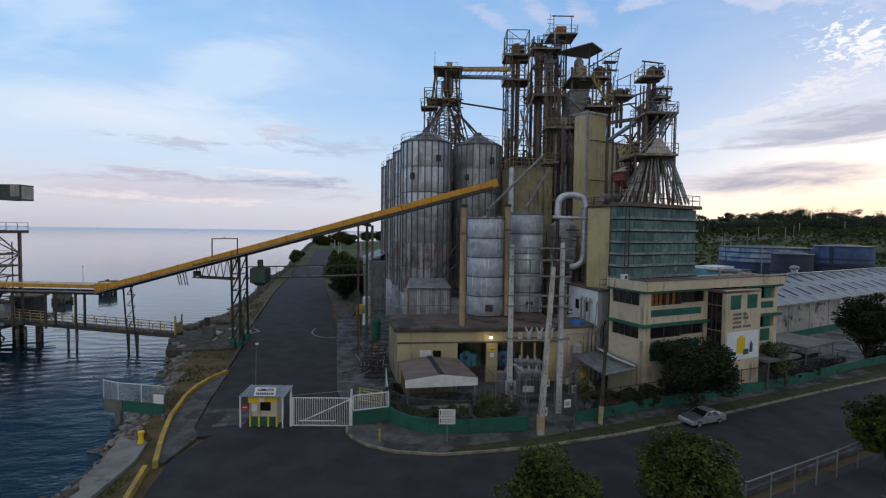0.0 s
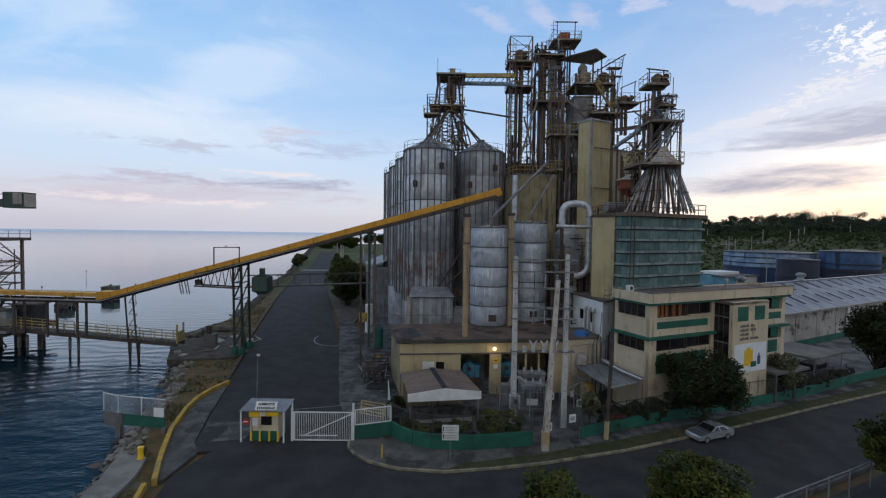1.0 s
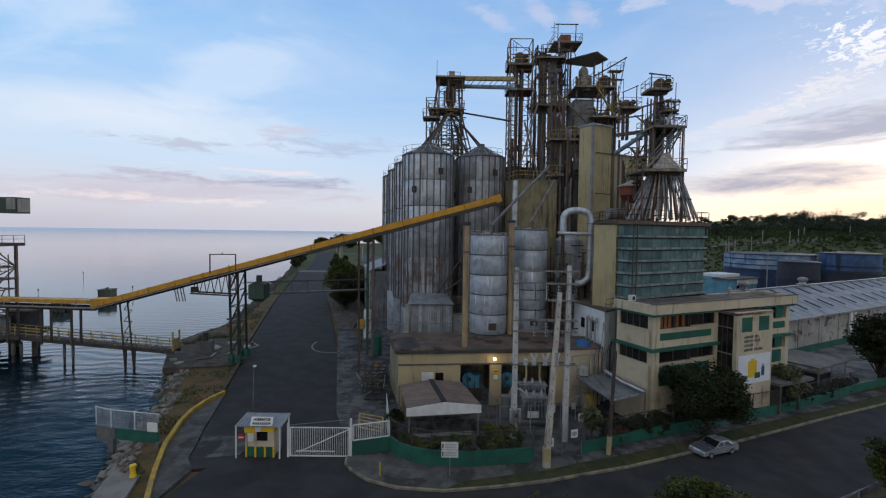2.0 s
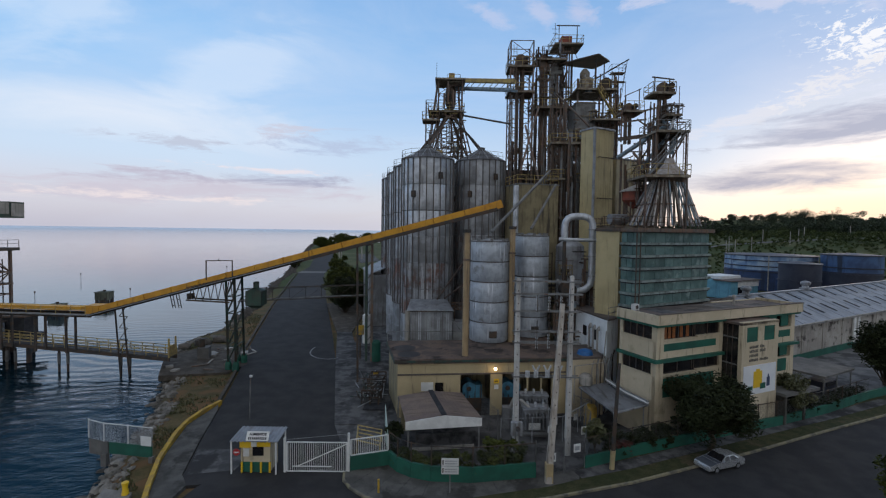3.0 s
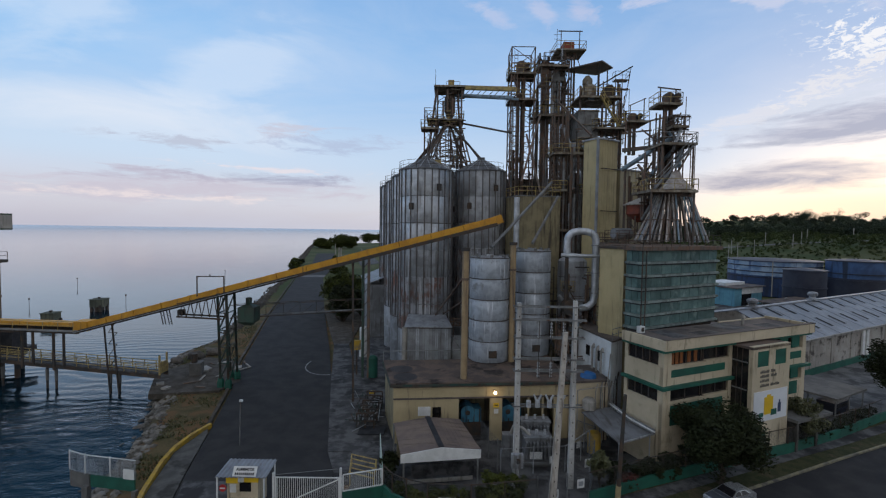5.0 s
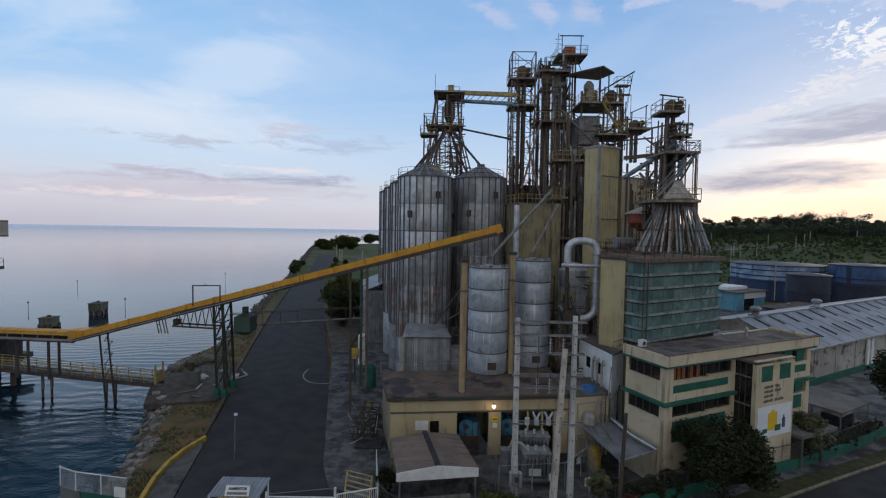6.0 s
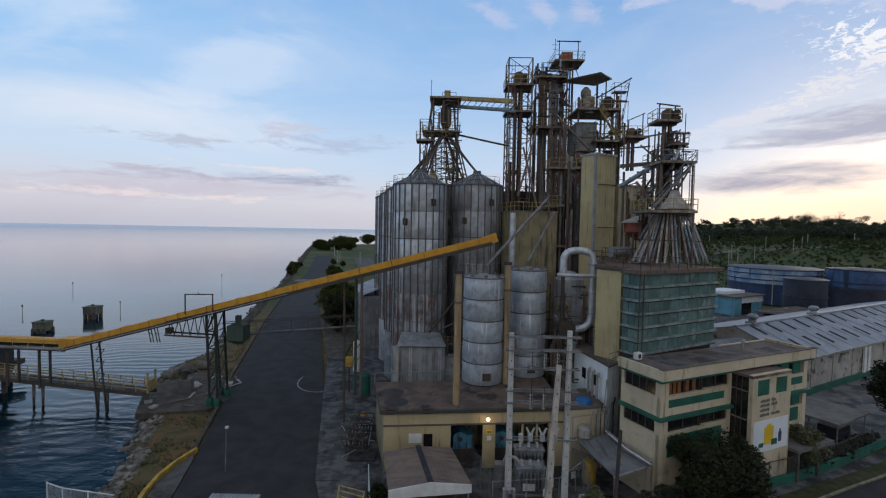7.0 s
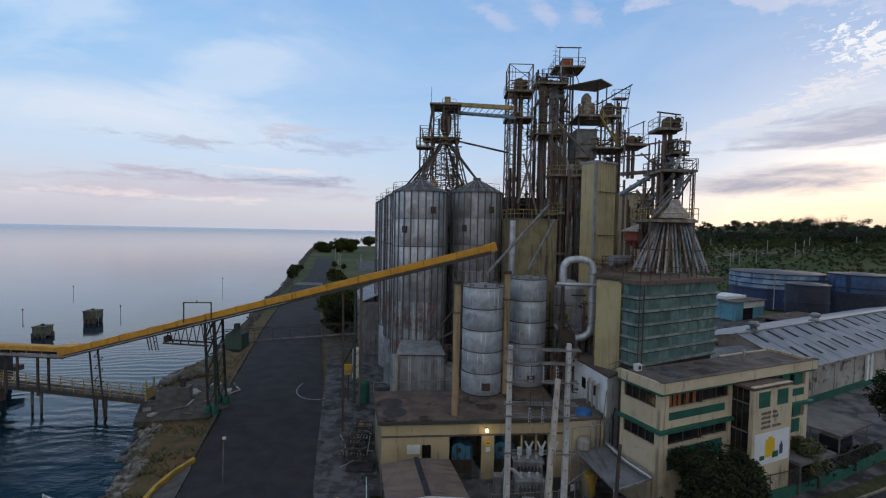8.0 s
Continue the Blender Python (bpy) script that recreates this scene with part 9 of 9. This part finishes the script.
# utility poles and track on the hill
for (x, y) in ((141, 232), (148, 236), (151, 246), (159, 240), (184, 268), (190, 255), (200, 262), (214, 276), (236, 270), (170, 300)):
    fp = thing("hill_post", (x, y, ground_z(x, y) - 0.2), "pale slender utility post on the hillside", "utility pole", "hillside posts")
    part("shaft", Geo().beam((x, y, ground_z(x, y) - 0.2), (x, y, ground_z(x, y) + 7.5), 0.26), PALE_CONCRETE, fp)
track_l, track_r = [], []
for i in range(30):
    x = 150 + i * 7.5
    y = 262 - 0.08 * i * i + 1.2 * i
    track_l.append((x, y, ground_z(x, y) + 0.25))
    track_r.append((x + 1.5, y + 4.5, ground_z(x + 1.5, y + 4.5) + 0.25))
single("hill_track", Geo().strip(track_r, track_l), CONCRETE, (0, 0, 0), "pale track crossing the green hillside", kind="structure")

# ---- trees, shrubs, rocks ----
def leaves(rnd, centres, each, spread, size, flat=0.8):
    """Many small leaf blades round each centre."""
    g = Geo()
    v, f = g.v, g.f
    for c, sp in centres:
        for _ in range(each):
            while True:
                d = Vector((rnd.uniform(-1, 1), rnd.uniform(-1, 1), rnd.uniform(-1, 1)))
                if 0.05 < d.length < 1:
                    break
            p = Vector(c) + Vector((d.x, d.y, d.z * flat)) * sp * spread
            a = Vector((rnd.uniform(-1, 1), rnd.uniform(-1, 1), rnd.uniform(-0.5, 0.5))).normalized()
            b = a.cross(Vector((rnd.uniform(-1, 1), rnd.uniform(-1, 1), rnd.uniform(-1, 1)))).normalized()
            s = size * rnd.uniform(0.6, 1.3)
            k = len(v)
            v += [p - a * s, p + b * s * 0.45, p + a * s, p - b * s * 0.45]
            f.append((k, k + 1, k + 2, k + 3))
    return g


def tree(x, y, z0, h, r, label, mat, seed, clumps=34, each=120, leaf=0.2, trunk=0.55, tr=0.16, name="tree"):
    rnd = random.Random(seed)
    ob = thing(name, (x, y, z0), label, "tree")
    fork = z0 + h * trunk * 0.55
    part("trunk", Geo().tube([(x, y, z0), (x + 0.08 * r, y, z0 + (fork - z0) * 0.5), (x, y + 0.05 * r, fork)], [tr * 1.25, tr, tr * 0.8], 10), BARK, ob, smooth=True)
    cz, hz_ = z0 + h * 0.62, h * 0.42
    cen = []
    for i in range(clumps):
        while True:
            d = Vector((rnd.uniform(-1, 1), rnd.uniform(-1, 1), rnd.uniform(-1, 1)))
            if 0.35 < d.length < 1:
                break
        wob = 0.75 + 0.35 * noise.noise((d.x * 1.7 + seed, d.y * 1.7, d.z * 1.7))
        cen.append((Vector((x + d.x * r * wob, y + d.y * r * wob, cz + d.z * hz_ * wob)), r * rnd.uniform(0.2, 0.34)))
    for c, sp in cen[::3]:
        mid = Vector((x, y, fork)).lerp(c, 0.5) + Vector((0, 0, -0.1 * r))
        part("limb", Geo().tube([(x, y, fork - 0.1), mid, c], [tr * 0.5, tr * 0.3, tr * 0.1], 6), BARK, ob, smooth=True)
    part("crown", leaves(rnd, cen, each, 1.0, leaf), mat, ob, "leafy crown with gaps")
    return ob


tree(20.9, 37.3, 0.1, 6.05, 3.5, "dark bushy street tree on the verge", LEAF_DARK, 3, 110, 260, 0.13, 0.5, 0.2)
tree(4.9, 19.2, 0.0, 4.85, 2.55, "green leafy tree on the near side of the street", LEAF, 4, 80, 300, 0.1)
tree(11.4, 21.0, 0.0, 5.7, 2.4, "green leafy tree on the near side of the street", LEAF, 5, 80, 300, 0.1)
tree(27.0, 27.2, 0.0, 5.3, 2.1, "green tree beside the near street fence", LEAF, 6, 80, 260, 0.11)
tree(48.6, 52.0, 0.05, 8.0, 3.2, "tall dark evergreen tree beside the car park", LEAF_DARK, 7, 90, 200, 0.16, 0.2)
tree(32.2, 44.0, 0.1, 4.3, 1.9, "olive green shrub tree by the entrance", LEAF_OLIVE, 8, 50, 130, 0.12)
tree(11.3, 35.6, 0.1, 3.7, 0.85, "small yellow-green sapling behind the fence", LEAF_OLIVE, 10, 22, 60, 0.2, 0.5, 0.06)
for i, (x, y, h, r, k) in enumerate(((-22.6, 103, 10.5, 4.2, 70), (-20.3, 95, 8.5, 3.6, 60), (-22.0, 112, 9.5, 3.8, 50), (-17.5, 101, 6.5, 2.8, 40), (-25.0, 122, 7.0, 3.2, 40))):
    tree(x, y, -0.22 * h, h * 1.1, r, "dense dark bush tree beside the road", LEAF_DARK if i % 2 else LEAF, 11 + i, k + 40, 240, 0.2, 0.3, 0.25)
for i, (x, y, h, r) in enumerate(((-113, 420, 11, 8), (-106, 412, 9, 6), (-97, 425, 14, 11), (-88, 428, 10, 8), (-100, 600, 13, 12), (-84, 606, 14, 11), (-118, 590, 9, 9), (-60, 600, 11, 9), (-40, 610, 10, 9))):
    tree(x, y, -0.25 * h, h * 1.15, r, "round green tree on the far headland", LEAF, 20 + i, 60, 110, 0.7, 0.3, 0.5)
for i, (x, y, r) in enumerate(((-66.3, 207, 3.4), (-47.5, 203, 3.0), (-44, 196, 2.2), (-62, 262, 2.0), (-54, 250, 1.6), (-45, 190, 2.4), (-40, 186, 2.0))):
    tree(x, y, -0.6 * r, r * 2.2, r, "rounded green bush beside the far lot", LEAF, 60 + i, 26, 70, 0.4, 0.2, 0.1, "shrub")
for x, y in ((-60.4, 270), (-63, 276), (-47, 262), (-78, 330)):
    single("fence_post", Geo().beam((x, y, -0.2), (x, y, 7.0), 0.55), PALE_CONCRETE, (x, y, 0), "pale concrete post at the edge of the far lot", "post", "far lot posts")
for i, (x, y, r) in enumerate(((-70, 232, 2.2), (-62, 196, 1.6))):
    tree(x - 2, y, -0.2, r * 1.4, r, "scrubby bush on the shore edge", LEAF_DARK, 30 + i, 16, 60, 0.4, 0.2, 0.1, "shrub")


def hedge(pts, w, h, label, mat, seed, each=70, leaf=0.16):
    rnd = random.Random(seed)
    ob = thing("hedge", (*pts[0], 0.1), label, "hedge")
    cen = []
    for a, b in zip(pts[:-1], pts[1:]):
        ln = (Vector(b) - Vector(a)).length
        for i in range(int(ln / 0.32)):
            p = Vector(a).lerp(Vector(b), i * 0.32 / ln)
            for _ in range(2):
                cen.append((Vector((p.x + rnd.uniform(-w, w) / 2, p.y + rnd.uniform(-w, w) / 2, 0.25 + rnd.random() ** 0.7 * h * (0.65 + 0.35 * noise.noise((p.x * 0.9, p.y * 0.9, seed))))), 0.38))
    part("foliage", leaves(rnd, cen, each, 1.0, leaf), mat, ob)
    stems = Geo()
    for c, _ in cen[::5]:
        stems.cyl((c.x, c.y, 0.1), c, 0.02, n=5)
    part("stems", stems, BARK, ob)
    return ob


hedge([(-3.2, 34.4), (-1.0, 33.3), (2.0, 33.0), (6.0, 33.8)], 0.9, 1.9, "overgrown dark hedge behind the wire fence", LEAF, 41, 120)
hedge([(3.6, 34.6), (6.2, 35.2)], 1.3, 2.6, "taller green bushes beside the transformer yard", LEAF, 42)
hedge([(-3.6, 35.6), (-3.9, 38.6)], 0.8, 2.5, "tall bush beside the open gate leaf", LEAF_DARK, 43)
hedge([(12.4, 36.2), (15.0, 37.1), (19, 38.7), (23.4, 40.5)], 1.1, 2.4, "dark unkempt hedge behind the street wall", LEAF_DARK, 44, 110)
hedge([(31.0, 43.5), (37, 46.2), (44, 49.9)], 1.0, 1.3, "dark unkempt hedge along the street wall", LEAF_DARK, 45)
hedge([(50, 53), (58, 56.3), (70, 61.5)], 1.2, 1.4, "dark unkempt hedge along the street wall", LEAF_DARK, 46)
RED_LEAF = material("reddish_leaf", (0.10, 0.028, 0.022), (0.06, 0.03, 0.02), 1.2, rough=0.6, grain=0.3, grain_scale=3, bump=0)
hedge([(13.2, 36.0), (14.6, 36.7)], 0.6, 1.6, "reddish ornamental shrub near the awning", RED_LEAF, 47)
wire_fence("chain_link_fence", [(12.0, 21.6), (18, 24.4), (24, 27.2), (33, 31.6), (46, 37.2)], 0.02, 1.7, "grey chain-link fence on the near street side", GREY_STEEL, 2.4, thin=0.004)

# rocks along the water's edge
def rock_mesh(seed):
    rnd = random.Random(seed)
    bm = bmesh.new()
    bmesh.ops.create_icosphere(bm, subdivisions=2, radius=1.0)
    for v in bm.verts:
        k = 1 + 0.35 * noise.noise(v.co * 1.3 + Vector((seed, 0, 0)))
        v.co = Vector((round(v.co.x * k * 2.2) / 2.2 * 0.5 + v.co.x * k * 0.5, v.co.y * k * 0.8, v.co.z * k * 0.6))
    me = bpy.data.meshes.new("rock")
    bm.to_mesh(me)
    bm.free()
    me.materials.append(ROCK)
    return me


ROCKS = [rock_mesh(i) for i in range(8)]
PALE_ROCK = material("pale_broken_concrete", (0.27, 0.25, 0.22), (0.12, 0.11, 0.095), 0.7, rough=0.9, bump=0.5, vary=0.2, spec=0.25)
PALE_ROCKS = []
for me in ROCKS[:4]:
    c = me.copy()
    c.materials[0] = PALE_ROCK
    PALE_ROCKS.append(c)
rnd = random.Random(77)
for i in range(298):
    y = 20 + 62 * rnd.random() ** 1.1
    s = rnd.uniform(-1.0, 2.9)
    x = coast_x(y) + s
    size = rnd.uniform(0.2, 0.62) * (1.25 if s < 0.8 else 0.75)
    pale = (s > 0.9 and rnd.random() < 0.55 and 30 < y < 62)
    ob = new("shore_rock", rnd.choice(PALE_ROCKS if pale else ROCKS))
    ob.location = (x, y, land_height(x, y, s) + size * 0.15)
    ob.rotation_euler = (rnd.uniform(-0.3, 0.3), rnd.uniform(-0.3, 0.3), rnd.uniform(0, 6.3))
    ob.scale = (size * rnd.uniform(0.8, 1.5), size, size * rnd.uniform(0.5, 0.9))
    tagged(ob, "broken pale concrete lump on the shore" if pale else "dark rough boulder at the water's edge", "rock", "shore rocks")
rub = Geo()
for i in range(2600):
    y = 20 + 75 * rnd.random()
    s = rnd.uniform(-1.6, 3.4)
    x = coast_x(y) + s
    r = rnd.uniform(0.1, 0.34)
    z = land_height(x, y, s)
    tip = (x + rnd.uniform(-0.1, 0.1), y + rnd.uniform(-0.1, 0.1), z + r * rnd.uniform(0.5, 1.0))
    a = rnd.uniform(0, 1.5)
    ring = [(x + r * rnd.uniform(0.7, 1.3) * math.cos(a + k * 1.2566), y + r * rnd.uniform(0.7, 1.3) * math.sin(a + k * 1.2566), z + rnd.uniform(-0.05, 0.12)) for k in range(5)]
    rub.add(ring + [tip], [(k, (k + 1) % 5, 5) for k in range(5)])
single("shore_rubble", rub, PALE_ROCK, (0, 0, 0), "small broken stones strewn down the shore bank", kind="stuff")
g = Geo()
for i in range(1500):
    y = 88 + 420 * rnd.random() ** 1.5
    s = rnd.uniform(-1.0, 3.2)
    x = coast_x(y) + s
    r = rnd.uniform(0.35, 0.9) * (1 + y / 400)
    z = land_height(x, y, s)
    g.add([(x - r, y, z), (x, y - r * 0.8, z), (x + r * 0.9, y, z), (x, y + r, z), (x + rnd.uniform(-0.2, 0.2), y, z + r * 0.8), (x, y, z - r)],
          [(0, 1, 4), (1, 2, 4), (2, 3, 4), (3, 0, 4), (1, 0, 5), (2, 1, 5), (3, 2, 5), (0, 3, 5)])
single("shore_boulders", g, ROCK, (0, 0, 0), "line of dark boulders along the far shore", kind="stuff")
rb = thing("concrete_lump", (-31.0, 60.5, -0.3), "weathered upright mooring block on the shore", "block")
part("block", Geo().box((-31.2, 61.0, 0.6), (1.4, 1.4, 1.8), 15), CONCRETE, rb)
part("post", Geo().cyl((-31.4, 60.9, 1.4), (-31.4, 60.9, 2.6), 0.35, n=12), DARK_STEEL, rb)

# grass tufts on the shore strip
g = Geo()
for i in range(5200):
    y = 22 + 70 * rnd.random()
    lo, hi = coast_x(y) + 3.0, (-18.2 if y < 29 else lerp_table([(29, -19.3), (34.6, -21.1), (41, -22.9), (46, -22.3), (67, -28.8), (102, -38.6)], y))
    if hi - lo < 0.3:
        continue
    x = lo + (hi - lo) * rnd.random()
    if -23.4 < x < -18.6 and 22 < y < 31.2:
        continue
    if noise.noise((x * 0.35, y * 0.35, 9)) < -0.05:
        continue
    a, hgt = rnd.uniform(0, 6.3), rnd.uniform(0.08, 0.32)
    w = 0.07
    z = land_height(x, y, x - coast_x(y))
    dx, dy = math.cos(a) * w, math.sin(a) * w
    g.add([(x - dx, y - dy, z), (x + dx, y + dy, z), (x + rnd.uniform(-0.12, 0.12), y + rnd.uniform(-0.12, 0.12), z + hgt)], [(0, 1, 2)])
single("grass_tufts", g, LEAF_OLIVE, (0, 0, 0), "dry yellowish grass tufts on the shore strip", kind="stuff")

# woods on the hill
HILL_LEAF = material("hillside_leaf", (0.068, 0.086, 0.027), (0.04, 0.053, 0.018), 0.06, rough=0.7, grain=0.3, grain_scale=0.5, bump=0, spec=0.15)
def woods(n, seed, pick, size, each, leaf, label, mat):
    rnd = random.Random(seed)
    cen = []
    tr_g = Geo()
    for _ in range(n):
        x, y = pick(rnd)
        z = ground_z(x, y)
        hgt = rnd.uniform(*size) * (0.55 + 0.9 * max(0.0, 0.5 + noise.noise((x * 0.018, y * 0.018, seed))))
        if rnd.random() < 0.08:
            hgt *= 1.45
        for _ in range(5):
            cen.append((Vector((x + rnd.uniform(-1, 1) * hgt * 0.4, y + rnd.uniform(-1, 1) * hgt * 0.4, z + hgt * rnd.uniform(0.3, 0.85))), hgt * rnd.uniform(0.2, 0.36)))
        tr_g.cyl((x, y, z - 0.3), (x, y, z + hgt * 0.6), 0.05 * hgt, 0.02 * hgt, 5)
    return single("hill_woods", leaves(rnd, cen, each, 1.0, leaf), mat, (0, 0, 0), label, kind="stuff")


def by_reach(lo, hi, p=1.0):
    def pick(rnd):
        d, az = lo + (hi - lo) * rnd.random() ** p, radians(rnd.uniform(24, 52))
        return d * math.sin(az), d * math.cos(az)
    return pick


woods(560, 50, by_reach(420, 640), (3, 11), 130, 0.55, "dark woods along the crest of the hill", WOODS)
woods(2400, 51, by_reach(205, 430), (0.5, 1.9), 16, 0.3, "scattered bushes on the green slope", HILL_LEAF)
woods(260, 52, by_reach(330, 430), (1.5, 5.0), 50, 0.4, "line of green trees across the slope", HILL_LEAF)

# loose timbers and broken slabs on the landing pad
rnd = random.Random(91)
for i in range(16):
    x, y = rnd.uniform(-34, -25.5), rnd.uniform(55, 66)
    a = rnd.uniform(0, 3.1)
    w = rnd.uniform(0.6, 1.9)
    if i % 3:
        single("timber_plank", Geo().beam((x, y, 0.09), (x + w * math.cos(a), y + w * math.sin(a), 0.13), 0.22, 0.09), PALE_CONCRETE if i % 2 else RUSTY, (x, y, 0.05), "weathered loose plank on the landing pad", "plank", "loose planks")
    else:
        single("broken_slab", Geo().box((x, y, 0.1), (w, 0.8, 0.22), math.degrees(a)), PALE_CONCRETE, (x, y, 0.05), "broken piece of pale concrete slab", "slab", "broken slabs")
for x, y, r in ((-35.2, 68.4, 1.1), (-36.6, 66.0, 0.8), (-33.8, 70.5, 1.0)):
    ob = new("shore_rock", ROCKS[3])
    ob.location, ob.scale = (x, y, 0.2), (r * 1.2, r, r)
    tagged(ob, "large rounded grey boulder beside the catwalk landing", "rock", "landing boulders")
